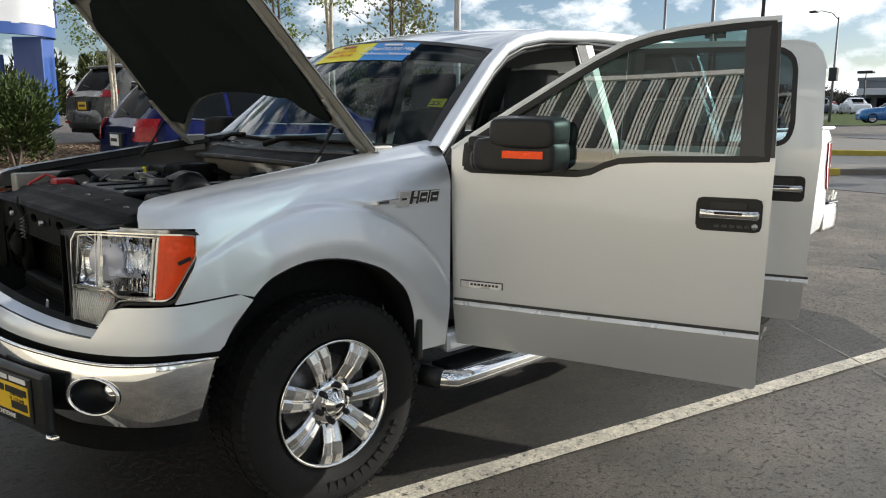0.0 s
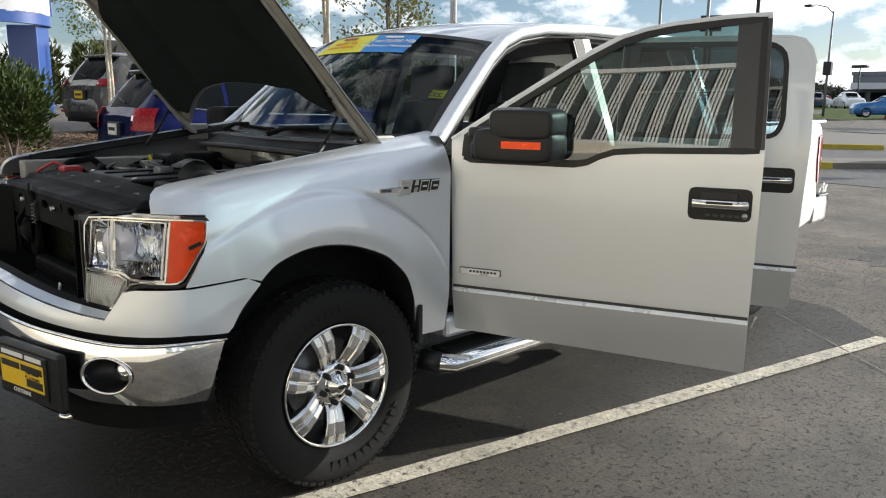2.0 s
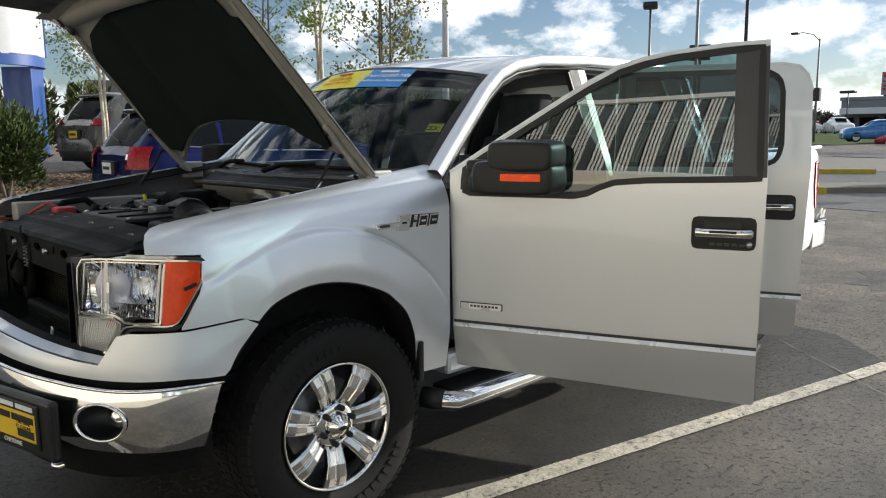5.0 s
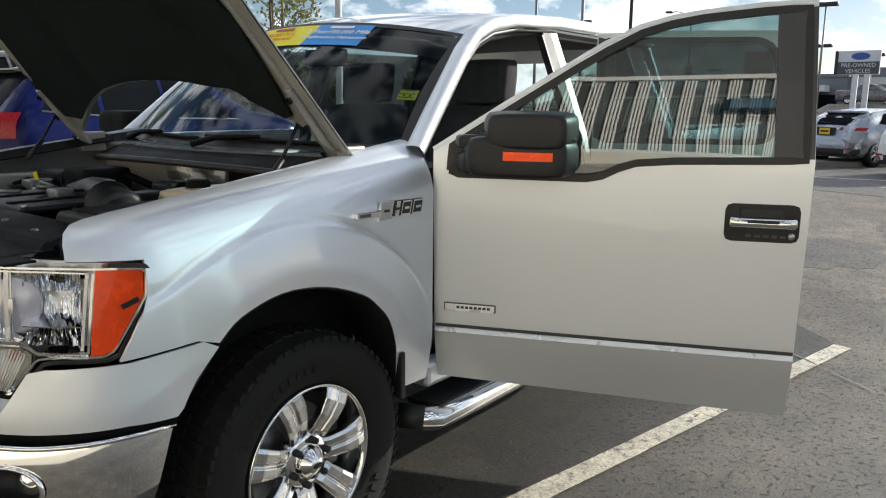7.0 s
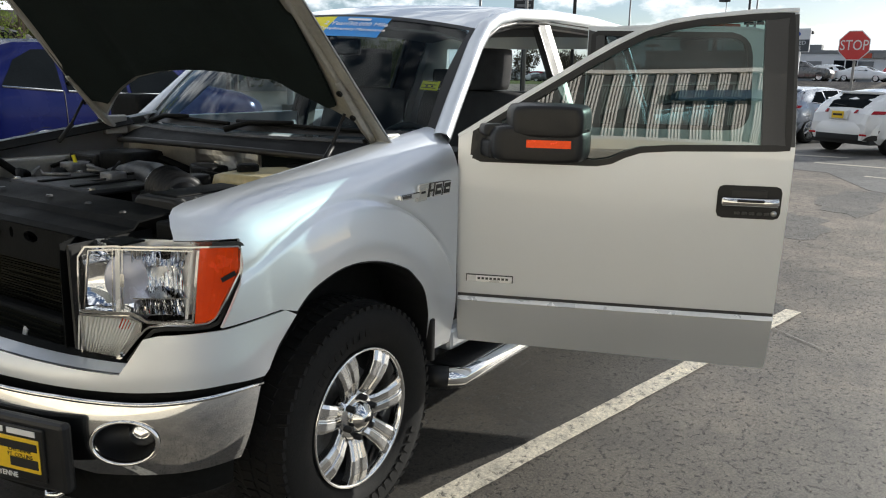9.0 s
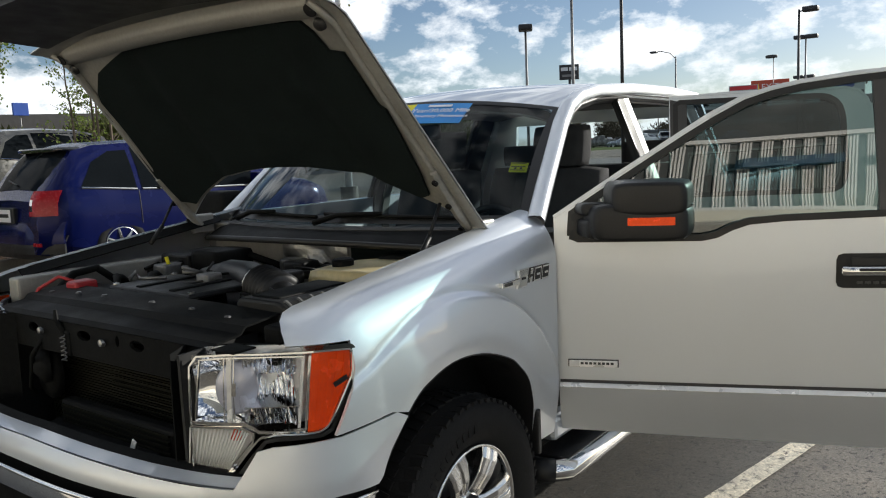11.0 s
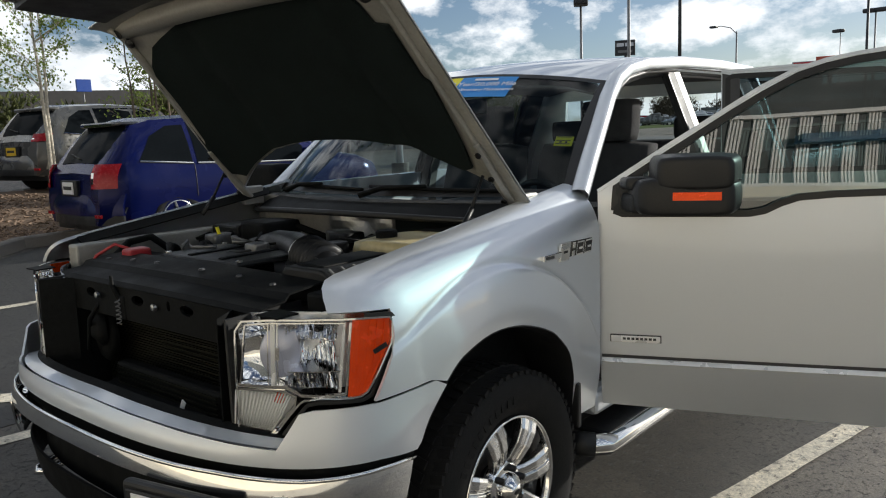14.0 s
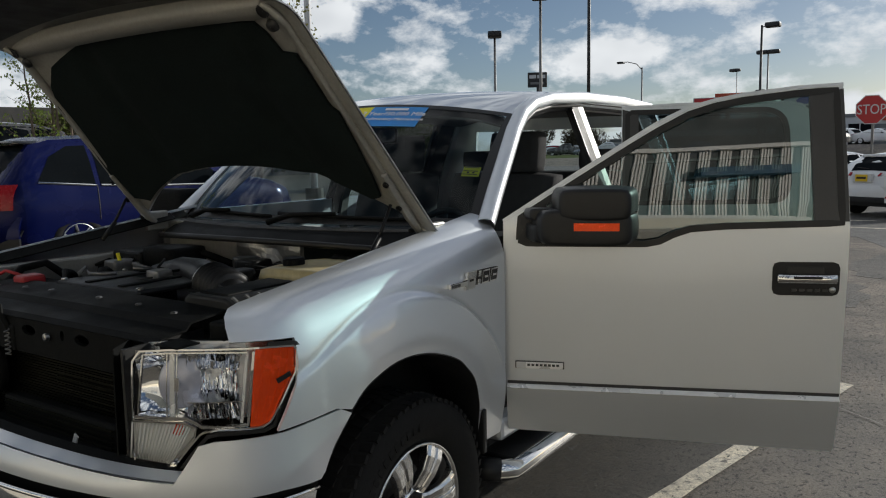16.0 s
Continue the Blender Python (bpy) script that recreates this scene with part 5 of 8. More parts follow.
# ---- door mirror, folded along the door
mm = door_matrix(0.604, -0.965)

def shell_bm(b0, b1, f0, f1, wb, wf, z0, z1, drop=0.0):
    """A moulded housing: wide at the back (wb), narrower in front (wf), the top falling forward by drop."""
    bm = soft_box(-0.5, 0.5, -0.5, 0.5, -0.5, 0.5, n=9)
    for v in bm.verts:
        sx, sz = v.co.x, v.co.z
        v.co.x *= 1 - 0.10 * abs(2 * sz) ** 7
        v.co.z *= 1 - 0.10 * abs(2 * sx) ** 7
        k = 0.5 - v.co.y
        q = v.co.x + 0.5
        v.co = Vector(((b0 + (b1 - b0) * q) * (1 - k) + (f0 + (f1 - f0) * q) * k, wb + (wf - wb) * k, z0 + (z1 - z0 - drop * k * k) * (v.co.z + 0.5)))
    return bm


sm = part("door_mirror", shell_bm(0.172, 0.505, 0.215, 0.470, -0.012, -0.146, 1.358, 1.484, 0.010), M_BLACK, truck, "black telescoping tow mirror with orange strip", smooth=True)
sm.matrix_basis = mm
part("lower_shell", shell_bm(0.095, 0.508, 0.150, 0.474, -0.008, -0.143, 1.266, 1.402, 0.0), M_BLACK, sm, smooth=True)
part("shell_seam", rod_bm([(0.20, -0.120, 1.391), (0.26, -0.141, 1.391), (0.44, -0.139, 1.391), (0.49, -0.08, 1.391)], 0.0035, 6), M_SEAL, sm)
part("mirror_arm", shell_bm(0.070, 0.26, 0.105, 0.24, 0.0, -0.085, 1.355, 1.402), M_BLACK, sm, smooth=True)
part("mirror_arm", shell_bm(0.075, 0.24, 0.125, 0.22, 0.0, -0.10, 1.272, 1.345), M_BLACK, sm, smooth=True)
part("amber_strip", grid_bm(lambda u, z: (u, -0.1440 + 0.25 * max(0, u - 0.40) ** 1.5, z), linspace(0.268, 0.428, 8), [1.324, 1.334, 1.352]), M_AMBER, sm, "orange marker strip", smooth=True, solid=0.008, facing=(0, -1, 0))

# ---- bed
def bed_map(side):
    def f(x, z):
        y = 0.972
        r = math.hypot(x - 3.67, z - 0.4)
        k = min(1, max(0, (0.70 - r) / 0.05))
        y += 0.03 * k * k * (3 - 2 * k)
        if z > 1.30:
            y -= 0.05 * ((z - 1.30) / 0.08) ** 2
        if z < 0.72:
            y -= 0.03 * (0.72 - z) / 0.2
        if x > 4.6:
            y -= 0.06 * ((x - 4.6) / 0.15) ** 2
        return (x, side * y, z)
    return f


for side in (-1, 1):
    arch = [(3.67 + 0.53 * math.cos(a), 0.42 + 0.53 * math.sin(a)) for a in linspace(3.0, 0.16, 16)]
    o = [(3.02, 0.55)] + arch + [(4.60, 0.60), (4.64, 0.75), (4.60, 0.93), (4.57, 1.06), (4.57, 1.265), (4.68, 1.275), (4.685, 1.365), (3.02, 1.37)]
    part("bed_side", sheet_bm(o, bed_map(side), (), 0.06), M_SILVER, truck, "silver pickup bed side", smooth=True, solid=0.03, facing=(0, side, 0))
    part("bed_rail", box_bm(3.02, 4.74, *sorted((side * 0.84, side * 0.955)), 1.355, 1.385), M_SILVER, truck, bevel=0.012)
    tl = part("tail_lamp", sheet_bm([(4.61, 0.90), (4.68, 0.92), (4.69, 1.07), (4.69, 1.262), (4.575, 1.255), (4.58, 1.08)], lambda x, z: (x, bed_map(side)(x, z)[1] * 1.008, z), (), 0.03), M_RED, truck, "red and clear tail lamp", smooth=True, solid=0.05, facing=(0, side, 0))
    part("lamp_band", ribbon_bm([(4.58, 1.075), (4.69, 1.085)], 0.016, lambda x, z: (x, bed_map(side)(x, z)[1] * 1.012, z)), M_WHITE, tl)
    part("lamp_edge", ribbon_bm([(4.607, 0.90), (4.577, 1.08), (4.572, 1.258), (4.69, 1.266)], 0.012, lambda x, z: (x, bed_map(side)(x, z)[1] * 1.012, z)), M_CHROME, tl)
    part("rear_bumper_end", soft_box(4.60, 4.95, *sorted((side * 0.70, side * 0.965)), 0.56, 0.78), M_CHROME, truck, smooth=True)
part("bed_floor", box_bm(3.02, 4.70, -0.82, 0.82, 0.82, 0.86), M_BLACK, truck)
part("bed_front", box_bm(3.02, 3.06, -0.86, 0.86, 0.80, 1.36), M_SILVER, truck, bevel=0.01)
part("tailgate", box_bm(4.69, 4.75, -0.80, 0.80, 0.86, 1.375), M_SILVER, truck, bevel=0.015)
part("rear_bumper", box_bm(4.74, 4.94, -0.75, 0.75, 0.57, 0.76), M_CHROME, truck, bevel=0.03)
part("bumper_step_pad", box_bm(4.76, 4.955, -0.95, -0.62, 0.765, 0.79), M_BLACK, truck, bevel=0.008)
for i in range(5):
    part("bracket_bolt", rod_bm([(4.80 + 0.03 * i, -0.93 - 0.012 * (i % 2), 0.80), (4.81 + 0.03 * i, -0.94, 0.84 + 0.02 * (i % 3))], 0.012, 8), M_CHROME, truck)
text_part("decal", "4X4", 0.155, Matrix(((1, 0, 0, 4.26), (0, 0, 1, -0.9765), (0, 1, 0, 1.205), (0, 0, 0, 1))), M_GREYTRIM, truck, 0.0008, squeeze=1.25)
part("frame_rail", box_bm(-0.70, 4.6, -0.52, -0.40, 0.50, 0.64), M_BLACK, truck)
part("frame_rail", box_bm(-0.70, 4.6, 0.40, 0.52, 0.50, 0.64), M_BLACK, truck)
part("front_axle", rod_bm([(0, -0.72, 0.40), (0, 0.72, 0.40)], 0.06, 12), M_BLACK, truck)
part("rear_axle", rod_bm([(3.67, -0.72, 0.40), (3.67, 0.72, 0.40)], 0.07, 12), M_BLACK, truck)
part("exhaust_muffler", rod_bm([(2.1, 0.2, 0.5), (2.9, 0.2, 0.5)], 0.10, 14), M_ALLOY, truck, smooth=True)

# ---- engine bay
part("engine_bay_floor", box_bm(-0.60, 0.40, -0.80, 0.80, 0.60, 0.66), M_BAY, truck)
for side in (-1, 1):
    part("inner_fender", box_bm(-0.60, 0.42, *sorted((side * 0.70, side * 0.775)), 0.64, 1.16 if side < 0 else 1.20), M_BAY if side < 0 else M_SILVER_IN, truck, bevel=0.01)
    part("lamp_side_panel", grid_bm(lambda u, z: (-0.80 + 0.28 * u, side * (0.60 - 0.02 * u), z), [0, 0.5, 1], linspace(0.62, 1.11, 6)), M_SEAL, truck, smooth=True, solid=0.01)
    part("lamp_top_panel", grid_bm(lambda u, v: (-0.66 + 0.12 * u, side * (0.50 + 0.32 * v), 1.088 + 0.003 * math.sin(9 * v) * u), linspace(0, 1, 4), linspace(0, 1, 8)), M_BAY, truck, smooth=False, solid=0.012)
def beam_front(y, z):
    c = 1 - (y / 0.66) ** 2
    return (-0.700 - 0.022 * c + 0.10 * (1.10 - z) ** 2, y, z + 0.012 * c)


holes = [[(y + w * math.cos(a), z + 0.017 * math.sin(a)) for a in linspace(0, 6.283 * 15 / 16, 16)] for y, z, w in ((-0.50, 1.062, 0.040), (-0.27, 1.068, 0.036), (-0.17, 1.070, 0.010), (0.02, 1.066, 0.040), (0.36, 1.064, 0.038), (0.53, 1.060, 0.036))]
beam = part("core_support", sheet_bm([(-0.66, 0.99), (0.66, 0.99), (0.66, 1.104), (-0.66, 1.104)], beam_front, holes, 0.05), M_BAY, truck, "black radiator support beam with oval holes", solid=0.012, facing=(-1, 0, 0))
profile = [(-0.704, 1.104), (-0.690, 1.118), (-0.610, 1.128), (-0.592, 1.146), (-0.450, 1.160), (-0.430, 1.135)]
part("beam_cover", grid_bm(lambda y, k: (profile[k][0] - 0.022 * (1 - (y / 0.66) ** 2), y, profile[k][1] + 0.012 * (1 - (y / 0.66) ** 2)), linspace(-0.62, 0.64, 20), range(6)), M_BAY, beam, solid=0.006, facing=(0, 0, 1))
for y in (-0.10, 0.28):
    part("beam_bolt", lathe_bm([(0.013, 0), (0.011, -0.012), (0.001, -0.014)], n=10), M_SATIN, beam).matrix_basis = Matrix.Translation((-0.726, y, 1.072)) @ pose(0, 0, 0, 0, 0, -90)
lt = part("hood_latch", box_bm(-0.728, -0.69, 0.105, 0.155, 1.00, 1.085), M_BAY, truck, bevel=0.008)
part("latch_lever", rod_bm([(-0.72, 0.14, 1.07), (-0.735, 0.16, 1.12), (-0.73, 0.17, 1.15)], [0.012, 0.009, 0.006], 8), M_BAY, lt)
part("latch_spring", rod_bm([(-0.735 + 0.008 * math.cos(k * 1.3), 0.13 + 0.008 * math.sin(k * 1.3), 0.985 + 0.003 * k) for k in range(30)], 0.0025, 5), M_ALLOY, lt)
rad = part("radiator", box_bm(-0.60, -0.56, -0.52, 0.52, 0.62, 1.02), M_RAD, truck, "radiator core behind a condenser", bevel=0.004)
for i in range(40):
    part("radiator_fin", box_bm(-0.606, -0.599, -0.50, 0.50, 0.635 + 0.0095 * i, 0.6385 + 0.0095 * i), M_RAD, rad)
ic = part("intercooler", box_bm(-0.72, -0.67, -0.42, 0.22, 0.70, 0.84), M_BAY, truck, "black intercooler", bevel=0.012)
for i in range(7):
    part("cooler_fin", box_bm(-0.727, -0.719, -0.40, 0.20, 0.712 + 0.018 * i, 0.718 + 0.018 * i), M_RAD, ic)
part("horn", lathe_bm([(0.06, -0.02), (0.062, 0.0), (0.045, 0.012), (0.02, 0.03), (0.001, 0.03)], n=24), M_BAY, truck, smooth=True).matrix_basis = Matrix.Translation((-0.70, 0.36, 0.93)) @ pose(0, 0, 0, 0, 0, 70)
part("air_duct", grid_bm(lambda y, k: (-0.80 + 0.20 * k, y, 0.70 + 0.05 * k + 0.03 * math.sin(k * 3)), linspace(-0.30, 0.30, 8), linspace(0, 1, 5)), M_BAY, truck, solid=0.04, bevel=0.006)
part("duct_box", box_bm(-0.80, -0.62, -0.42, -0.20, 0.64, 0.72), M_BAY, truck, bevel=0.012)
part("paper_tag", box_bm(-0.004, 0.0, -0.009, 0.009, -0.045, 0.045), M_WHITE, truck, "small white paper tag").matrix_basis = pose(-0.80, -0.33, 0.79, 28, 0, 0)
for i in range(9):
    part("condenser_tube", box_bm(-0.628, -0.622, -0.48, 0.05, 0.83 + 0.017 * i, 0.834 + 0.017 * i), M_RAD, rad)
part("fan_shroud", lathe_bm([(0.10, -0.02), (0.105, 0.0), (0.09, 0.015), (0.03, 0.02), (0.001, 0.03)], n=24), M_BAY, truck, smooth=True).matrix_basis = Matrix.Translation((-0.66, 0.40, 0.90)) @ pose(0, 0, 0, 0, 0, 80)
part("wiring_loom", rod_bm([(-0.70, 0.30, 1.06), (-0.74, 0.34, 0.98), (-0.72, 0.40, 0.90), (-0.70, 0.46, 0.84), (-0.66, 0.52, 0.80)], 0.008, 6), M_BAY, truck, smooth=True)
part("duct_cover", box_bm(-0.84, -0.66, -0.36, 0.20, 0.735, 0.765), M_BAY, truck, bevel=0.012)
bm = bmesh.new()
section = [(-0.42, 0.95), (-0.42, 1.178), (-0.44, 1.192), (-0.60, 1.192), (-0.622, 1.186), (-0.690, 1.140), (-0.70, 1.12), (-0.70, 0.95)]
rings = [[bm.verts.new((x, y, z)) for y, z in section] for x in (-0.465, -0.11)]
for k in range(len(section)):
    n = (k + 1) % len(section)
    bm.faces.new((rings[0][k], rings[0][n], rings[1][n], rings[1][k]))
bm.faces.new(rings[0]), bm.faces.new(rings[1])
ab = part("air_filter_box", bm, M_DARK, truck, "black ribbed air filter box", bevel=0.010)
part("lid_panel", box_bm(-0.43, -0.14, -0.585, -0.455, 1.188, 1.198), M_BAY, ab, bevel=0.008)
part("box_lid_edge", box_bm(-0.472, -0.105, -0.707, -0.413, 1.075, 1.09), M_BAY, ab, bevel=0.005)
for i in range(6):
    x = -0.435 + 0.050 * i
    part("box_rib", rod_bm([(x, -0.612, 1.186), (x + 0.004, -0.688, 1.136)], 0.010, 6), M_RIB, ab)
for x in (-0.44, -0.17):
    part("box_clip", box_bm(x - 0.012, x + 0.012, -0.715, -0.69, 1.07, 1.13), M_SATIN, ab, bevel=0.003)
part("intake_tube", rod_bm([(-0.28, -0.46, 1.12), (-0.22, -0.34, 1.155), (-0.18, -0.22, 1.165), (-0.09, -0.04, 1.17), (-0.05, 0.12, 1.165), (-0.05, 0.28, 1.13)], [0.06, 0.06, 0.06, 0.062, 0.06, 0.055], 16), M_BLACK, truck, "black intake tube with bellows", smooth=True)
part("intake_bellows", rod_bm([(-0.235 + 0.055 * a, -0.38 + 0.17 * a, 1.148 + 0.019 * a) for a in linspace(0, 1, 29)], [0.062 + 0.018 * (0.5 - 0.5 * math.cos(a * 2 * math.pi * 7)) for a in linspace(0, 1, 29)], 18), M_BLACK, truck, smooth=True)
ec = part("engine_cover", soft_box(-0.50, -0.12, 0.05, 0.42, 1.0, 1.155), M_BAY, truck, "black engine cover box", smooth=True)
for i in range(4):
    part("cover_rib", box_bm(-0.48, -0.15, 0.09 + 0.085 * i, 0.115 + 0.085 * i, 1.148, 1.162), M_BAY, ec, bevel=0.005)
part("firewall_pad", box_bm(0.355, 0.381, -0.77, -0.14, 0.9, 1.262), M_LINER, truck, "black insulation pad", bevel=0.008)
part("upper_box", soft_box(0.02, 0.22, 0.30, 0.49, 1.14, 1.235), M_BAY, truck, smooth=True)
part("battery", box_bm(-0.55, -0.30, 0.45, 0.68, 0.90, 1.14), M_BAY, truck, bevel=0.012)
part("battery_terminal", box_bm(-0.50, -0.41, 0.46, 0.54, 1.14, 1.185), M_REDCAP, truck, "red battery terminal cover", bevel=0.012)
for i in range(5):
    x0, y0 = -0.50 + 0.12 * i, 0.42 - 0.05 * i
    part("hose", rod_bm([(x0, y0, 1.12), (x0 + 0.05, y0 + 0.10, 1.17 + 0.01 * (i % 2)), (x0 + 0.12, y0 + 0.18, 1.16), (x0 + 0.2, y0 + 0.22, 1.10)], 0.011 + 0.003 * (i % 3), 8), M_BAY, truck, smooth=True)
res = part("coolant_reservoir", soft_box(-0.10, 0.24, -0.70, -0.34, 1.02, 1.222), M_TANK, truck, "yellowed plastic coolant reservoir", smooth=True)
part("reservoir_cap", lathe_bm([(0.04, 0), (0.04, 0.028), (0.034, 0.034), (0.001, 0.036)], "z", 20), M_BAY, res).matrix_basis = Matrix.Translation((0.02, -0.42, 1.212))
part("brake_reservoir", soft_box(0.20, 0.34, -0.62, -0.46, 1.06, 1.20), M_BAY, truck, smooth=True)
part("reservoir_cap", lathe_bm([(0.03, 0), (0.03, 0.03), (0.001, 0.034)], "z", 18), M_WHITE, truck).matrix_basis = Matrix.Translation((0.20, -0.56, 1.175)) @ Matrix.Scale(0.5, 4)
part("brake_booster", lathe_bm([(0.11, -0.05), (0.12, 0.0), (0.10, 0.05), (0.001, 0.06)], n=24), M_BAY, truck, smooth=True).matrix_basis = Matrix.Translation((0.34, -0.46, 1.08)) @ pose(0, 0, 0, 0, 0, 90)
part("heat_shield", grid_bm(lambda y, z: (0.365 + 0.012 * math.sin(23 * y) * math.cos(31 * z), y, z), linspace(-0.12, 0.28, 14), linspace(1.06, 1.24, 8)), M_FOIL, truck, "crinkled foil heat shield", smooth=False, solid=0.003)
for pts in ([(0.30, -0.30, 1.12), (0.22, -0.44, 1.22), (0.26, -0.58, 1.22), (0.36, -0.66, 1.14)], [(0.34, 0.10, 1.10), (0.2, 0.3, 1.2), (0.1, 0.5, 1.2), (-0.1, 0.62, 1.15)], [(-0.2, 0.6, 1.1), (-0.3, 0.66, 1.2), (-0.4, 0.66, 1.19), (-0.55, 0.6, 1.1)]):
    part("hose", rod_bm(pts, 0.016, 8), M_BAY, truck, smooth=True)
cv = part("sight_shield", box_bm(-0.43, -0.14, -0.14, 0.36, 1.150, 1.170), M_DARK, truck, "flat black engine shield", bevel=0.012)
for i in range(2):
    part("shield_rib", box_bm(-0.41, -0.16, -0.02 + 0.2 * i, 0.01 + 0.2 * i, 1.168, 1.176), M_BAY, cv, bevel=0.003)
for x, y in ((-0.41, -0.12), (-0.41, 0.34), (-0.16, -0.12), (-0.16, 0.34)):
    part("shield_bolt", lathe_bm([(0.012, 0), (0.012, 0.006), (0.001, 0.008)], "z", 10), M_SATIN, cv).matrix_basis = Matrix.Translation((x, y, 1.170))
for y, z in ((-0.5, 1.155), (-0.33, 1.165), (-0.12, 1.168), (0.16, 1.168), (0.33, 1.165), (0.52, 1.155)):
    part("push_clip", lathe_bm([(0.011, 0), (0.009, 0.005), (0.001, 0.006)], "z", 10), M_GREYTRIM, beam).matrix_basis = Matrix.Translation((-0.56, y, z))
part("hose_clamp", rod_bm([(-0.180, -0.205, 1.166), (-0.176, -0.196, 1.166)], 0.068, 18), M_SATIN, truck, smooth=True)
part("fuse_box", box_bm(0.02, 0.30, 0.50, 0.70, 1.08, 1.215), M_DARK, truck, "black fuse box", bevel=0.012)
part("ground_cable", rod_bm([(-0.45, 0.50, 1.17), (-0.50, 0.58, 1.20), (-0.56, 0.62, 1.16), (-0.60, 0.64, 1.08)], 0.007, 6), M_REDCAP, truck, smooth=True)
for i, (x, y, z, dx, dy, dz, mt) in enumerate(((-0.30, -0.36, 1.10, 0.10, 0.06, 0.05, M_DARK), (-0.08, -0.20, 1.14, 0.12, 0.08, 0.05, M_DARK), (0.12, -0.10, 1.13, 0.10, 0.12, 0.07, M_DARK), (0.22, 0.05, 1.13, 0.08, 0.10, 0.06, M_ALLOY), (-0.10, 0.50, 1.13, 0.10, 0.08, 0.06, M_ALLOY), (0.10, -0.28, 1.15, 0.06, 0.06, 0.05, M_BAY), (-0.24, 0.02, 1.16, 0.07, 0.07, 0.04, M_ALLOY))):
    part("engine_fitting", soft_box(x, x + dx, y, y + dy, z, z + dz), mt, truck, smooth=True)
rng = random.Random(31)
for i in range(16):
    x0, y0 = rng.uniform(-0.35, 0.28), rng.uniform(-0.40, 0.55)
    p = [Vector((x0, y0, 1.16 + rng.uniform(0, 0.03)))]
    for k in range(4):
        p.append(p[-1] + Vector((rng.uniform(-0.08, 0.08), rng.uniform(-0.10, 0.10), rng.uniform(-0.025, 0.025))))
    part("wire_loom", rod_bm(p, rng.uniform(0.003, 0.008), 6), (M_BAY, M_DARK, M_ALLOY)[i % 3], truck, smooth=True)
for k in (0.045, 0.065, 0.085):
    part("cowl_grille_bar", rod_bm([(cowl_x(y) - k, y, 1.323 - 0.1 * k) for y in linspace(-0.74, 0.74, 20)], 0.003, 6), M_GREYTRIM, truck, smooth=True)
part("dipstick", rod_bm([(-0.05, 0.5, 1.1), (-0.07, 0.52, 1.22)], 0.008, 8), M_YELLOW, truck)
part("engine_block", soft_box(-0.50, 0.30, -0.38, 0.40, 0.66, 1.06), M_ALLOY, truck, smooth=True)


# ---------------------------------------------------------------- ground and paint
def rise(x, y):
    """The lot climbs gently beyond the truck."""
    k = 1 / (1 + math.exp(min(40, (x - 11) / 2)))
    return k * min(0.040 * max(0.0, y - 1.6) + 0.05 * max(0.0, y - 9.5), 0.9)


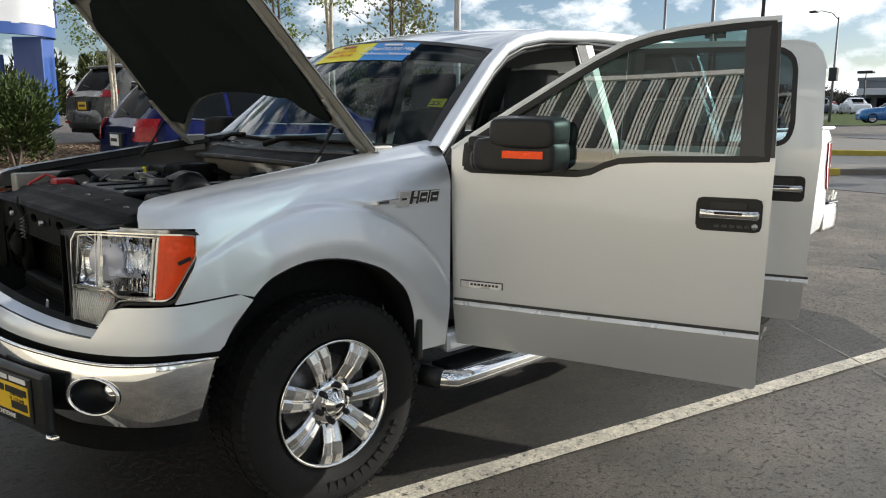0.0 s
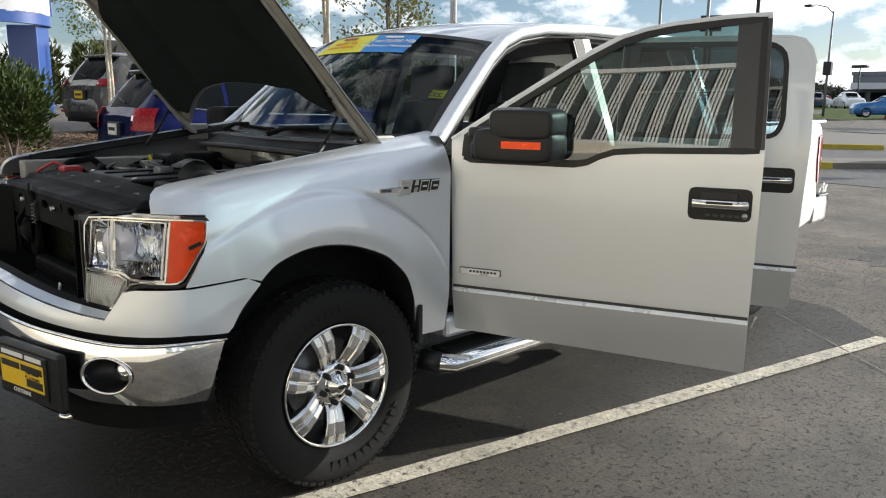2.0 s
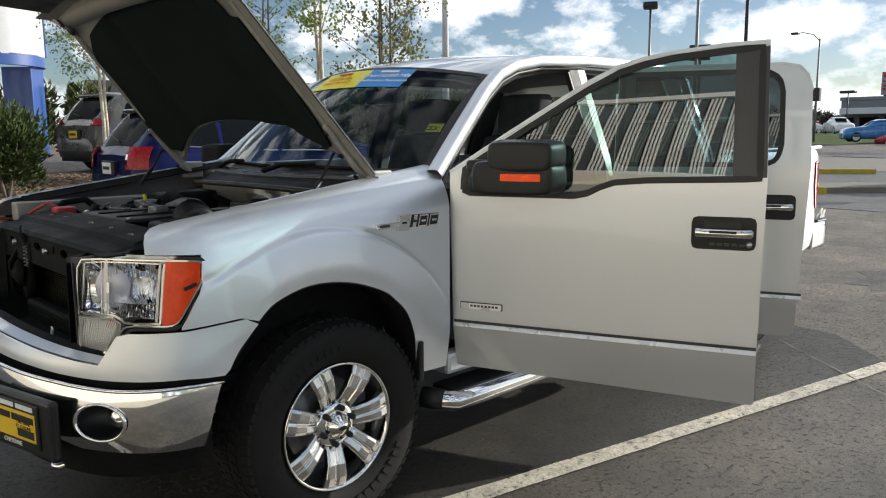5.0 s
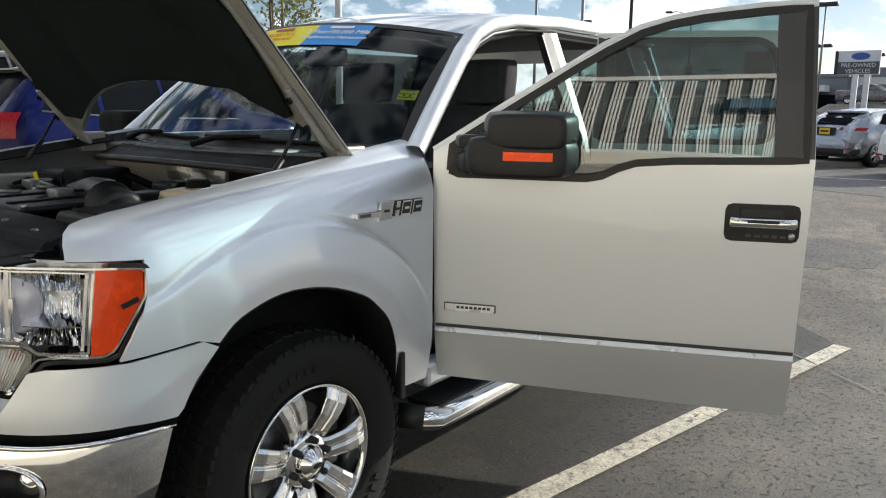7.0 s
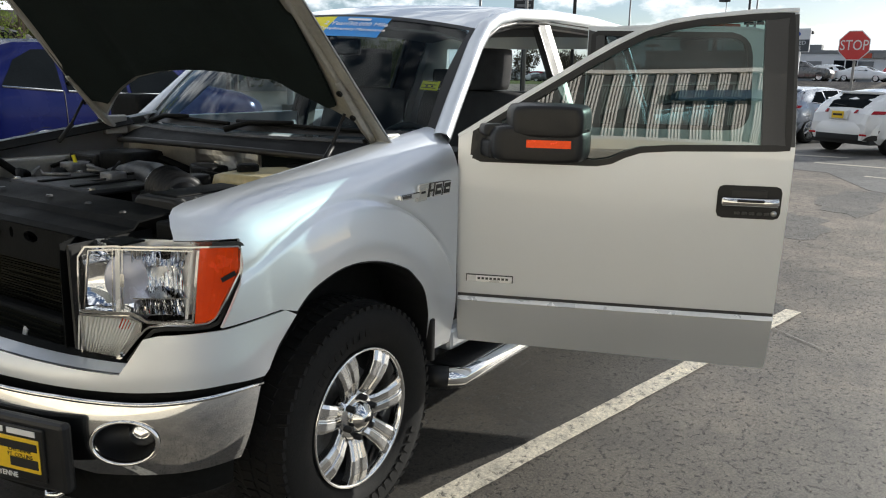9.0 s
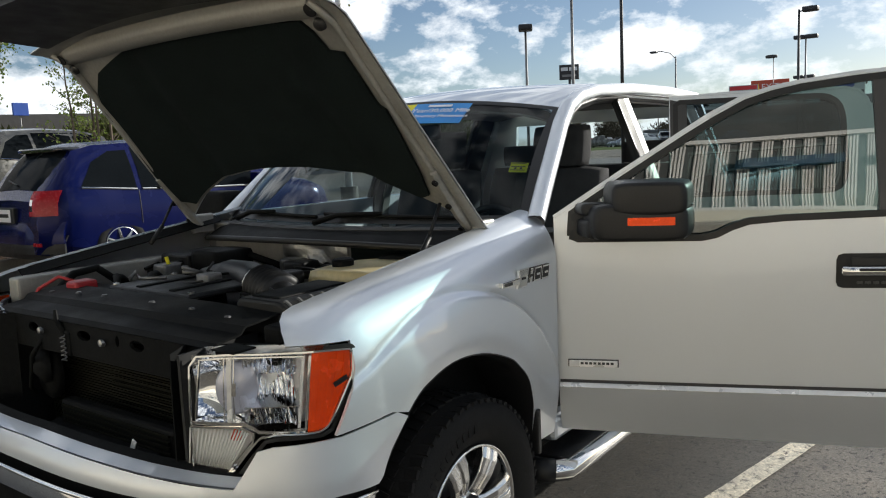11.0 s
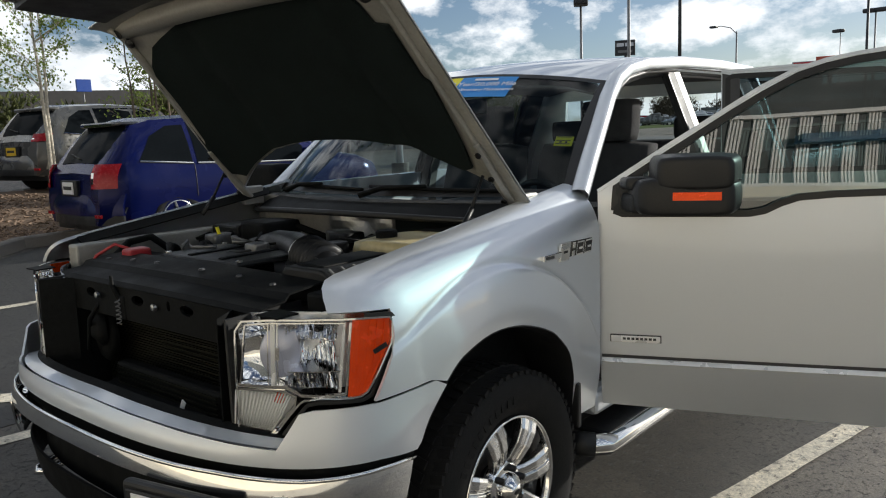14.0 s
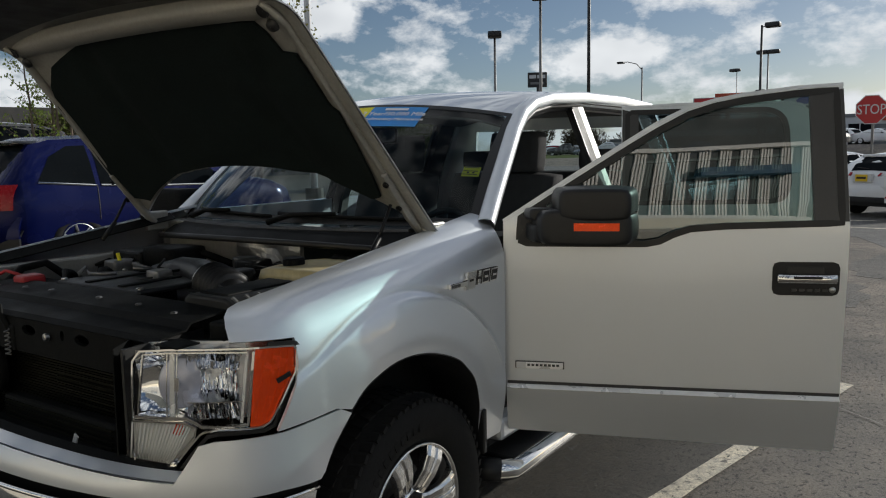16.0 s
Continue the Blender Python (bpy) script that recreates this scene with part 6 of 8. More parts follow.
def asphalt_material(name, tone, stain, bump, pale=None, pit=0.405, hard=0.33):
    m = bpy.data.materials.new(name)
    m.use_nodes = True
    n, l = m.node_tree.nodes, m.node_tree.links
    b = n["Principled BSDF"]
    b.inputs["Roughness"].default_value, b.inputs["Specular IOR Level"].default_value = 0.58, 0.5
    tc = n.new("ShaderNodeTexCoord")

    def tex(kind, scale, detail=4.0, rough=0.6):
        t = n.new(kind)
        t.inputs["Scale"].default_value = scale
        if kind == "ShaderNodeTexNoise":
            t.inputs["Detail"].default_value, t.inputs["Roughness"].default_value = detail, rough
        l.new(tc.outputs["Object"], t.inputs["Vector"])
        return t

    def ramp(src, p0, p1, c0, c1):
        r = n.new("ShaderNodeValToRGB")
        r.color_ramp.elements[0].position, r.color_ramp.elements[1].position = p0, p1
        r.color_ramp.elements[0].color, r.color_ramp.elements[1].color = (*c0, 1), (*c1, 1)
        l.new(src, r.inputs["Fac"])
        return r

    def mult(a, c):
        x = n.new("ShaderNodeMix")
        x.data_type, x.blend_type = "RGBA", "MULTIPLY"
        x.inputs["Factor"].default_value = 1.0
        l.new(a, x.inputs[6])
        l.new(c, x.inputs[7])
        return x.outputs[2]
    big = tex("ShaderNodeTexNoise", 0.7, 8, 0.68)
    mid = tex("ShaderNodeTexNoise", 4.0, 8, 0.72)
    grit = tex("ShaderNodeTexNoise", 80.0, 4, 0.75)
    dust = tex("ShaderNodeTexNoise", 1.3, 9, 0.72)
    pits = tex("ShaderNodeTexNoise", 31.0, 6, 0.72)
    chips = tex("ShaderNodeTexNoise", 11.0, 5, 0.62)
    col = ramp(big.outputs["Fac"], 0.36, 0.64, tone, stain).outputs["Color"]
    col = mult(col, ramp(mid.outputs["Fac"], 0.34, 0.66, (0.70, 0.695, 0.69), (1.28, 1.26, 1.22)).outputs["Color"])
    col = mult(col, ramp(grit.outputs["Fac"], hard, 0.67, (0.42, 0.42, 0.42), (1.65, 1.63, 1.58)).outputs["Color"])
    col = mult(col, ramp(dust.outputs["Fac"], 0.56, 0.78, (1, 1, 1), (1.45, 1.38, 1.26)).outputs["Color"])
    col = mult(col, ramp(pits.outputs["Fac"], pit, pit + 0.04, (0.16, 0.155, 0.15), (1.05, 1.05, 1.05)).outputs["Color"])
    col = mult(col, ramp(chips.outputs["Fac"], 0.285, 0.315, (0.25, 0.24, 0.23), (1, 1, 1)).outputs["Color"])
    if pale:
        # the open lot is bleached and dusty; the stalls by the hall keep their darker coat
        xyz, fac, edge = n.new("ShaderNodeSeparateXYZ"), n.new("ShaderNodeMapRange"), n.new("ShaderNodeMath")
        l.new(tc.outputs["Object"], xyz.inputs[0])
        edge.operation = "MULTIPLY_ADD"
        l.new(dust.outputs["Fac"], edge.inputs[0])
        edge.inputs[1].default_value = 5.0
        l.new(xyz.outputs["X"], edge.inputs[2])
        l.new(edge.outputs[0], fac.inputs["Value"])
        fac.inputs["From Min"].default_value, fac.inputs["From Max"].default_value = 3.8, 8.5
        tint = n.new("ShaderNodeMix")
        tint.data_type = "RGBA"
        tint.inputs[6].default_value, tint.inputs[7].default_value = (1, 1, 1, 1), (*pale, 1)
        l.new(fac.outputs["Result"], tint.inputs["Factor"])
        col = mult(col, tint.outputs[2])
        # cracks: edges of uneven cells, broken up by noise
        warp = n.new("ShaderNodeVectorMath")
        warp.operation = "MULTIPLY_ADD"
        l.new(tex("ShaderNodeTexNoise", 2.2, 6, 0.7).outputs["Color"], warp.inputs[0])
        warp.inputs[1].default_value = (0.55, 0.55, 0.0)
        l.new(tc.outputs["Object"], warp.inputs[2])
        cells = n.new("ShaderNodeTexVoronoi")
        cells.feature = "DISTANCE_TO_EDGE"
        cells.inputs["Scale"].default_value = 1.35
        l.new(warp.outputs[0], cells.inputs["Vector"])
        gap = ramp(cells.outputs["Distance"], 0.0, 0.016, (0, 0, 0), (1, 1, 1))
        keep = ramp(tex("ShaderNodeTexNoise", 1.1, 5, 0.65).outputs["Fac"], 0.50, 0.60, (1, 1, 1), (0, 0, 0))
        lit = n.new("ShaderNodeMix")
        lit.data_type, lit.blend_type = "RGBA", "LIGHTEN"
        lit.inputs["Factor"].default_value = 1.0
        l.new(gap.outputs["Color"], lit.inputs[6])
        l.new(keep.outputs["Color"], lit.inputs[7])
        tone_down = n.new("ShaderNodeMix")
        tone_down.data_type = "RGBA"
        tone_down.inputs[6].default_value = (1, 1, 1, 1)
        l.new(fac.outputs["Result"], tone_down.inputs["Factor"])
        l.new(ramp(lit.outputs[2], 0.0, 1.0, (0.22, 0.21, 0.20), (1, 1, 1)).outputs["Color"], tone_down.inputs[7])
        col = mult(col, tone_down.outputs[2])
    l.new(col, b.inputs["Base Color"])
    bn, add = n.new("ShaderNodeBump"), n.new("ShaderNodeMath")
    add.operation = "MULTIPLY_ADD"
    l.new(grit.outputs["Fac"], add.inputs[0])
    add.inputs[1].default_value = 0.6
    l.new(ramp(pits.outputs["Fac"], 0.36, 0.44, (0, 0, 0), (1, 1, 1)).outputs["Color"], add.inputs[2])
    l.new(add.outputs[0], bn.inputs["Height"])
    bn.inputs["Strength"].default_value, bn.inputs["Distance"].default_value = bump, 0.008
    l.new(bn.outputs["Normal"], b.inputs["Normal"])
    return m


M_ASPHALT = asphalt_material("asphalt", (0.050, 0.045, 0.039), (0.112, 0.100, 0.085), 1.0, (1.75, 1.66, 1.54))
M_SEALED = asphalt_material("sealed_asphalt", (0.017, 0.0165, 0.016), (0.028, 0.027, 0.025), 0.6)
M_ROAD = asphalt_material("road_asphalt", (0.085, 0.083, 0.080), (0.12, 0.118, 0.115), 0.4)
M_CONCRETE = material("concrete", (0.19, 0.175, 0.155), 0.9, 0, 0, 0.2, 2.5, 60, 0.5, 90)
M_PAINT = asphalt_material("worn_white_paint", (0.43, 0.40, 0.34), (0.53, 0.50, 0.43), 0.8, None, 0.355, 0.20)
pn, pl2 = M_PAINT.node_tree.nodes, M_PAINT.node_tree.links
wear, wtc, wramp, wmix = pn.new("ShaderNodeTexNoise"), pn.new("ShaderNodeTexCoord"), pn.new("ShaderNodeValToRGB"), pn.new("ShaderNodeMix")
wear.inputs["Scale"].default_value, wear.inputs["Detail"].default_value, wear.inputs["Roughness"].default_value = 16, 8, 0.75
wramp.color_ramp.elements[0].position, wramp.color_ramp.elements[1].position = 0.36, 0.44
wmix.data_type = "RGBA"
wmix.inputs[6].default_value = (0.10, 0.095, 0.085, 1)
pl2.new(wtc.outputs["Object"], wear.inputs["Vector"])
pl2.new(wear.outputs["Fac"], wramp.inputs["Fac"])
pl2.new(wramp.outputs["Color"], wmix.inputs["Factor"])
pl2.new(pn["Principled BSDF"].inputs["Base Color"].links[0].from_socket, wmix.inputs[7])
pl2.new(wmix.outputs[2], pn["Principled BSDF"].inputs["Base Color"])
M_YPAINT = material("yellow_kerb_paint", (0.46, 0.36, 0.05), 0.7, 0, 0, 0.2, 5, 60, 0.4, 60)
M_GRASS = material("lawn", (0.085, 0.115, 0.035), 0.9, 0, 0, 0.4, 1.2, 20, 1.0, 40, spec=0.1)
M_MULCH = material("bark_mulch", (0.16, 0.115, 0.085), 0.95, 0, 0, 0.5, 9, 40, 1.0, 30, spec=0.1)
M_CHIP = material("mulch_chip", (0.23, 0.165, 0.12), 0.9, 0, 0, 0.5, 5, 40, spec=0.1)


def far_rise(x, y):
    """The lot across the road lies on a low terrace, the verge on a slight bank."""
    up = max(0.0, min(1.0, (x - 72) / 7)) * max(0.0, min(1.0, (16 - y) / 3)) * max(0.0, min(1.0, (y + 74) / 12))
    bank = max(0.0, min(1.0, (x - 67 - (y - 14) * 0.565) / 9)) * max(0.0, min(1.0, (y - 12) / 6))
    return max(1.7 * up, 0.85 * bank)


xs = sorted({*linspace(-700, -12, 12), *linspace(-12, 24, 73), *linspace(24, 900, 16), 72.0, 74.0, 77.0, 79.0})
ys = sorted({13.0, 14.5, 16.0, *linspace(-700, -12, 12), *linspace(-12, 24, 73), *linspace(24, 900, 16)})
ground = part("ground", grid_bm(lambda x, y: (x, y, rise(x, y) + far_rise(x, y)), xs, ys), M_ASPHALT, None, smooth=True, facing=(0, 0, 1))
tagged(ground, "worn grey asphalt of a car lot", "ground", kind="structure")


def flat(name, pts, h, mat, label, category, kind="structure", step=1.5, bevel=0.0):
    """A flat slab of thickness h laid on the ground."""
    bm = sheet_bm(pts, lambda x, y: (x, y, rise(x, y) + far_rise(x, y) + h), (), step)
    ob = part(name, bm, mat, None, facing=(0, 0, 1), solid=h + 0.02, bevel=bevel)
    return tagged(ob, label, category, kind=kind)


def stripe(a, b, w, name="parking_line", ragged=0.0025, mat=None):
    a, b = Vector((*a, 0)), Vector((*b, 0))
    d = (b - a).normalized()
    nn = Vector((-d.y, d.x, 0)) * w / 2
    k = max(4, int((b - a).length / 0.12))
    rng = random.Random(int(a.x * 100 + b.y * 77))
    bm, rows = bmesh.new(), []
    for i in range(k + 1):
        p = a.lerp(b, i / k)
        row = []
        for s in (-1, 0, 1):
            q = p + nn * s * (1 + rng.uniform(-ragged, ragged) / w * 2)
            row.append(bm.verts.new((q.x, q.y, rise(q.x, q.y) + 0.008)))
        rows.append(row)
    for r0, r1 in zip(rows, rows[1:]):
        for j in range(2):
            bm.faces.new((r0[j], r1[j], r1[j + 1], r0[j + 1]))
    return tagged(part(name, bm, mat or M_PAINT, None, facing=(0, 0, 1)), "worn white painted parking line on asphalt", "parking line", "parking lines", "structure")


flat("sealed_asphalt", [(-9, 2.6), (9, 1.9), (14, 8.5), (8.0, 8.7), (2.2, 8.2), (1.5, 7.7), (-9, 7.9)], 0.003, M_SEALED, "dark freshly sealed asphalt beyond the truck", "asphalt")
# Sealed coat, coloured darker still to deepen the truck's shadow on it.
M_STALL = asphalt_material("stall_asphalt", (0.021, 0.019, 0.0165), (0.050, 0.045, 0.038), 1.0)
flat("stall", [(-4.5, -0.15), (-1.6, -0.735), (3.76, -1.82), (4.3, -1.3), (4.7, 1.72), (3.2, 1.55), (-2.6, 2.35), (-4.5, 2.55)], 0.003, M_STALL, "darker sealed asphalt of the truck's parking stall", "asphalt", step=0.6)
# Pale warm ground out of view, added to brighten the doors by bounce.
M_APRON = material("bright_concrete", (0.70, 0.63, 0.51), 0.9, 0, 0, 0.15, 1.5, 60, 0.4, 90)
flat("front_apron", [(-15, -34), (-3.2, -34), (-3.4, -3.6), (-5.4, -2.0), (-5.5, 14), (-15, 15)], 0.01, M_APRON, "unseen pale slab that throws light back onto the doors", "pavement", step=3)
stripe((-1.6, -0.735), (3.76, -1.82), 0.11)
stripe((-2.6, 2.35), (3.2, 1.55), 0.11)
stripe((-1.0, 3.35), (-0.1, 2.62), 0.16)
stripe((-2.2, 5.45), (1.6, 5.10), 0.11)

stripe((16.45, 1.80), (16.75, -0.9), 0.16)
stripe((15.15, -0.45), (14.95, -1.9), 0.13)
stripe((13.2, -1.5), (12.8, -3.0), 0.12)
M_SCUFF = material("pale_scuff", (0.25, 0.235, 0.21), 0.85, 0, 0, 0.3, 14, 70, 0.5, 120)
for a, b in (((3.88, -1.03), (2.98, -2.12)), ((3.30, -1.13), (3.62, -1.02))):
    tagged(stripe(a, b, 0.007, "scratch_line", 0.006, M_SCUFF), "thin pale scratch in the asphalt", "scratch", kind="structure")


def patch(name, cx, cy, rx, ry, seed, mat, label, h=0.004):
    rng = random.Random(seed)
    k = [rng.uniform(0.72, 1.12) for _ in range(26)]
    pts = [(cx + rx * k[i] * math.cos(2 * math.pi * i / 26), cy + ry * k[i] * math.sin(2 * math.pi * i / 26)) for i in range(26)]
    return flat(name, pts, h, mat, label, "stain", step=0.4)


M_STAIN = asphalt_material("oily_asphalt", (0.060, 0.055, 0.049), (0.125, 0.113, 0.098), 1.0)
patch("oil_stain", 7.3, -1.1, 1.1, 0.55, 3, M_STAIN, "dark oily stain on the asphalt", 0.003)
patch("oil_stain", 9.8, -1.6, 1.5, 0.4, 4, M_STAIN, "dark oily stain on the asphalt", 0.003)
# loose grit
rng = random.Random(21)
bm = bmesh.new()
for i in range(2400):
    x, y, s = rng.uniform(-1.5, 7.5), rng.uniform(-3.4, -0.9), rng.uniform(0.0012, 0.0042)
    box_bm(-s, s, -s * 0.8, s * 0.8, -s * 0.4, s * 0.6, bm, Matrix.Translation((x, y, 0.001)) @ Euler((rng.uniform(0, 6), rng.uniform(0, 6), rng.uniform(0, 6))).to_matrix().to_4x4())
tagged(part("grit", bm, M_CONCRETE, None), "loose pale grit scattered on the asphalt", "grit", kind="stuff")

# planting bed with kerb beyond the truck
BED = [(-6, 8.2), (1.5, 8.0), (2.0, 8.45), (8.0, 9.0), (14, 10.0), (14, 14.2), (2.6, 13.4), (-6, 11.6)]
flat("planting_bed", BED, 0.10, M_MULCH, "raised planting bed covered in bark mulch", "planting bed", step=0.8)
rng = random.Random(5)
bm = bmesh.new()
for i in range(2600):
    x, y = rng.uniform(-1.0, 4.2), rng.uniform(8.05, 13.0)
    if inside((x, y), BED):
        m = Matrix.Translation((x, y, rise(x, y) + 0.115)) @ Euler((rng.uniform(-0.5, 0.5), rng.uniform(-0.5, 0.5), rng.uniform(0, 6))).to_matrix().to_4x4()
        box_bm(-0.035, 0.035, -0.012, 0.012, -0.006, 0.006, bm, m)
tagged(part("mulch_chips", bm, M_CHIP, None), "scattered brown bark chips on the planting bed", "mulch", kind="stuff")


def kerb(pts, name, label, w=0.16, h=0.14, mat=None, group="kerbs"):
    bm, rows = bmesh.new(), []
    pp = []
    for a, b in zip(pts, pts[1:]):
        k = max(1, int(math.dist(a, b) / 0.6))
        pp += [(a[0] + (b[0] - a[0]) * i / k, a[1] + (b[1] - a[1]) * i / k) for i in range(k)]
    pp.append(pts[-1])
    for i, p in enumerate(pp):
        a, b = pp[max(0, i - 1)], pp[min(len(pp) - 1, i + 1)]
        d = Vector((b[0] - a[0], b[1] - a[1])).normalized()
        nn = Vector((-d.y, d.x))
        g = rise(*p)
        rows.append([bm.verts.new((p[0] + nn.x * o, p[1] + nn.y * o, g + z)) for o, z in ((-w / 2, -0.05), (-w / 2 + 0.015, h - 0.02), (-w / 2 + 0.035, h), (w / 2 - 0.02, h), (w / 2, h - 0.02), (w / 2, -0.05))])
    for a, b in zip(rows, rows[1:]):
        for j in range(5):
            bm.faces.new((a[j], b[j], b[j + 1], a[j + 1]))
    bm.faces.new(rows[0]), bm.faces.new(rows[-1][::-1])
    return tagged(part(name, bm, mat or M_CONCRETE, None), label, "kerb", group, "structure")


kerb([(-6, 8.1), (1.5, 7.9), (2.1, 8.4), (8.0, 8.9), (14, 9.9)], "kerb", "pale concrete kerb of the planting bed", 0.18, 0.15)
flat("drive_lane", [(13.9, 4.6), (13.8, 0.6), (13.35, -0.9), (11.25, -1.7), (9.2, -4.0), (8.0, -14), (30, -20), (40.9, -10), (40.9, 4.3), (28.4, 4.7), (24.4, 8.3), (18, 9)], 0.004, M_ROAD, "dark grey asphalt drive lane past the stalls", "road", step=2.5)
# islands and drive by the road
ISL = [(17.3, 3.75), (17.9, 4.45), (19.2, 4.35), (26.0, -2.6), (25.0, -3.6)]
flat("island", ISL, 0.13, M_CONCRETE, "pale concrete traffic island with a yellow nose", "island")
kerb([(18.9, 4.55), (18.0, 4.50), (17.35, 4.15), (17.1, 3.75), (17.35, 3.45)], "yellow_kerb", "yellow-painted concrete kerb nose", 0.2, 0.16, M_YPAINT)
flat("drive_apron", [(24.6, 8.6), (28.6, 4.9), (41, 4.4), (41, 20.5), (27, 18)], 0.02, M_CONCRETE, "pale concrete drive apron and sidewalk", "pavement", step=3)
kerb([(24.6, 8.6), (25.1, 7.6), (25.8, 6.5), (26.7, 5.2)], "yellow_kerb", "yellow-painted concrete kerb", 0.25, 0.17, M_YPAINT)
flat("road", [(41, -80), (59, -80), (59, 6), (64, 14), (90, 60), (72, 75), (46, 20), (41, 8)], 0.03, M_ROAD, "grey asphalt road past the car lot", "road", step=6)
stripe((50, 3.0), (53.5, 6.8), 0.18)
kerb([(59.2, -40), (59.2, 6), (64.3, 14), (92, 62)], "kerb", "pale concrete kerb along the road", 0.25, 0.16)
flat("verge", [(61.5, 12), (65, 12.5), (95, 62), (140, 80), (120, 40), (84, 22), (70, 11)], 0.10, M_GRASS, "green lawn verge beside the road", "lawn", step=6)

# ---------------------------------------------------------------- trees and shrubs
M_BIRCH = material("birch_bark", (0.52, 0.47, 0.38), 0.85, 0, 0, 0.45, 7, 30, 0.5, 40)
M_BARK = material("brown_bark", (0.14, 0.11, 0.085), 0.9, 0, 0, 0.35, 9, 50, 0.6, 60)
M_LEAF = material("young_leaf", (0.20, 0.27, 0.06), 0.6, 0, 0, 0.4, 3, 30, spec=0.3)
M_LEAF_DARK = material("autumn_leaf", (0.17, 0.17, 0.055), 0.6, 0, 0, 0.4, 3, 30, spec=0.3)
for m in (M_LEAF, M_LEAF_DARK):
    n, l = m.node_tree.nodes, m.node_tree.links
    thin, mix = n.new("ShaderNodeBsdfTranslucent"), n.new("ShaderNodeMixShader")
    l.new(n["Principled BSDF"].inputs["Base Color"].links[0].from_socket, thin.inputs["Color"])
    mix.inputs["Fac"].default_value = 0.5
    l.new(n["Principled BSDF"].outputs["BSDF"], mix.inputs[1])
    l.new(thin.outputs["BSDF"], mix.inputs[2])
    l.new(mix.outputs["Shader"], n["Material Output"].inputs["Surface"])
M_NEEDLE = material("juniper_needle", (0.055, 0.082, 0.024), 0.7, 0, 0, 0.45, 2.5, 30, spec=0.2)
M_HEDGE = material("olive_hedge_leaf", (0.075, 0.085, 0.028), 0.7, 0, 0, 0.4, 1.5, 20, spec=0.15)
M_SHRUB = material("dark_shrub_leaf", (0.075, 0.065, 0.045), 0.8, 0, 0, 0.4, 1.5, 20, spec=0.1)


def leaf(bm, p, size, rng, long=1.5):
    e = Euler((rng.uniform(0, 6.3), rng.uniform(0, 6.3), rng.uniform(0, 6.3))).to_matrix()
    a, b = e @ Vector((size * long, 0, 0)), e @ Vector((0, size, 0))
    c = e @ Vector((0, 0, size * 0.25))
    v = [bm.verts.new(q) for q in (p - a, p - b + c, p + a, p + b + c)]
    bm.faces.new((v[0], v[1], v[2])), bm.faces.new((v[0], v[2], v[3]))


def tree(x, y, height, stems, spread, leaves, seed, leaf_size=0.045, bark=None, green=None, first=0.35, label="", name="aspen_tree", base=None):
    rng = random.Random(seed)
    t = thing(name, label or "young aspen with pale slender trunks and sparse leaves", "tree", (x, y, (rise(x, y) if base is None else base) + (0.08 if y < 15 else 0)), group="trees")
    tips = []
    for s in range(stems):
        az, lean = rng.uniform(0, 6.28), rng.uniform(0.02, 0.10) * height / 4
        h = height * rng.uniform(0.85, 1.0)
        pts = [Vector((0.12 * s * math.cos(az) + lean * math.cos(az) * k * k * 1.5 + rng.uniform(-0.02, 0.02) * height / 4, 0.12 * s * math.sin(az) + lean * math.sin(az) * k * k * 1.5 + rng.uniform(-0.02, 0.02), h * k - (0.1 if k == 0 else 0))) for k in linspace(0, 1, 9)]
        r0 = 0.0075 * height + 0.008
        tr = part("trunk", rod_bm(pts, [r0 * (1 - 0.85 * k) for k in linspace(0, 1, 9)], 8), bark or M_BIRCH, t, smooth=True)
        bm = bmesh.new()
        for i in range(int(15 * height / 4)):
            k = rng.uniform(first, 0.97)
            p0 = pts[int(k * 8)].lerp(pts[min(8, int(k * 8) + 1)], k * 8 - int(k * 8))
            a, ln = rng.uniform(0, 6.28), spread * rng.uniform(0.4, 1.0) * (1.15 - 0.7 * k)
            q = [p0 + Vector((math.cos(a) * ln * j, math.sin(a) * ln * j, ln * (0.75 * j - 0.1 * j * j) + rng.uniform(-0.02, 0.02))) for j in (0, 0.35, 0.7, 1.0)]
            rod_bm(q, [r0 * 0.30 * (1 - k * 0.6), r0 * 0.22 * (1 - k * 0.6), r0 * 0.13, 0.003], 5, bm)
            for j in range(4):
                b0 = q[1].lerp(q[3], rng.random())
                e = b0 + Vector((rng.uniform(-1, 1), rng.uniform(-1, 1), rng.uniform(-0.2, 0.9))) * ln * 0.38
                rod_bm([b0, e], [0.005, 0.002], 4, bm)
                tips.append((b0, e))
        tagged(part("branchwork", bm, bark or M_BIRCH, tr, smooth=True), kind="stuff")
    bm = bmesh.new()
    for i in range(leaves):
        a, b = tips[int(rng.random() ** 1.0 * len(tips)) % len(tips)]
        leaf(bm, a.lerp(b, rng.uniform(0.2, 1.15)) + Vector((rng.gauss(0, 0.06), rng.gauss(0, 0.06), rng.gauss(0, 0.06))) * spread, leaf_size * rng.uniform(0.6, 1.2), rng, 1.1)
    part("crown", bm, green or M_LEAF, t)
    return t


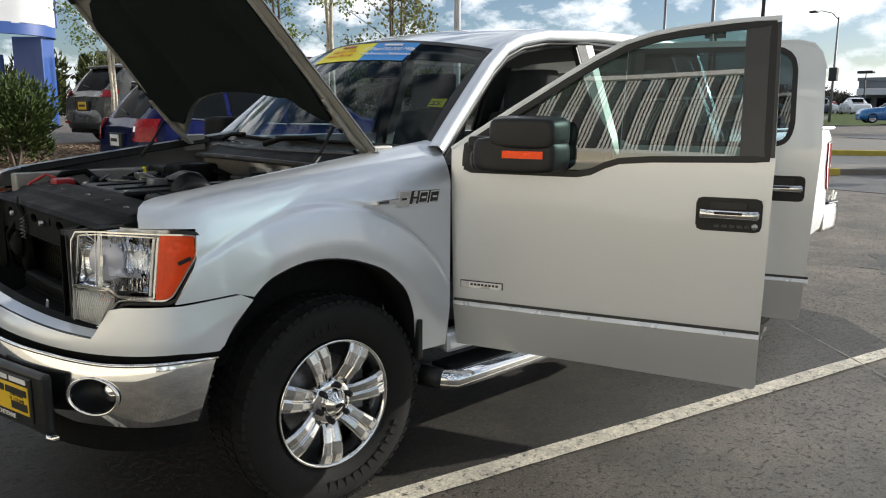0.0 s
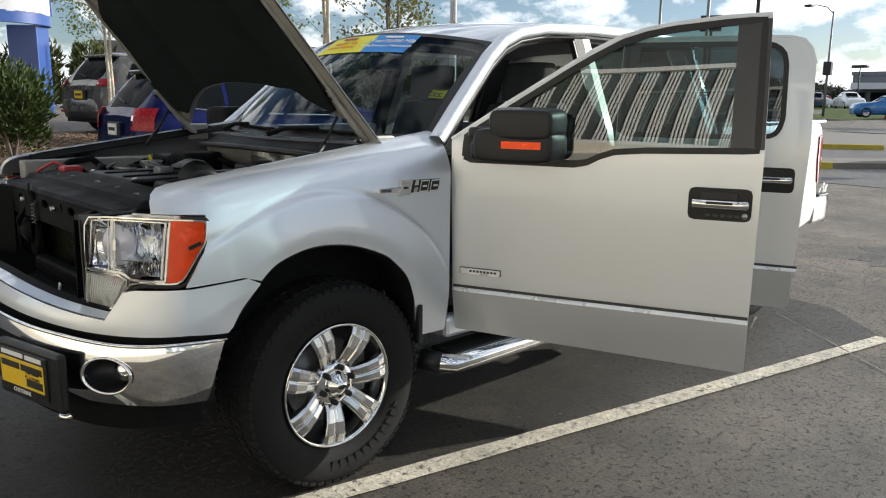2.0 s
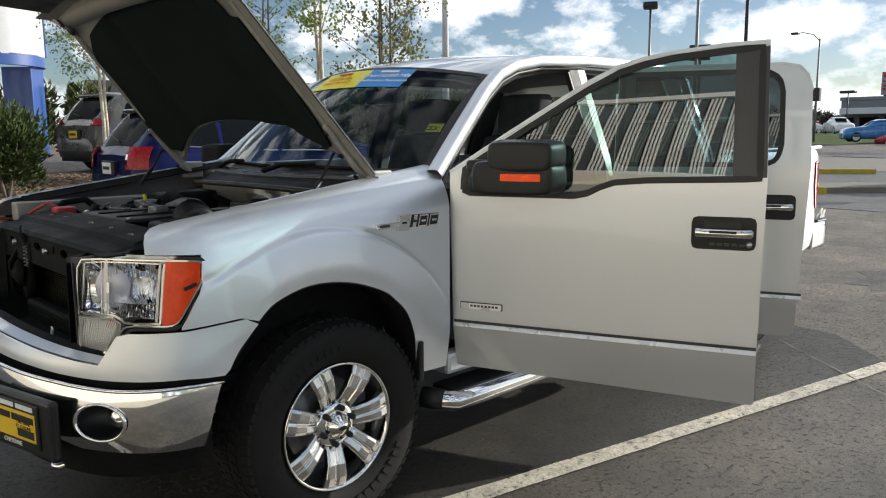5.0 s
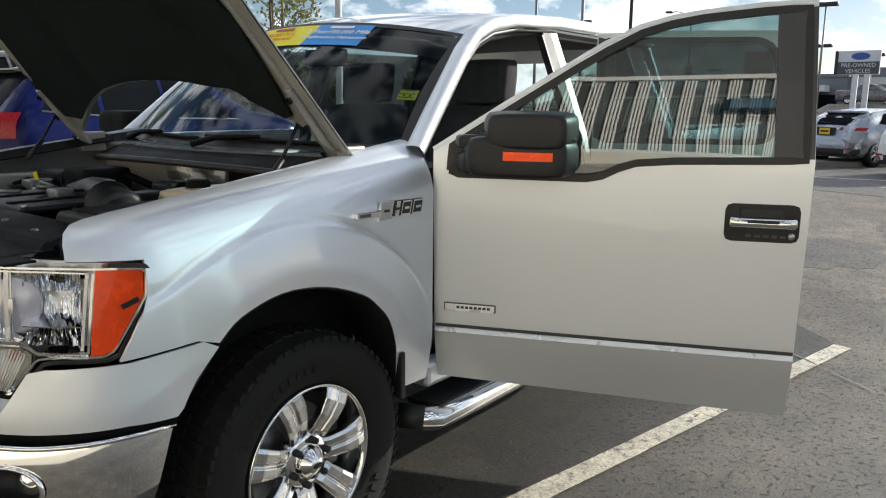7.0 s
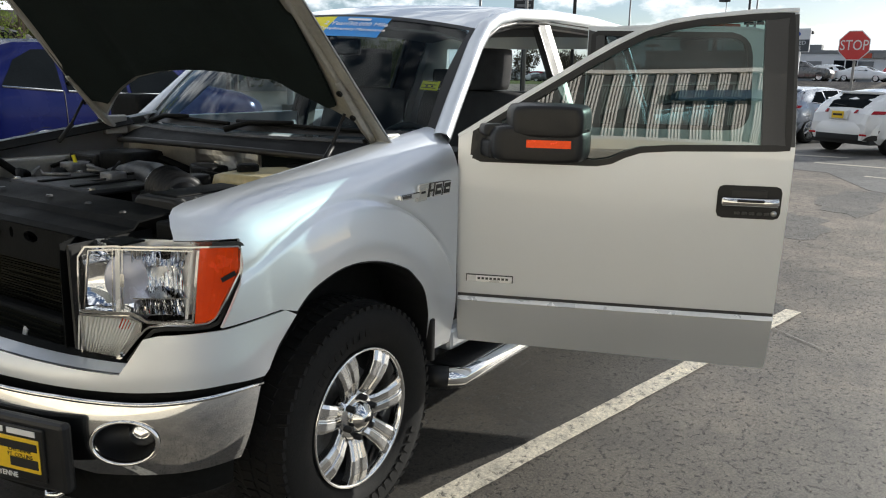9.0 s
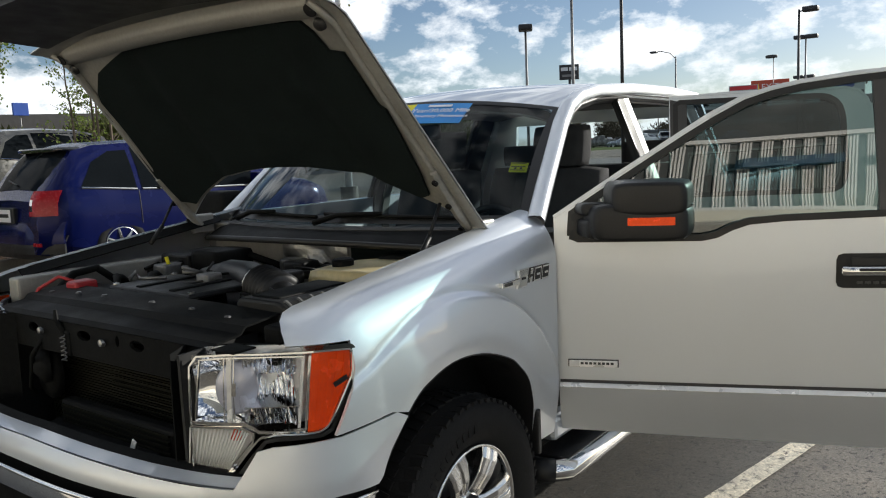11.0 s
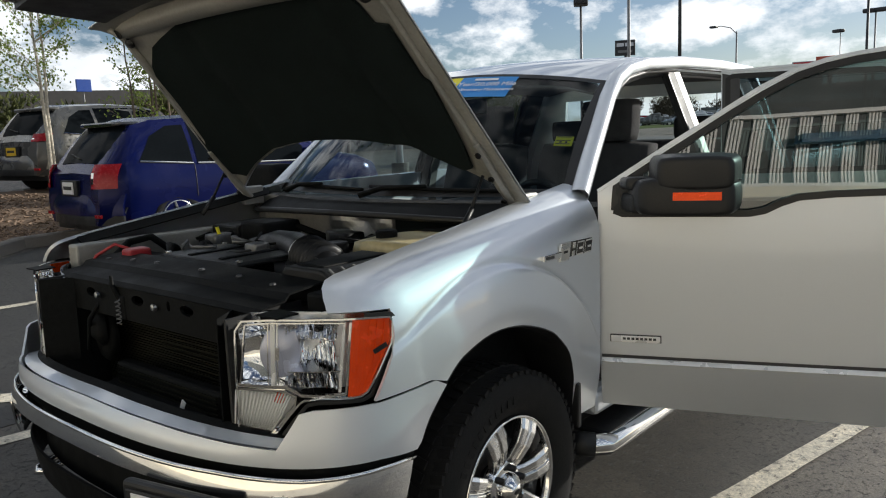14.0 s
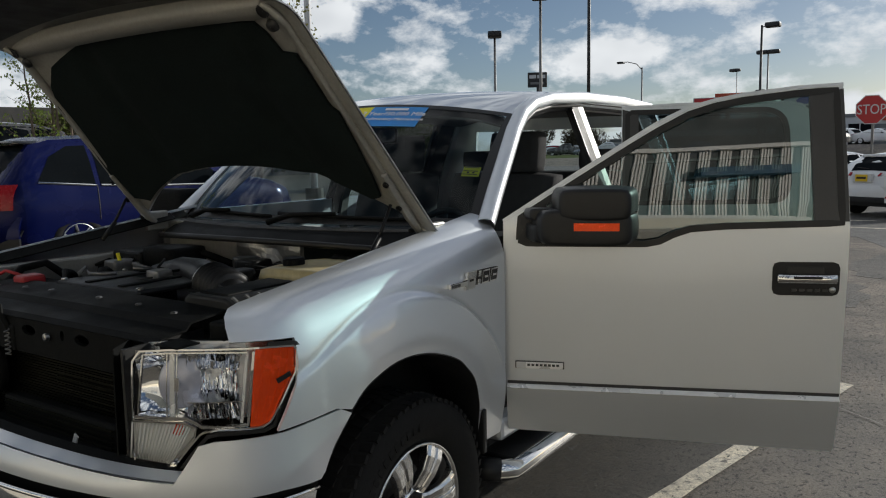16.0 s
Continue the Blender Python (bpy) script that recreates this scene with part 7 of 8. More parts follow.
def shrub(x, y, w, h, n, seed, mat=None, label="rounded green juniper bush in the planting bed", name="juniper_bush", size=0.05, base=None, group="shrubs", cone=False):
    rng = random.Random(seed)
    t = thing(name, label, "bush", (x, y, (rise(x, y) if base is None else base)), group=group)
    bm = bmesh.new()
    for i in range(7):
        a = rng.uniform(0, 6.28)
        rod_bm([(0, 0, 0.0), (0.15 * w * math.cos(a), 0.15 * w * math.sin(a), h * 0.3), (0.3 * w * math.cos(a), 0.3 * w * math.sin(a), h * rng.uniform(0.6, 0.9))], [0.03, 0.02, 0.006], 5, bm)
    part("stems", bm, M_BARK, t)
    bm = bmesh.new()
    lobes = [(rng.uniform(-0.3, 0.3) * w, rng.uniform(-0.3, 0.3) * w, rng.uniform(0.2, 0.75) * h, rng.uniform(0.22, 0.4) * w) for _ in range(14)]
    if cone:
        lobes = [(rng.uniform(-0.06, 0.06) * w, rng.uniform(-0.06, 0.06) * w, k * h, (0.46 * (1 - k) + 0.05) * w) for k in linspace(0.06, 0.97, 14)]
    for i in range(n):
        lx, ly, lz, lr = lobes[rng.randrange(14)]
        d = Vector((rng.gauss(0, 1), rng.gauss(0, 1), rng.gauss(0, 1))).normalized()
        p = Vector((lx, ly, lz)) + d * lr * rng.uniform(0.75, 1.12)
        if p.z > 0.05:
            e = (d + Vector((0, 0, 0.9)) + Vector((rng.uniform(-0.4, 0.4), rng.uniform(-0.4, 0.4), 0))).normalized() * size * rng.uniform(1.2, 2.6)
            sd = e.cross(Vector((rng.gauss(0, 1), rng.gauss(0, 1), rng.gauss(0, 1)))).normalized() * size * 0.5
            v = [bm.verts.new(q) for q in (p - sd, p + sd, p + e)]
            bm.faces.new(v)
    part("foliage", bm, mat or M_NEEDLE, t)
    return t


tree(1.25, 9.9, 3.3, 2, 0.55, 500, 11, 0.026, M_BIRCH, M_LEAF, 0.3, "two slender aspen stems beside a juniper bush")
shrub(1.98, 10.6, 1.15, 1.65, 5200, 3)
tree(4.05, 11.8, 4.9, 2, 1.35, 3600, 12, 0.023, M_BIRCH, M_LEAF, 0.36, "birch-barked aspen with two pale trunks")
shrub(4.55, 11.1, 0.7, 1.25, 2200, 4, None, "small juniper bush beside an aspen trunk")
tree(5.9, 11.4, 3.9, 4, 0.95, 2600, 13, 0.023, M_BARK, M_LEAF, 0.2, "multi-stemmed aspen with sparse green leaves")
tree(6.6, 10.2, 5.2, 2, 0.7, 600, 14, 0.032, M_BARK, M_LEAF, 0.3, "thin young tree with few leaves")
tree(7.9, 10.3, 7.0, 2, 1.3, 3000, 15, 0.034, M_BIRCH, M_LEAF, 0.40, "tall aspen with green leaf clusters")
tree(10.6, 11.4, 6.2, 3, 2.0, 4200, 16, 0.038, M_BARK, M_LEAF_DARK, 0.25, "spreading tree with thin yellow-green foliage")
for i in range(15):
    shrub(6.0 + 1.75 * i - 0.4 * (i % 2), 27.0 - 0.55 * i + (i % 3) * 0.5, 1.7, 2.15 + 0.3 * (i % 3), 1500, 30 + i, M_HEDGE, "juniper in a hedge along the lot's edge", size=0.11, base=0.9)
for i in range(9):
    shrub(112 + 3.0 * (i % 4), 37 + 2.3 * i, 4.2, 3.2 + 0.42 * i, 2600, 60 + i, M_SHRUB, "dark leafless tree mass beyond the road", "distant_tree", 0.17, 0.0, "far trees")
for i in range(7):
    shrub(27.0 + 1.35 * i, 88 - 4 * (i % 2), 2.4, 4.6 + 0.75 * ((i * 2) % 5) * 0.6, 900, 80 + i, M_NEEDLE, "dark pointed conifer beyond the dealership", "distant_conifer", 0.22, 0.5, "far conifers", True)

# ---------------------------------------------------------------- cars
M_BLUE = material("blue_car_paint", (0.0015, 0.005, 0.062), 0.25, 0.2, 0.12, 0.05, 2, 800, spec=0.2)
M_GREYCAR = material("grey_car_paint", (0.12, 0.118, 0.112), 0.28, 0.5, 0.4, 0.05, 2, 800)
M_SILVERCAR = material("silver_blue_car_paint", (0.30, 0.33, 0.38), 0.26, 0.6, 1.0, 0.05, 2, 800)
M_WHITECAR = material("white_car_paint", (0.72, 0.73, 0.74), 0.25, 0, 1.0, 0.04, 2, 200)
M_BLACKCAR = material("black_car_paint", (0.012, 0.013, 0.016), 0.18, 0, 1.0, 0.1, 2, 200)
M_REDCAR = material("red_car_paint", (0.38, 0.012, 0.02), 0.25, 0.2, 1.0, 0.06, 2, 200)
M_LBLUECAR = material("bright_blue_car_paint", (0.02, 0.17, 0.42), 0.25, 0.3, 1.0, 0.06, 2, 200)
M_CARGLASS = material("dark_car_glass", (0.008, 0.010, 0.012), 0.04, 0, 0.0, 0.2, 2, 40, rough_var=0.02, spec=0.006)


def interp(table, x):
    for (x0, v0), (x1, v1) in zip(table, table[1:]):
        if x <= x1:
            k = (x - x0) / (x1 - x0) if x1 > x0 else 0
            return v0 + (v1 - v0) * k
    return table[-1][1]


# length, width, roof line, belt line, rear glass (x0, x1), side windows, hub x of the two axles, wheel radius
SUV = dict(L=4.68, W=1.92, roof=[(0.0, 0.72), (0.03, 0.98), (0.12, 1.08), (0.32, 1.34), (0.55, 1.60), (0.80, 1.665), (1.6, 1.70), (2.5, 1.67), (3.0, 1.56), (3.55, 1.14), (4.2, 1.03), (4.55, 0.90), (4.68, 0.70)], belt=[(0, 0.92), (0.4, 1.06), (3.4, 0.98), (4.68, 0.80)], rear=(0.14, 0.56), wins=([(0.50, 1.12), (1.22, 1.06), (1.22, 1.56), (0.98, 1.55), (0.72, 1.42)], [(1.29, 1.06), (2.12, 1.02), (2.12, 1.60), (1.29, 1.59)], [(2.18, 1.02), (3.28, 1.00), (2.72, 1.55), (2.18, 1.60)]), axles=(0.95, 3.78), r=0.36, front=(3.04, 3.52))
HATCH = dict(L=4.45, W=1.79, roof=[(0.0, 0.70), (0.05, 0.92), (0.16, 1.02), (0.42, 1.22), (0.72, 1.38), (1.3, 1.45), (2.1, 1.45), (2.6, 1.36), (3.3, 1.02), (4.0, 0.92), (4.3, 0.80), (4.45, 0.6)], belt=[(0, 0.86), (0.5, 1.02), (3.2, 0.93), (4.45, 0.7)], rear=(0.18, 0.72), wins=([(0.82, 1.07), (1.40, 1.02), (1.40, 1.34), (1.15, 1.33)], [(1.46, 1.02), (2.10, 0.99), (2.10, 1.37), (1.46, 1.36)], [(2.16, 0.99), (3.02, 0.97), (2.50, 1.32), (2.16, 1.36)]), axles=(0.80, 3.50), r=0.345, lamp=(0.46, 0.30), glass=0.80, front=(2.62, 3.26))
SEDAN = dict(L=4.85, W=1.84, roof=[(0.0, 0.65), (0.06, 0.96), (0.6, 1.04), (0.85, 1.10), (1.5, 1.38), (2.1, 1.44), (2.7, 1.38), (3.45, 1.02), (4.3, 0.90), (4.75, 0.72), (4.85, 0.55)], belt=[(0, 0.90), (0.8, 1.02), (3.4, 0.94), (4.85, 0.7)], rear=(0.92, 1.48), wins=([(1.20, 1.07), (2.05, 1.03), (2.05, 1.36), (1.60, 1.34)], [(2.12, 1.03), (3.10, 0.98), (2.60, 1.32), (2.12, 1.37)]), axles=(0.98, 3.85), r=0.33, front=(2.74, 3.40))
PICKUP = dict(L=5.8, W=1.98, roof=[(0.0, 0.80), (0.04, 1.30), (1.55, 1.32), (1.70, 1.36), (1.95, 1.82), (2.4, 1.90), (3.1, 1.88), (3.45, 1.78), (4.05, 1.33), (5.3, 1.22), (5.68, 1.05), (5.8, 0.75)], belt=[(0, 1.10), (1.6, 1.28), (4.0, 1.22), (5.8, 0.9)], rear=(1.74, 1.96), wins=([(2.0, 1.36), (2.72, 1.34), (2.72, 1.76), (2.08, 1.74)], [(2.80, 1.34), (3.78, 1.30), (3.40, 1.72), (2.80, 1.76)]), axles=(1.15, 4.85), r=0.40, front=(3.47, 4.02))


def make_car(name, label, spec, paint, loc, heading, detail=True, group="parked cars", lamp_z=None, plate=True, cat="car", plate_mat=None):
    """A parked car: local x runs from tail to nose. heading in degrees from the x axis."""
    t = thing(name, label, cat, loc, heading, group)
    L, W, r = spec["L"], spec["W"], spec["r"]
    cb = 0.24

    def section(x):
        e = min(x, L - x)
        k = min(1.0, e / 0.45)
        hw = W / 2 * (0.80 + 0.20 * math.sin(k * math.pi / 2))
        zr, zb = interp(spec["roof"], x), interp(spec["belt"], x)
        zb = min(zb, zr - 0.03)
        tall = max(0.0, min(1.0, (zr - zb - 0.05) / 0.5))
        rw = hw * (0.93 - 0.20 * tall)
        low = cb + 0.10 * (1 - k)
        return [(hw * 0.86, low), (hw * 0.98, low + 0.14), (hw, 0.60), (hw * 0.995, zb * 0.45 + 0.36), (hw * 0.97, zb), (hw * 0.97 + (rw - hw * 0.97) * 0.45, zb + (zr - zb) * 0.45), (rw * 1.0, zr - 0.10 * tall - 0.02), (rw * 0.90, zr - 0.03 * tall - 0.006), (rw * 0.5, zr), (0, zr + 0.012)]
    n = 46 if detail else 22
    stations = sorted({*linspace(0, L, n), *[p[0] for p in spec["roof"]]})
    bm, rows = bmesh.new(), []
    for x in stations:
        s = section(x)
        ring = [(x, -y, z) for y, z in s] + [(x, y, z) for y, z in s[-2::-1]]
        rows.append([bm.verts.new(p) for p in ring])
    for a, b in zip(rows, rows[1:]):
        for j in range(len(a) - 1):
            bm.faces.new((a[j], b[j], b[j + 1], a[j + 1]))
    bm.faces.new(rows[0][::-1]), bm.faces.new(rows[-1])
    bm.normal_update()
    for e in bm.edges:
        if len(e.link_faces) == 2 and e.calc_face_angle() > 0.5:
            e.smooth = False
    part("body", bm, paint, t, smooth=True)
    part("underbody", box_bm(0.12, L - 0.12, -W / 2 * 0.86, W / 2 * 0.86, 0.24, 0.36), M_BLACK, t)

    def side_pt(x, z, sgn, out=0.006):
        s = section(x)
        for (y0, z0), (y1, z1) in zip(s[2:], s[3:]):
            if z0 <= z <= z1:
                return (x, sgn * (y0 + (y1 - y0) * (z - z0) / max(1e-6, z1 - z0) + out), z)
        return (x, sgn * (s[6][0] + out), min(z, s[6][1]))
    for sgn in (-1, 1):
        for o in spec["wins"]:
            w = part("side_window", sheet_bm(o, lambda x, z: side_pt(x, z, sgn), (), 0.12 if detail else 0.3), M_CARGLASS, t, smooth=True, facing=(0, sgn, 0))
        if detail:
            for o in spec["wins"]:
                part("window_chrome", rod_bm([side_pt(o[0][0] + (o[1][0] - o[0][0]) * k, o[0][1] + (o[1][1] - o[0][1]) * k - 0.008, sgn, 0.008) for k in linspace(0, 1, 5)], 0.013, 6), M_CHROME, t)
            part("door_handle", rod_bm([side_pt(1.75, 0.93, sgn, 0.02), side_pt(1.95, 0.935, sgn, 0.03)], 0.014, 6), paint, t)
            part("door_gap", rod_bm([side_pt(2.14, z, sgn, 0.001) for z in linspace(0.45, 1.0, 6)], 0.005, 5), M_SEAL, t)
            part("door_gap", rod_bm([side_pt(1.24, z, sgn, 0.001) for z in linspace(0.62, 1.05, 6)], 0.005, 5), M_SEAL, t)
            part("door_mirror", soft_box(3.0, 3.14, *sorted((sgn * W / 2 * 0.98, sgn * (W / 2 + 0.18))), 1.02, 1.18), paint, t, smooth=True)
        for ax in spec["axles"]:
            arch = [(ax + (r + 0.045) * math.cos(a), max(0.2, r + (r + 0.045) * math.sin(a))) for a in linspace(-0.25, 3.39, 16)]
            part("wheel_arch", sheet_bm(arch, lambda x, z: side_pt(x, max(z, 0.3), sgn, 0.002)[:2] + (z,), (), 0.15), M_SEAL, t, facing=(0, sgn, 0))
            wm = part("wheel", lathe_bm([(r * 0.62, -0.09), (r * 0.72, -0.115), (r * 0.92, -0.11), (r, -0.07), (r, 0.07), (r * 0.92, 0.10), (r * 0.5, 0.10)], n=28), M_RUBBER, t, smooth=True)
            wm.matrix_basis = pose(ax, sgn * (W / 2 - 0.115), r, 0, 0, 0 if sgn < 0 else 180)
            if detail:
                part("rim", lathe_bm([(r * 0.55, -0.02), (r * 0.62, -0.09), (r * 0.66, -0.112), (r * 0.62, -0.116)], n=28), M_SATIN, wm, smooth=True)
                for k in range(7):
                    a = 2 * math.pi * k / 7
                    part("spoke", rod_bm([(0.04 * math.cos(a), -0.10, 0.04 * math.sin(a)), (r * 0.62 * math.cos(a), -0.105, r * 0.62 * math.sin(a))], [0.028, 0.018], 6), M_SATIN, wm)
                part("hub", lathe_bm([(0.06, -0.08), (0.055, -0.115), (0.001, -0.118)], n=16), M_SATIN, wm)
            else:
                part("rim", lathe_bm([(0.001, -0.10), (r * 0.6, -0.10), (r * 0.66, -0.112)], n=16), M_SATIN, wm)
    x0, x1 = spec["rear"]

    def rear_pt(x, y, out=0.008):
        s = section(x)
        z = interp(spec["roof"], x) - 0.05 * (abs(y) / s[7][0]) ** 3
        return (x - out, y, z + out)
    part("rear_window", grid_bm(rear_pt, linspace(x0, x1, 6), [y * W / 2 * spec.get("glass", 0.62) for y in linspace(-1, 1, 9)]), M_CARGLASS, t, smooth=True)
    w0, w1 = spec["front"]

    def screen_pt(x, y):
        px, py, pz = rear_pt(x, y)
        return (px + 0.016, py, pz)
    part("windshield", grid_bm(screen_pt, linspace(w0, w1, 6), [y * W / 2 * 0.70 for y in linspace(-1, 1, 9)]), M_CARGLASS, t, smooth=True)
    for sgn in (-1, 1):
        part("headlamp", box_bm(L - 0.30, L - 0.06, *sorted((sgn * W * 0.30, sgn * W * 0.41)), 0.66, 0.78), M_CARGLASS, t, bevel=0.03)
    zl = lamp_z or (0.86, 1.06)

    def tail_x(z):
        for (xa, za), (xb, zb) in zip(spec["roof"], spec["roof"][1:]):
            if za <= z <= zb:
                return xa + (xb - xa) * (z - za) / (zb - za)
        return 0.0

    l_in, l_wrap = spec.get("lamp", (0.66, 0.20))

    def lamp_pt(u, z, sgn, out):
        """A patch wrapped round the rear corner: u 0 on the tail, 1 on the flank."""
        if "lamp" in spec:
            xt = tail_x(z)
            if u < 0.65:
                return (xt - out, sgn * (W / 2 * l_in + (side_pt(xt, z, 1, 0)[1] - W / 2 * l_in) * u / 0.65), z + out * 0.5)
            return side_pt(xt + l_wrap * (u - 0.65) / 0.35, z, sgn, out)
        return (0.65 * tail_x(z) - out + l_wrap * u ** 2.3, sgn * W / 2 * (l_in + (0.97 - l_in) * u - 0.05 * max(0.0, z - 0.95)), z)
    for sgn in (-1, 1):
        part("tail_lamp", grid_bm(lambda u, z: lamp_pt(u, z, sgn, 0.016 if "lamp" in spec else 0.03), linspace(0, 1, 21), linspace(zl[0], zl[1], 5)), M_RED, t, smooth=True, solid=0.012, facing=(-0.7, 0.7 * sgn, 0))
        if detail and "lamp" not in spec:
            part("lamp_window", grid_bm(lambda u, z: lamp_pt(u, z, sgn, 0.034), [0.05, 0.22], linspace(zl[0] + 0.06, zl[1] - 0.10, 3)), M_REFLECT, t, solid=0.004)
    if detail:
        part("rear_bumper", grid_bm(lambda y, z: (-0.05 + 0.30 * abs(y / (W / 2)) ** 4 + 0.06 * (z > 0.52), y, z), [y * W / 2 * 0.97 for y in linspace(-1, 1, 13)], [0.34, 0.40, 0.48, 0.56]), M_BLACK, t, smooth=True, solid=0.05)
        part("bumper_top", grid_bm(lambda y, z: (-0.06 + 0.30 * abs(y / (W / 2)) ** 4 + 0.4 * max(0, z - 0.60), y, z), [y * W / 2 * 0.98 for y in linspace(-1, 1, 13)], [0.46, 0.58, 0.66, 0.72]), paint, t, smooth=True, solid=0.04)
        part("roof_spoiler", soft_box(x1 - 0.13, x1 + 0.20, -W * 0.31, W * 0.31, interp(spec["roof"], x1) - 0.045, interp(spec["roof"], x1) + 0.022), M_BLACKCAR if paint is M_BLUE else paint, t, smooth=True)
        part("rear_wiper", rod_bm([rear_pt(x0 + 0.03, 0.0, 0.02), rear_pt(x0 + 0.08, 0.35, 0.02)], 0.010, 6), M_BLACK, t)
        for sgn in (-1, 1):
            part("reflector", box_bm(-0.015, 0.01, *sorted((sgn * W * 0.33, sgn * W * 0.42)), 0.44, 0.48), M_RED, t)
    if plate:
        pz = 0.88 if "lamp" in spec else 0.80
        px = -0.03 if detail else -0.02
        pp = part("plate_recess", box_bm(px - 0.005, 0.08, -0.24, 0.24, pz - 0.10, pz + 0.10), M_BLACK if paint is not M_WHITECAR else paint, t, bevel=0.01)
        part("number_plate", box_bm(px - 0.02, px - 0.006, -0.155, 0.155, pz - 0.078, pz + 0.078), plate_mat or M_PLATEYEL, pp, "rear number plate", bevel=0.004)
        part("plate_bar", box_bm(px - 0.023, px - 0.019, -0.12, 0.12, pz - 0.02, pz + 0.025), M_INK, pp)
    return t


make_car("sport_utility_car", "dark blue sport utility car parked at the planting bed", SUV, M_BLUE, (2.54, 7.72, 0.24), -2, lamp_z=(0.80, 1.10), plate_mat=M_WHITE)
make_car("sport_utility_car", "grey sport utility car with yellow dealer plate", SUV, M_GREYCAR, (4.10, 13.5, 0.70), 9, lamp_z=(0.98, 1.12))
make_car("sedan", "black sedan parked before the dealership", SEDAN, M_BLACKCAR, (-1.4, 15.2, 0.52), 4, plate=False)
make_car("hatchback", "silver-blue hatchback with yellow dealer plate", HATCH, M_SILVERCAR, (20.25, 1.60, 0.0), -28, lamp_z=(0.915, 0.985))
make_car("hatchback", "white hatchback with yellow dealer plate", HATCH, M_WHITECAR, (17.8, -0.50, 0.0), -34, lamp_z=(0.915, 0.985))
make_car("coupe", "red coupe in the lot across the road", SEDAN, M_REDCAR, (66.5, 11.3, 0.05), 97, False, plate=False)
make_car("coupe", "dark red coupe in the lot across the road", SEDAN, M_REDCAR, (69.6, 13.1, 0.0), 100, False, plate=False)
make_car("pickup", "bright blue pickup in the lot across the road", PICKUP, M_LBLUECAR, (72.8, 16.0, 0.35), 122, False, plate=False, cat="truck")
make_car("pickup", "white pickup in the lot across the road", PICKUP, M_WHITECAR, (92.0, 29.6, 0.85), 214, False, plate=False, cat="truck")
make_car("pickup", "dark pickup in the lot across the road", PICKUP, M_BLACKCAR, (96.5, 34.5, 0.85), 206, False, plate=False, cat="truck")
far_paint = (M_WHITECAR, M_GREYCAR, M_BLACKCAR, M_SILVERCAR, M_WHITECAR, M_REDCAR)
far_cars = {}
rng = random.Random(9)
for i in range(24):
    kind = (SEDAN, SUV, PICKUP, SUV)[i % 4]
    paint = far_paint[(i * 5 + i // 4) % 6]
    a = i / 23
    loc = (104 + 22 * a + 3.0 * (i % 2), 34.0 + 48 * a, 0.85) if i < 14 else (82 + 7 * (i % 2), 12.8 - 3.1 * (i - 14), 1.7)
    key = (i % 4, paint.name)
    m = pose(*loc, 0, 0, 95 + 6 * (i % 5) if i < 14 else 236 + 14 * (i % 3))
    if key in far_cars:
        copy_thing(far_cars[key], m)
    else:
        tone = paint.name.split("_")[0]
        far_cars[key] = make_car("parked_" + ("sedan", "suv", "pickup", "suv")[i % 4], tone + " car in a row of parked vehicles across the road", kind, paint, loc, 0, False, "far parked cars", plate=False)
        far_cars[key].matrix_world = m

# ---------------------------------------------------------------- poles and signs
M_STEEL = material("grey_pole_steel", (0.20, 0.20, 0.20), 0.5, 0.5, 0, 0.15, 4, 60)
M_DARKPOLE = material("dark_pole_steel", (0.03, 0.03, 0.032), 0.5, 0.3, 0, 0.15, 4, 60)
M_SIGNRED = material("red_sign", (0.48, 0.015, 0.02), 0.4, 0, 0.2, 0.06, 4, 60)
M_SIGNDARK = material("dark_sign_panel", (0.06, 0.068, 0.075), 0.5, 0, 0, 0.1, 4, 60)
M_SIGNWHITE = material("white_sign_panel", (0.62, 0.63, 0.65), 0.5, 0, 0, 0.06, 4, 60)
M_SIGNBLUE = material("blue_sign", (0.01, 0.06, 0.32), 0.4, 0, 0.2, 0.06, 4, 60)
M_ORANGE = material("red_orange_billboard", (0.42, 0.055, 0.02), 0.5, 0, 0, 0.08, 3, 60)


def lot_lamp(x, y, h, heads, r=0.09, mat=None, aim=0.0, label="parking lot lamp with box head on a steel pole", base=0.0):
    t = thing("lot_lamp", label, "lamp post", (x, y, base), aim, "lot lamps")
    part("pole", rod_bm([(0, 0, -0.1), (0, 0, h * 0.5), (0, 0, h)], [r, r * 0.85, r * 0.7], 12), mat or M_STEEL, t, smooth=True)
    part("footing", rod_bm([(0, 0, -0.1), (0, 0, 0.6)], r * 2.4, 16), M_CONCRETE, t)
    for hx, hz in heads:
        hd = part("lamp_head", soft_box(hx - 0.52, hx + 0.52, -0.42, 0.42, hz - 0.17, hz + 0.17), M_DARKPOLE, t, smooth=True)
        part("lamp_lens", box_bm(hx - 0.3, hx + 0.3, -0.2, 0.2, hz - 0.14, hz - 0.125), M_SIGNWHITE, hd)
        part("bracket", rod_bm([(0, 0, hz - 0.1), (hx * 0.6, 0, hz - 0.04)], 0.04, 8), M_DARKPOLE, t)
    return t


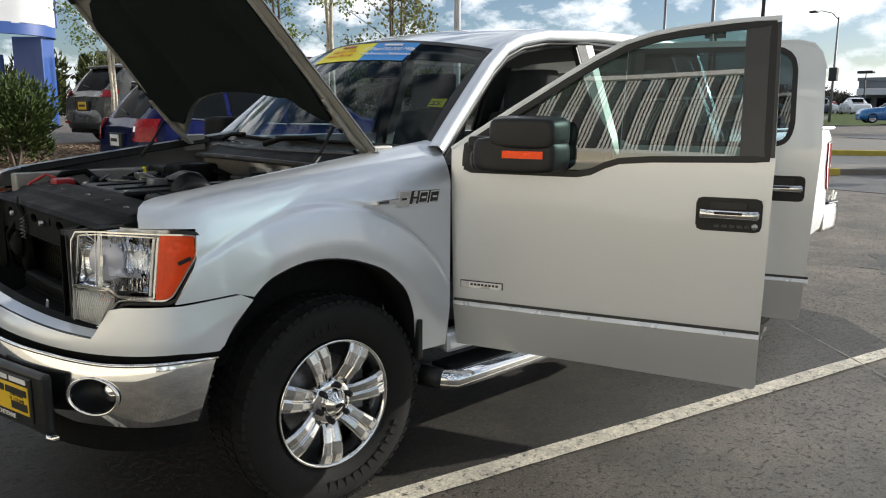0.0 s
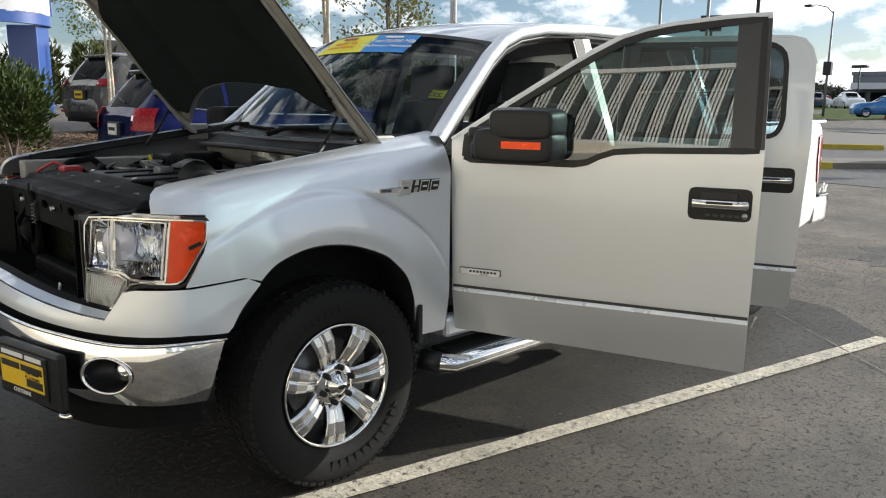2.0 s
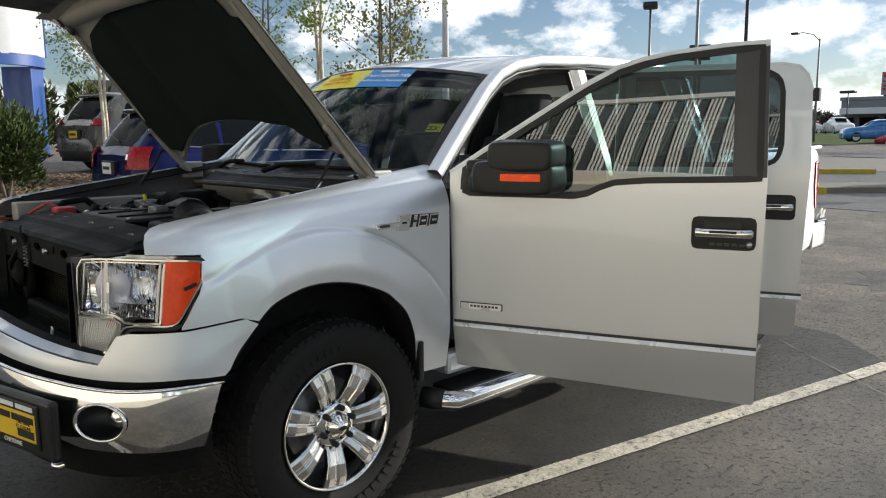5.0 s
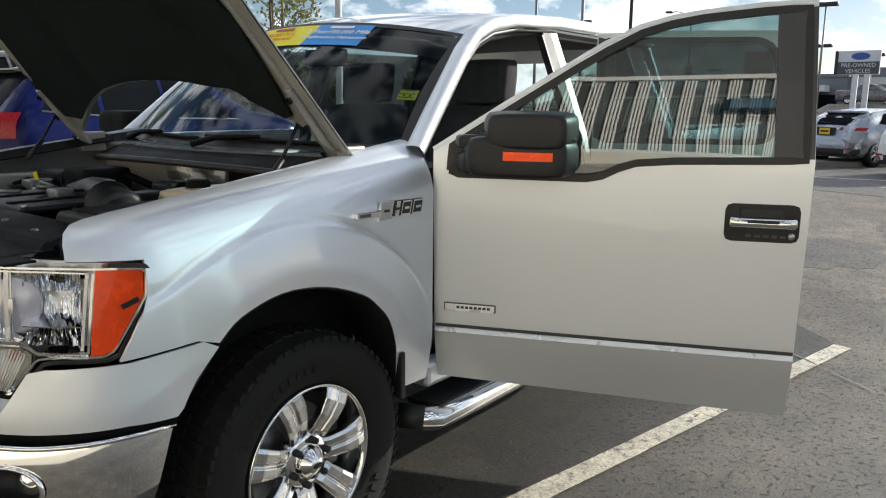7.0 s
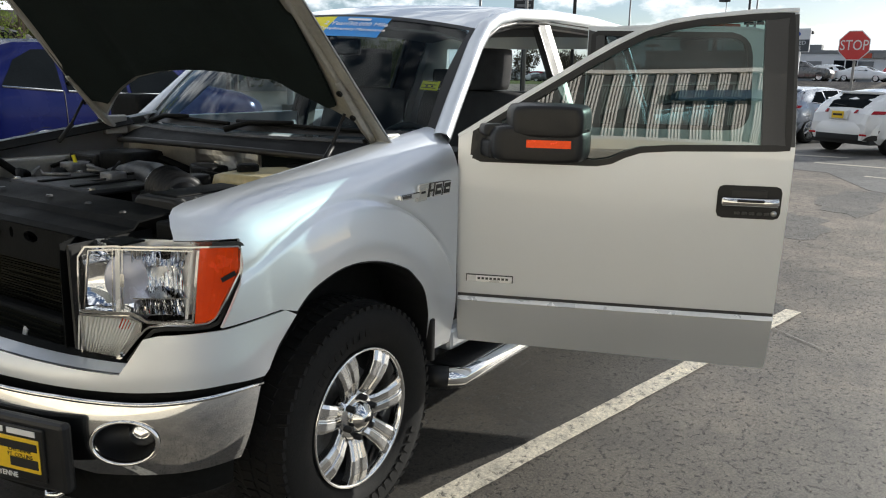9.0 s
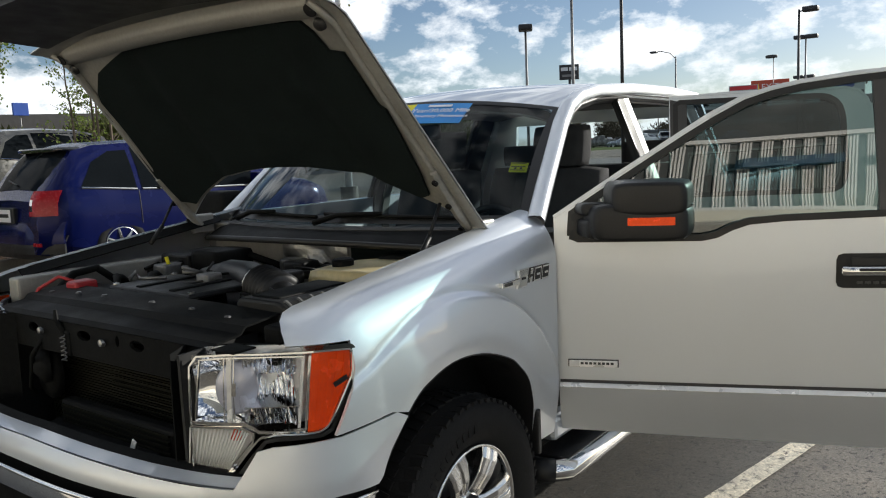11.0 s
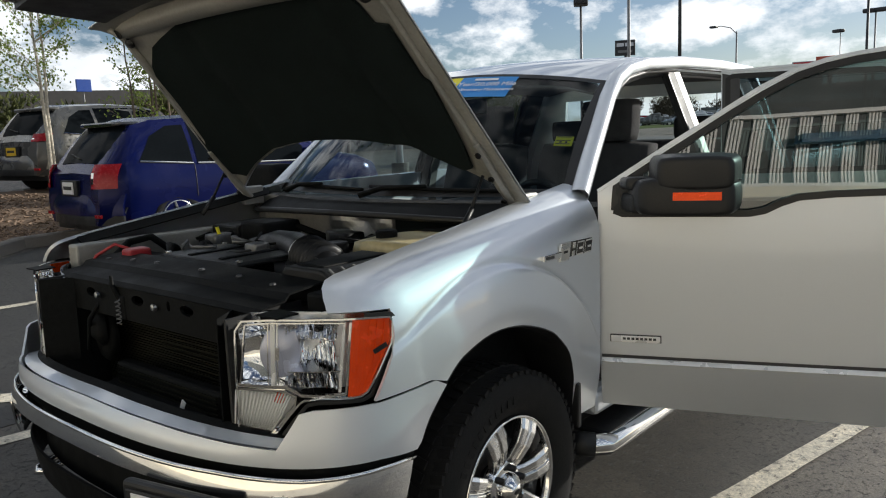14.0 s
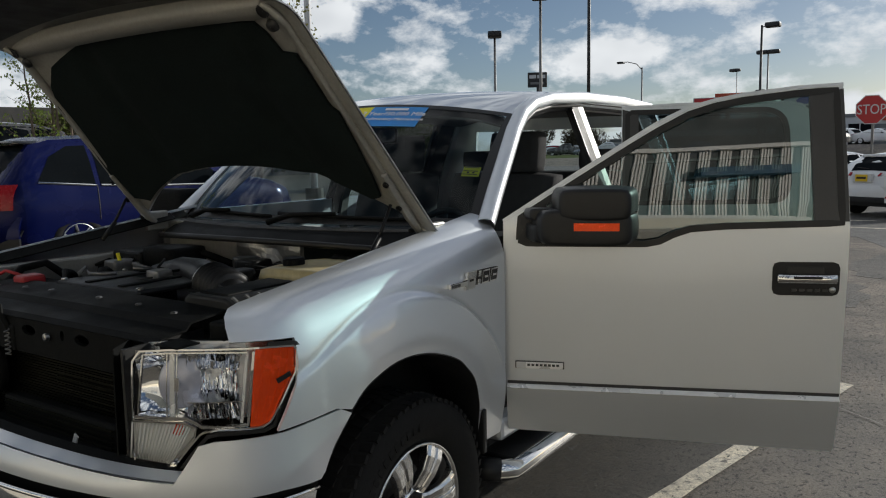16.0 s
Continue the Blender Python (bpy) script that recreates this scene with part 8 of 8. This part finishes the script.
lot_lamp(14.2, 12.9, 11, [], 0.105, M_SIGNWHITE, label="thick pale steel pole behind the trees", base=rise(14.2, 12.9))
lot_lamp(39.6, 21.65, 8.7, [(-0.45, 8.6)], 0.10, aim=30)
lot_lamp(35.9, 16.7, 9.75, [(-0.55, 9.65)], 0.10, aim=20)
lot_lamp(30.0, 11.4, 12.0, [], 0.085, M_DARKPOLE, label="tall thin black flagpole beside the lot")
lot_lamp(58.8, 10.4, 10.4, [(-0.75, 10.35)], 0.11, M_DARKPOLE, 90, "tall dark lot lamp with one large box head")
lot_lamp(76.5, 13.5, 10.5, [(0.5, 10.45), (-0.5, 10.45)], 0.10, M_STEEL, 90, "steel lot lamp with twin heads")
lot_lamp(91.2, 16.6, 7.9, [(0.55, 7.85), (-0.55, 7.85)], 0.10, M_STEEL, 90)
lot_lamp(87.2, 11.0, 6.6, [(0.6, 6.55), (-0.6, 6.55)], 0.09, M_STEEL, 90)
lot_lamp(92.5, 20.1, 10.6, [(0.3, 10.5)], 0.06, M_STEEL, 60, "thin far lamp mast")
lot_lamp(108, 39.5, 6.4, [(0.4, 6.3)], 0.10, M_DARKPOLE, 80)
lot_lamp(101, 31.0, 6.0, [(0.4, 5.9), (-0.4, 5.9)], 0.09, M_DARKPOLE, 80)
sl = thing("street_lamp", "grey cobra-head street lamp beside the road", "street lamp", (73.3, 24.5, 0.4))
part("pole", rod_bm([(0, 0, -0.1), (0, 0, 4.5), (0, 0, 9.2)], [0.12, 0.10, 0.07], 12), M_STEEL, sl, smooth=True)
part("arm", rod_bm([(0, 0, 9.0), (-0.35, 0.45, 9.55), (-0.9, 1.15, 9.75), (-1.25, 1.6, 9.7)], [0.05, 0.045, 0.04, 0.04], 8), M_STEEL, sl, smooth=True)
part("lamp_head", soft_box(-1.65, -1.05, 1.35, 2.0, 9.58, 9.76), M_DARKPOLE, sl, smooth=True)
part("signal_box", box_bm(-0.25, 0.25, -0.35, 0.35, 3.6, 4.8), M_DARKPOLE, sl, bevel=0.05)


def face(loc, yaw):
    """A frame whose x runs along a sign, y up, z out of its face; yaw is the way it faces, degrees from +x."""
    a = radians(yaw)
    zx = Vector((math.cos(a), math.sin(a), 0))
    xx = Vector((0, 0, 1)).cross(zx)
    m = Matrix((xx, Vector((0, 0, 1)), zx)).transposed().to_4x4()
    m.translation = loc
    return m


def sign_words(parent, words, size, m, mat, squeeze=1.0):
    return text_part("sign_words", words, size, m, mat, parent, 0.004, squeeze=squeeze)


ss = thing("stop_sign", "red octagonal stop sign on a steel post", "stop sign", (0, 0, 0))
sm_ = face((20.95, -0.32, 2.52), 174)
oct_ = [(0.40 * math.cos(a), 0.40 * math.sin(a)) for a in [math.pi / 8 + math.pi / 4 * k for k in range(8)]]
pl_ = part("sign_plate", sheet_bm(oct_, lambda u, v: (u, v, 0), (), 0.3), M_SIGNWHITE, ss, solid=0.006, facing=(0, 0, 1))
pl_.matrix_basis = sm_
part("red_face", sheet_bm([(0.94 * u, 0.94 * v) for u, v in oct_], lambda u, v: (u, v, 0.004), (), 0.3), M_SIGNRED, pl_, facing=(0, 0, 1))
sign_words(pl_, "STOP", 0.36, pose(0, -0.005, 0.009), M_SIGNWHITE, 0.78)
part("post", box_bm(20.97, 21.03, -0.39, -0.33, -0.1, 2.8), M_STEEL, ss, bevel=0.006)

ps = thing("dealer_sign", "pole sign with white top and dark lettered panel", "sign", (0, 0, 0))
fm_ = face((57.9, 7.3, 4.4), 176)
cab = part("cabinet", box_bm(-1.30, 1.30, -0.80, 0.80, -0.25, 0.0), M_SIGNWHITE, ps, bevel=0.05)
cab.matrix_basis = fm_
part("dark_panel", box_bm(-1.27, 1.27, -0.75, 0.05, 0.0, 0.02), M_SIGNDARK, cab)
part("white_panel", box_bm(-1.27, 1.27, 0.08, 0.77, 0.0, 0.02), M_SIGNWHITE, cab)
el = lathe_bm([(0.001, 0.03), (0.55, 0.03), (0.58, 0.02)], "z", 28)
bmesh.ops.scale(el, vec=(1, 0.42, 1), verts=el.verts[:])
part("oval_emblem", el, M_SIGNBLUE, cab).matrix_basis = pose(0.1, 0.42, 0)
sign_words(cab, "PRE-OWNED", 0.37, pose(0, -0.18, 0.025), M_SIGNWHITE)
sign_words(cab, "VEHICLES", 0.37, pose(0, -0.56, 0.025), M_SIGNWHITE)
for dx in (-0.35, 0.35):
    part("leg", box_bm(57.8, 58.1, 7.06 + dx - 0.17, 7.06 + dx + 0.17, -0.1, 3.65), M_SIGNWHITE, ps, bevel=0.03)
part("side_panel", box_bm(57.9, 58.2, 8.60, 8.78, 3.65, 5.2), M_DARKPOLE, ps, bevel=0.04)

bs = thing("pole_sign", "black pole sign with white marks", "sign", (0, 0, 0))
fm_ = face((60.4, 29.4, 7.9), 205)
cab = part("cabinet", box_bm(-0.85, 0.85, -0.65, 0.65, -0.2, 0.0), M_DARKPOLE, bs, bevel=0.05)
cab.matrix_basis = fm_
for u0, u1, v0, v1 in ((-0.7, -0.1, 0.12, 0.42), (0.0, 0.7, 0.12, 0.42), (-0.6, 0.6, -0.40, -0.2)):
    part("sign_mark", box_bm(u0, u1, v0, v1, 0.0, 0.012), M_SIGNWHITE if v0 > 0 else M_STEEL, cab)
part("post", rod_bm([(60.5, 29.4, -0.1), (60.5, 29.4, 7.3)], 0.12, 12), M_DARKPOLE, bs)

bb = thing("billboard", "red-orange highway billboard on a steel post", "billboard", (0, 0, 0))
fm_ = face((124.4, 28.15, 9.0), 190)
cab = part("panel", box_bm(-2.7, 2.7, -1.05, 1.05, -0.3, 0.0), M_ORANGE, bb, bevel=0.04)
cab.matrix_basis = fm_
sign_words(cab, "EXIT 7", 1.25, pose(0.55, 0, 0.03), M_SIGNWHITE)
part("arch_mark", rod_bm([(-2.3, -0.7, 0.03), (-2.1, 0.5, 0.03), (-1.9, -0.1, 0.03), (-1.7, 0.5, 0.03), (-1.5, -0.7, 0.03)], 0.10, 6), M_PLATEYEL, cab)
part("post", rod_bm([(124.7, 29.0, -0.1), (124.7, 29.0, 7.9)], 0.35, 12), M_DARKPOLE, bb)
# White board painted grey: its backlit shade is put into the colour.
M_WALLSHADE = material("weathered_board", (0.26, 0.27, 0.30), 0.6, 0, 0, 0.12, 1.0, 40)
wb = thing("roof_billboard", "white roof billboard with rows of red print", "billboard", (0, 0, 0))
fm_ = face((114.2, 29.3, 7.4), 192)
cab = part("panel", box_bm(-1.95, 1.95, -1.5, 1.5, -0.3, 0.0), M_WALLSHADE, wb, bevel=0.04)
cab.matrix_basis = fm_
for u0, u1, v0, v1 in ((-1.8, 1.8, 0.85, 1.4), (-1.8, 0.6, 0.2, 0.4), (-1.8, -0.2, -0.4, -0.2), (-1.8, 0.2, -0.9, -0.6)):
    part("print_bar", box_bm(u0, u1, v0, v1, 0.0, 0.02), M_SIGNRED, cab)
part("frame", box_bm(114.3, 114.6, 27.6, 31.0, 0.0, 6.0), M_DARKPOLE, wb)

# ---------------------------------------------------------------- buildings
M_WALLGREY = material("grey_wall", (0.17, 0.18, 0.19), 0.8, 0, 0, 0.12, 0.5, 20)
M_WALLWHITE = material("white_wall", (0.60, 0.61, 0.63), 0.8, 0, 0, 0.08, 0.6, 20)
M_FACADE_BLUE = material("blue_metal_panel", (0.03, 0.085, 0.31), 0.4, 0.0, 0.3, 0.08, 0.8, 40)
M_FACADE_DARK = material("dark_ribbed_siding", (0.028, 0.033, 0.030), 0.6, 0, 0, 0.2, 0.6, 30)
M_RIB = material("white_siding_rib", (0.78, 0.76, 0.71), 0.5, 0, 0, 0.08, 1.0, 40)
M_STUCCO = material("warm_stucco", (0.76, 0.68, 0.54), 0.85, 0, 0, 0.12, 0.8, 30, 0.3, 40)


def building(name, label, x0, x1, y0, y1, h, mat, base=0.0, windows=()):
    """A block with parapet; windows are (axis side, from, to, z0, z1) on the face towards the lot (x0)."""
    t = thing(name, label, "building", (0, 0, base), group="buildings")
    part("wall", box_bm(x0, x1, y0, y1, -0.3, h), mat, t, bevel=0.04)
    part("parapet", box_bm(x0 - 0.15, x1 + 0.15, y0 - 0.15, y1 + 0.15, h - 0.35, h + 0.1), M_WALLGREY, t, bevel=0.03)
    for a, b, z0, z1 in windows:
        w = part("window", box_bm(x0 - 0.12, x0 - 0.02, a, b, z0, z1), M_DARKPOLE, t, bevel=0.02)
        part("pane", box_bm(x0 - 0.14, x0 - 0.11, a + 0.12, b - 0.12, z0 + 0.12, z1 - 0.12), M_CARGLASS, w)
    return t


building("showroom", "low dark grey showroom across the road", 110, 126, 17, 34.8, 5.5, M_WALLGREY, 0, [(18 + 3 * i, 20.4 + 3 * i, 0.8, 3.0) for i in range(6)])
building("showroom_wing", "pale grey low wing of a showroom", 114, 130, 30, 44, 3.2, M_WALLWHITE, 0, [(31 + 3 * i, 33.2 + 3 * i, 0.8, 2.4) for i in range(4)])
part("canopy", box_bm(106.5, 109.9, 19, 33.8, 3.3, 4.1), M_WALLWHITE, bpy.data.objects["showroom"], "pale flat canopy over the showroom front", bevel=0.05)
for y in (20, 24.5, 29, 33):
    part("canopy_post", box_bm(106.7, 107.0, y - 0.15, y + 0.15, 0.5, 3.3), M_DARKPOLE, bpy.data.objects["showroom"], bevel=0.02)
sh = building("service_hall", "long white service hall across the road", 112, 130, -40, 17, 5.6, M_WALLWHITE)
for i in range(9):
    gd = part("roller_door", box_bm(111.9, 111.97, -36 + 6 * i, -32.5 + 6 * i, 1.6, 4.3), M_WALLGREY if i % 3 else M_SIGNWHITE, sh, "pale roller door", bevel=0.02)
    for z in (2.1, 2.65, 3.2, 3.75):
        part("door_seam", box_bm(111.87, 111.9, -36 + 6 * i, -32.5 + 6 * i, z - 0.03, z + 0.03), M_STEEL, gd)
part("fascia_sign", box_bm(111.6, 111.84, 6.3, 8.6, 4.7, 5.3), M_ORANGE, sh, "brown-orange fascia sign", bevel=0.03)
part("fascia_sign", box_bm(111.6, 111.84, 3.2, 6.2, 4.7, 5.3), M_STEEL, sh, "grey fascia sign", bevel=0.03)
part("entrance", box_bm(111.5, 111.8, 7.8, 10.6, 1.6, 4.4), M_CARGLASS, sh, "glazed entrance bay", bevel=0.03)
for y in (7.8, 9.2, 10.6):
    part("entrance_post", box_bm(111.4, 111.55, y - 0.06, y + 0.06, 1.6, 4.4), M_SIGNWHITE, sh)
for x, y in ((114, 1.0), (115, -5.0), (114, 12.5)):
    part("rooftop_unit", box_bm(x, x + 2, y, y + 1.8, 5.6, 6.5), M_WALLGREY, sh, "rooftop air unit", bevel=0.05)
wall_far = thing("noise_wall", "long pale concrete wall on the far edge", "wall", (0, 0, 0))
part("wall", box_bm(2.3, 48, 0, 0.5, 0, 5.45), M_CONCRETE, wall_far).matrix_basis = pose(18, 58, 0, 0, 0, -24)
bsn = thing("highway_sign", "small blue highway sign beyond the wall", "sign", (0, 0, 0))
part("panel", box_bm(23.25, 24.3, 51.6, 51.75, 5.15, 6.0), M_SIGNBLUE, bsn, bevel=0.03)
part("post", rod_bm([(23.8, 51.85, 0), (23.8, 51.85, 5.9)], 0.06, 8), M_STEEL, bsn)

# dealership with blue portal and rounded white fascia
dl = thing("dealership", "dealership with blue columns and a rounded white fascia", "building", (0, 0, 1.0))
DX, DY = 6.35, 22.6
part("wall", box_bm(-14, DX - 1.4, DY + 0.9, DY + 14, -0.3, 3.2), M_CARGLASS, dl)
for x in linspace(-13, DX - 1.6, 9):
    part("mullion", box_bm(x - 0.05, x + 0.05, DY + 0.82, DY + 0.9, 0, 2.5), M_SIGNWHITE, dl)
part("blue_column", box_bm(-0.43, 0.43, -0.43, 0.43, -0.3, 2.5), M_FACADE_BLUE, dl, bevel=0.03).matrix_basis = pose(DX - 0.45, DY + 0.1, 0, 0, 0, -40)
part("blue_panel", box_bm(DX - 2.9, DX - 1.15, DY + 0.65, DY + 0.8, -0.3, 2.0), M_FACADE_BLUE, dl, bevel=0.02)


def round_front(k, z, out=0.0):
    if k < 0.75:
        return (-14 + (DX + 13.0) * k / 0.75 - 0.3, DY - 0.7 - out, z)
    a = (k - 0.75) / 0.25 * math.pi / 2
    return (DX - 1.3 + (1.3 + out) * math.sin(a), DY - 0.7 - out + (1.3 + out) * (1 - math.cos(a)), z)


ksr = sorted({*linspace(0, 0.75, 5), *linspace(0.75, 1.0, 12)})
part("blue_band", grid_bm(lambda k, z: round_front(k, z, 0.10), ksr, [2.50, 2.53, 2.80, 2.83]), M_FACADE_BLUE, dl, smooth=True, solid=0.2)
part("white_fascia", grid_bm(lambda k, z: round_front(k, z), ksr, [2.80, 4.2, 5.6]), M_SIGNWHITE, dl, smooth=True, solid=0.3)
part("blue_corner", box_bm(DX - 0.3, DX + 0.55, DY + 0.9, DY + 2.2, 2.9, 5.9), M_FACADE_BLUE, dl, bevel=0.03)

M_TEAL = material("teal_awning", (0.012, 0.07, 0.13), 0.6, 0, 0, 0.15, 2, 30)
# sunlit hall behind the camera, mirrored in the door glass and paint
hall = thing("ribbed_hall", "dark hall wall with groups of white vertical ribs", "building", (-15.0, 0, 0))
part("wall", box_bm(-12, 0, -34, 16, 2.9, 9.6), M_FACADE_DARK, hall)
part("lower_wall", box_bm(-12, 0.05, -34, 16, -0.3, 2.85), M_STUCCO, hall)
part("white_band", box_bm(0.0, 0.22, -34, 16, 2.4, 3.05), M_RIB, hall, bevel=0.02)
part("coping", box_bm(-0.2, 0.25, -34, 16, 9.6, 9.9), M_RIB, hall, bevel=0.02)
# Unseen dark block, added so the upper door glass mirrors something dark.
part("upper_storey", box_bm(-12, -2.5, -34, 16, 9.6, 20), M_FACADE_DARK, hall)
rib0 = part("rib", box_bm(0.0, 0.08, -0.03, 0.03, 3.05, 9.6), M_RIB, hall)
for g in range(72):
    for j in range(4):
        if g + j:
            rb_ = new("rib", rib0.data)
            rb_.parent = hall
            rb_.matrix_basis = Matrix.Translation((0, 15.4 - 0.69 * g - 0.105 * j, 0))
rib0.matrix_basis = Matrix.Translation((0, 15.4, 0))
for y in (-11.5, -16.0):
    part("blue_awning", box_bm(0.25, 0.7, y - 1.6, y + 1.6, 7.3, 8.0), M_TEAL, hall, bevel=0.03)
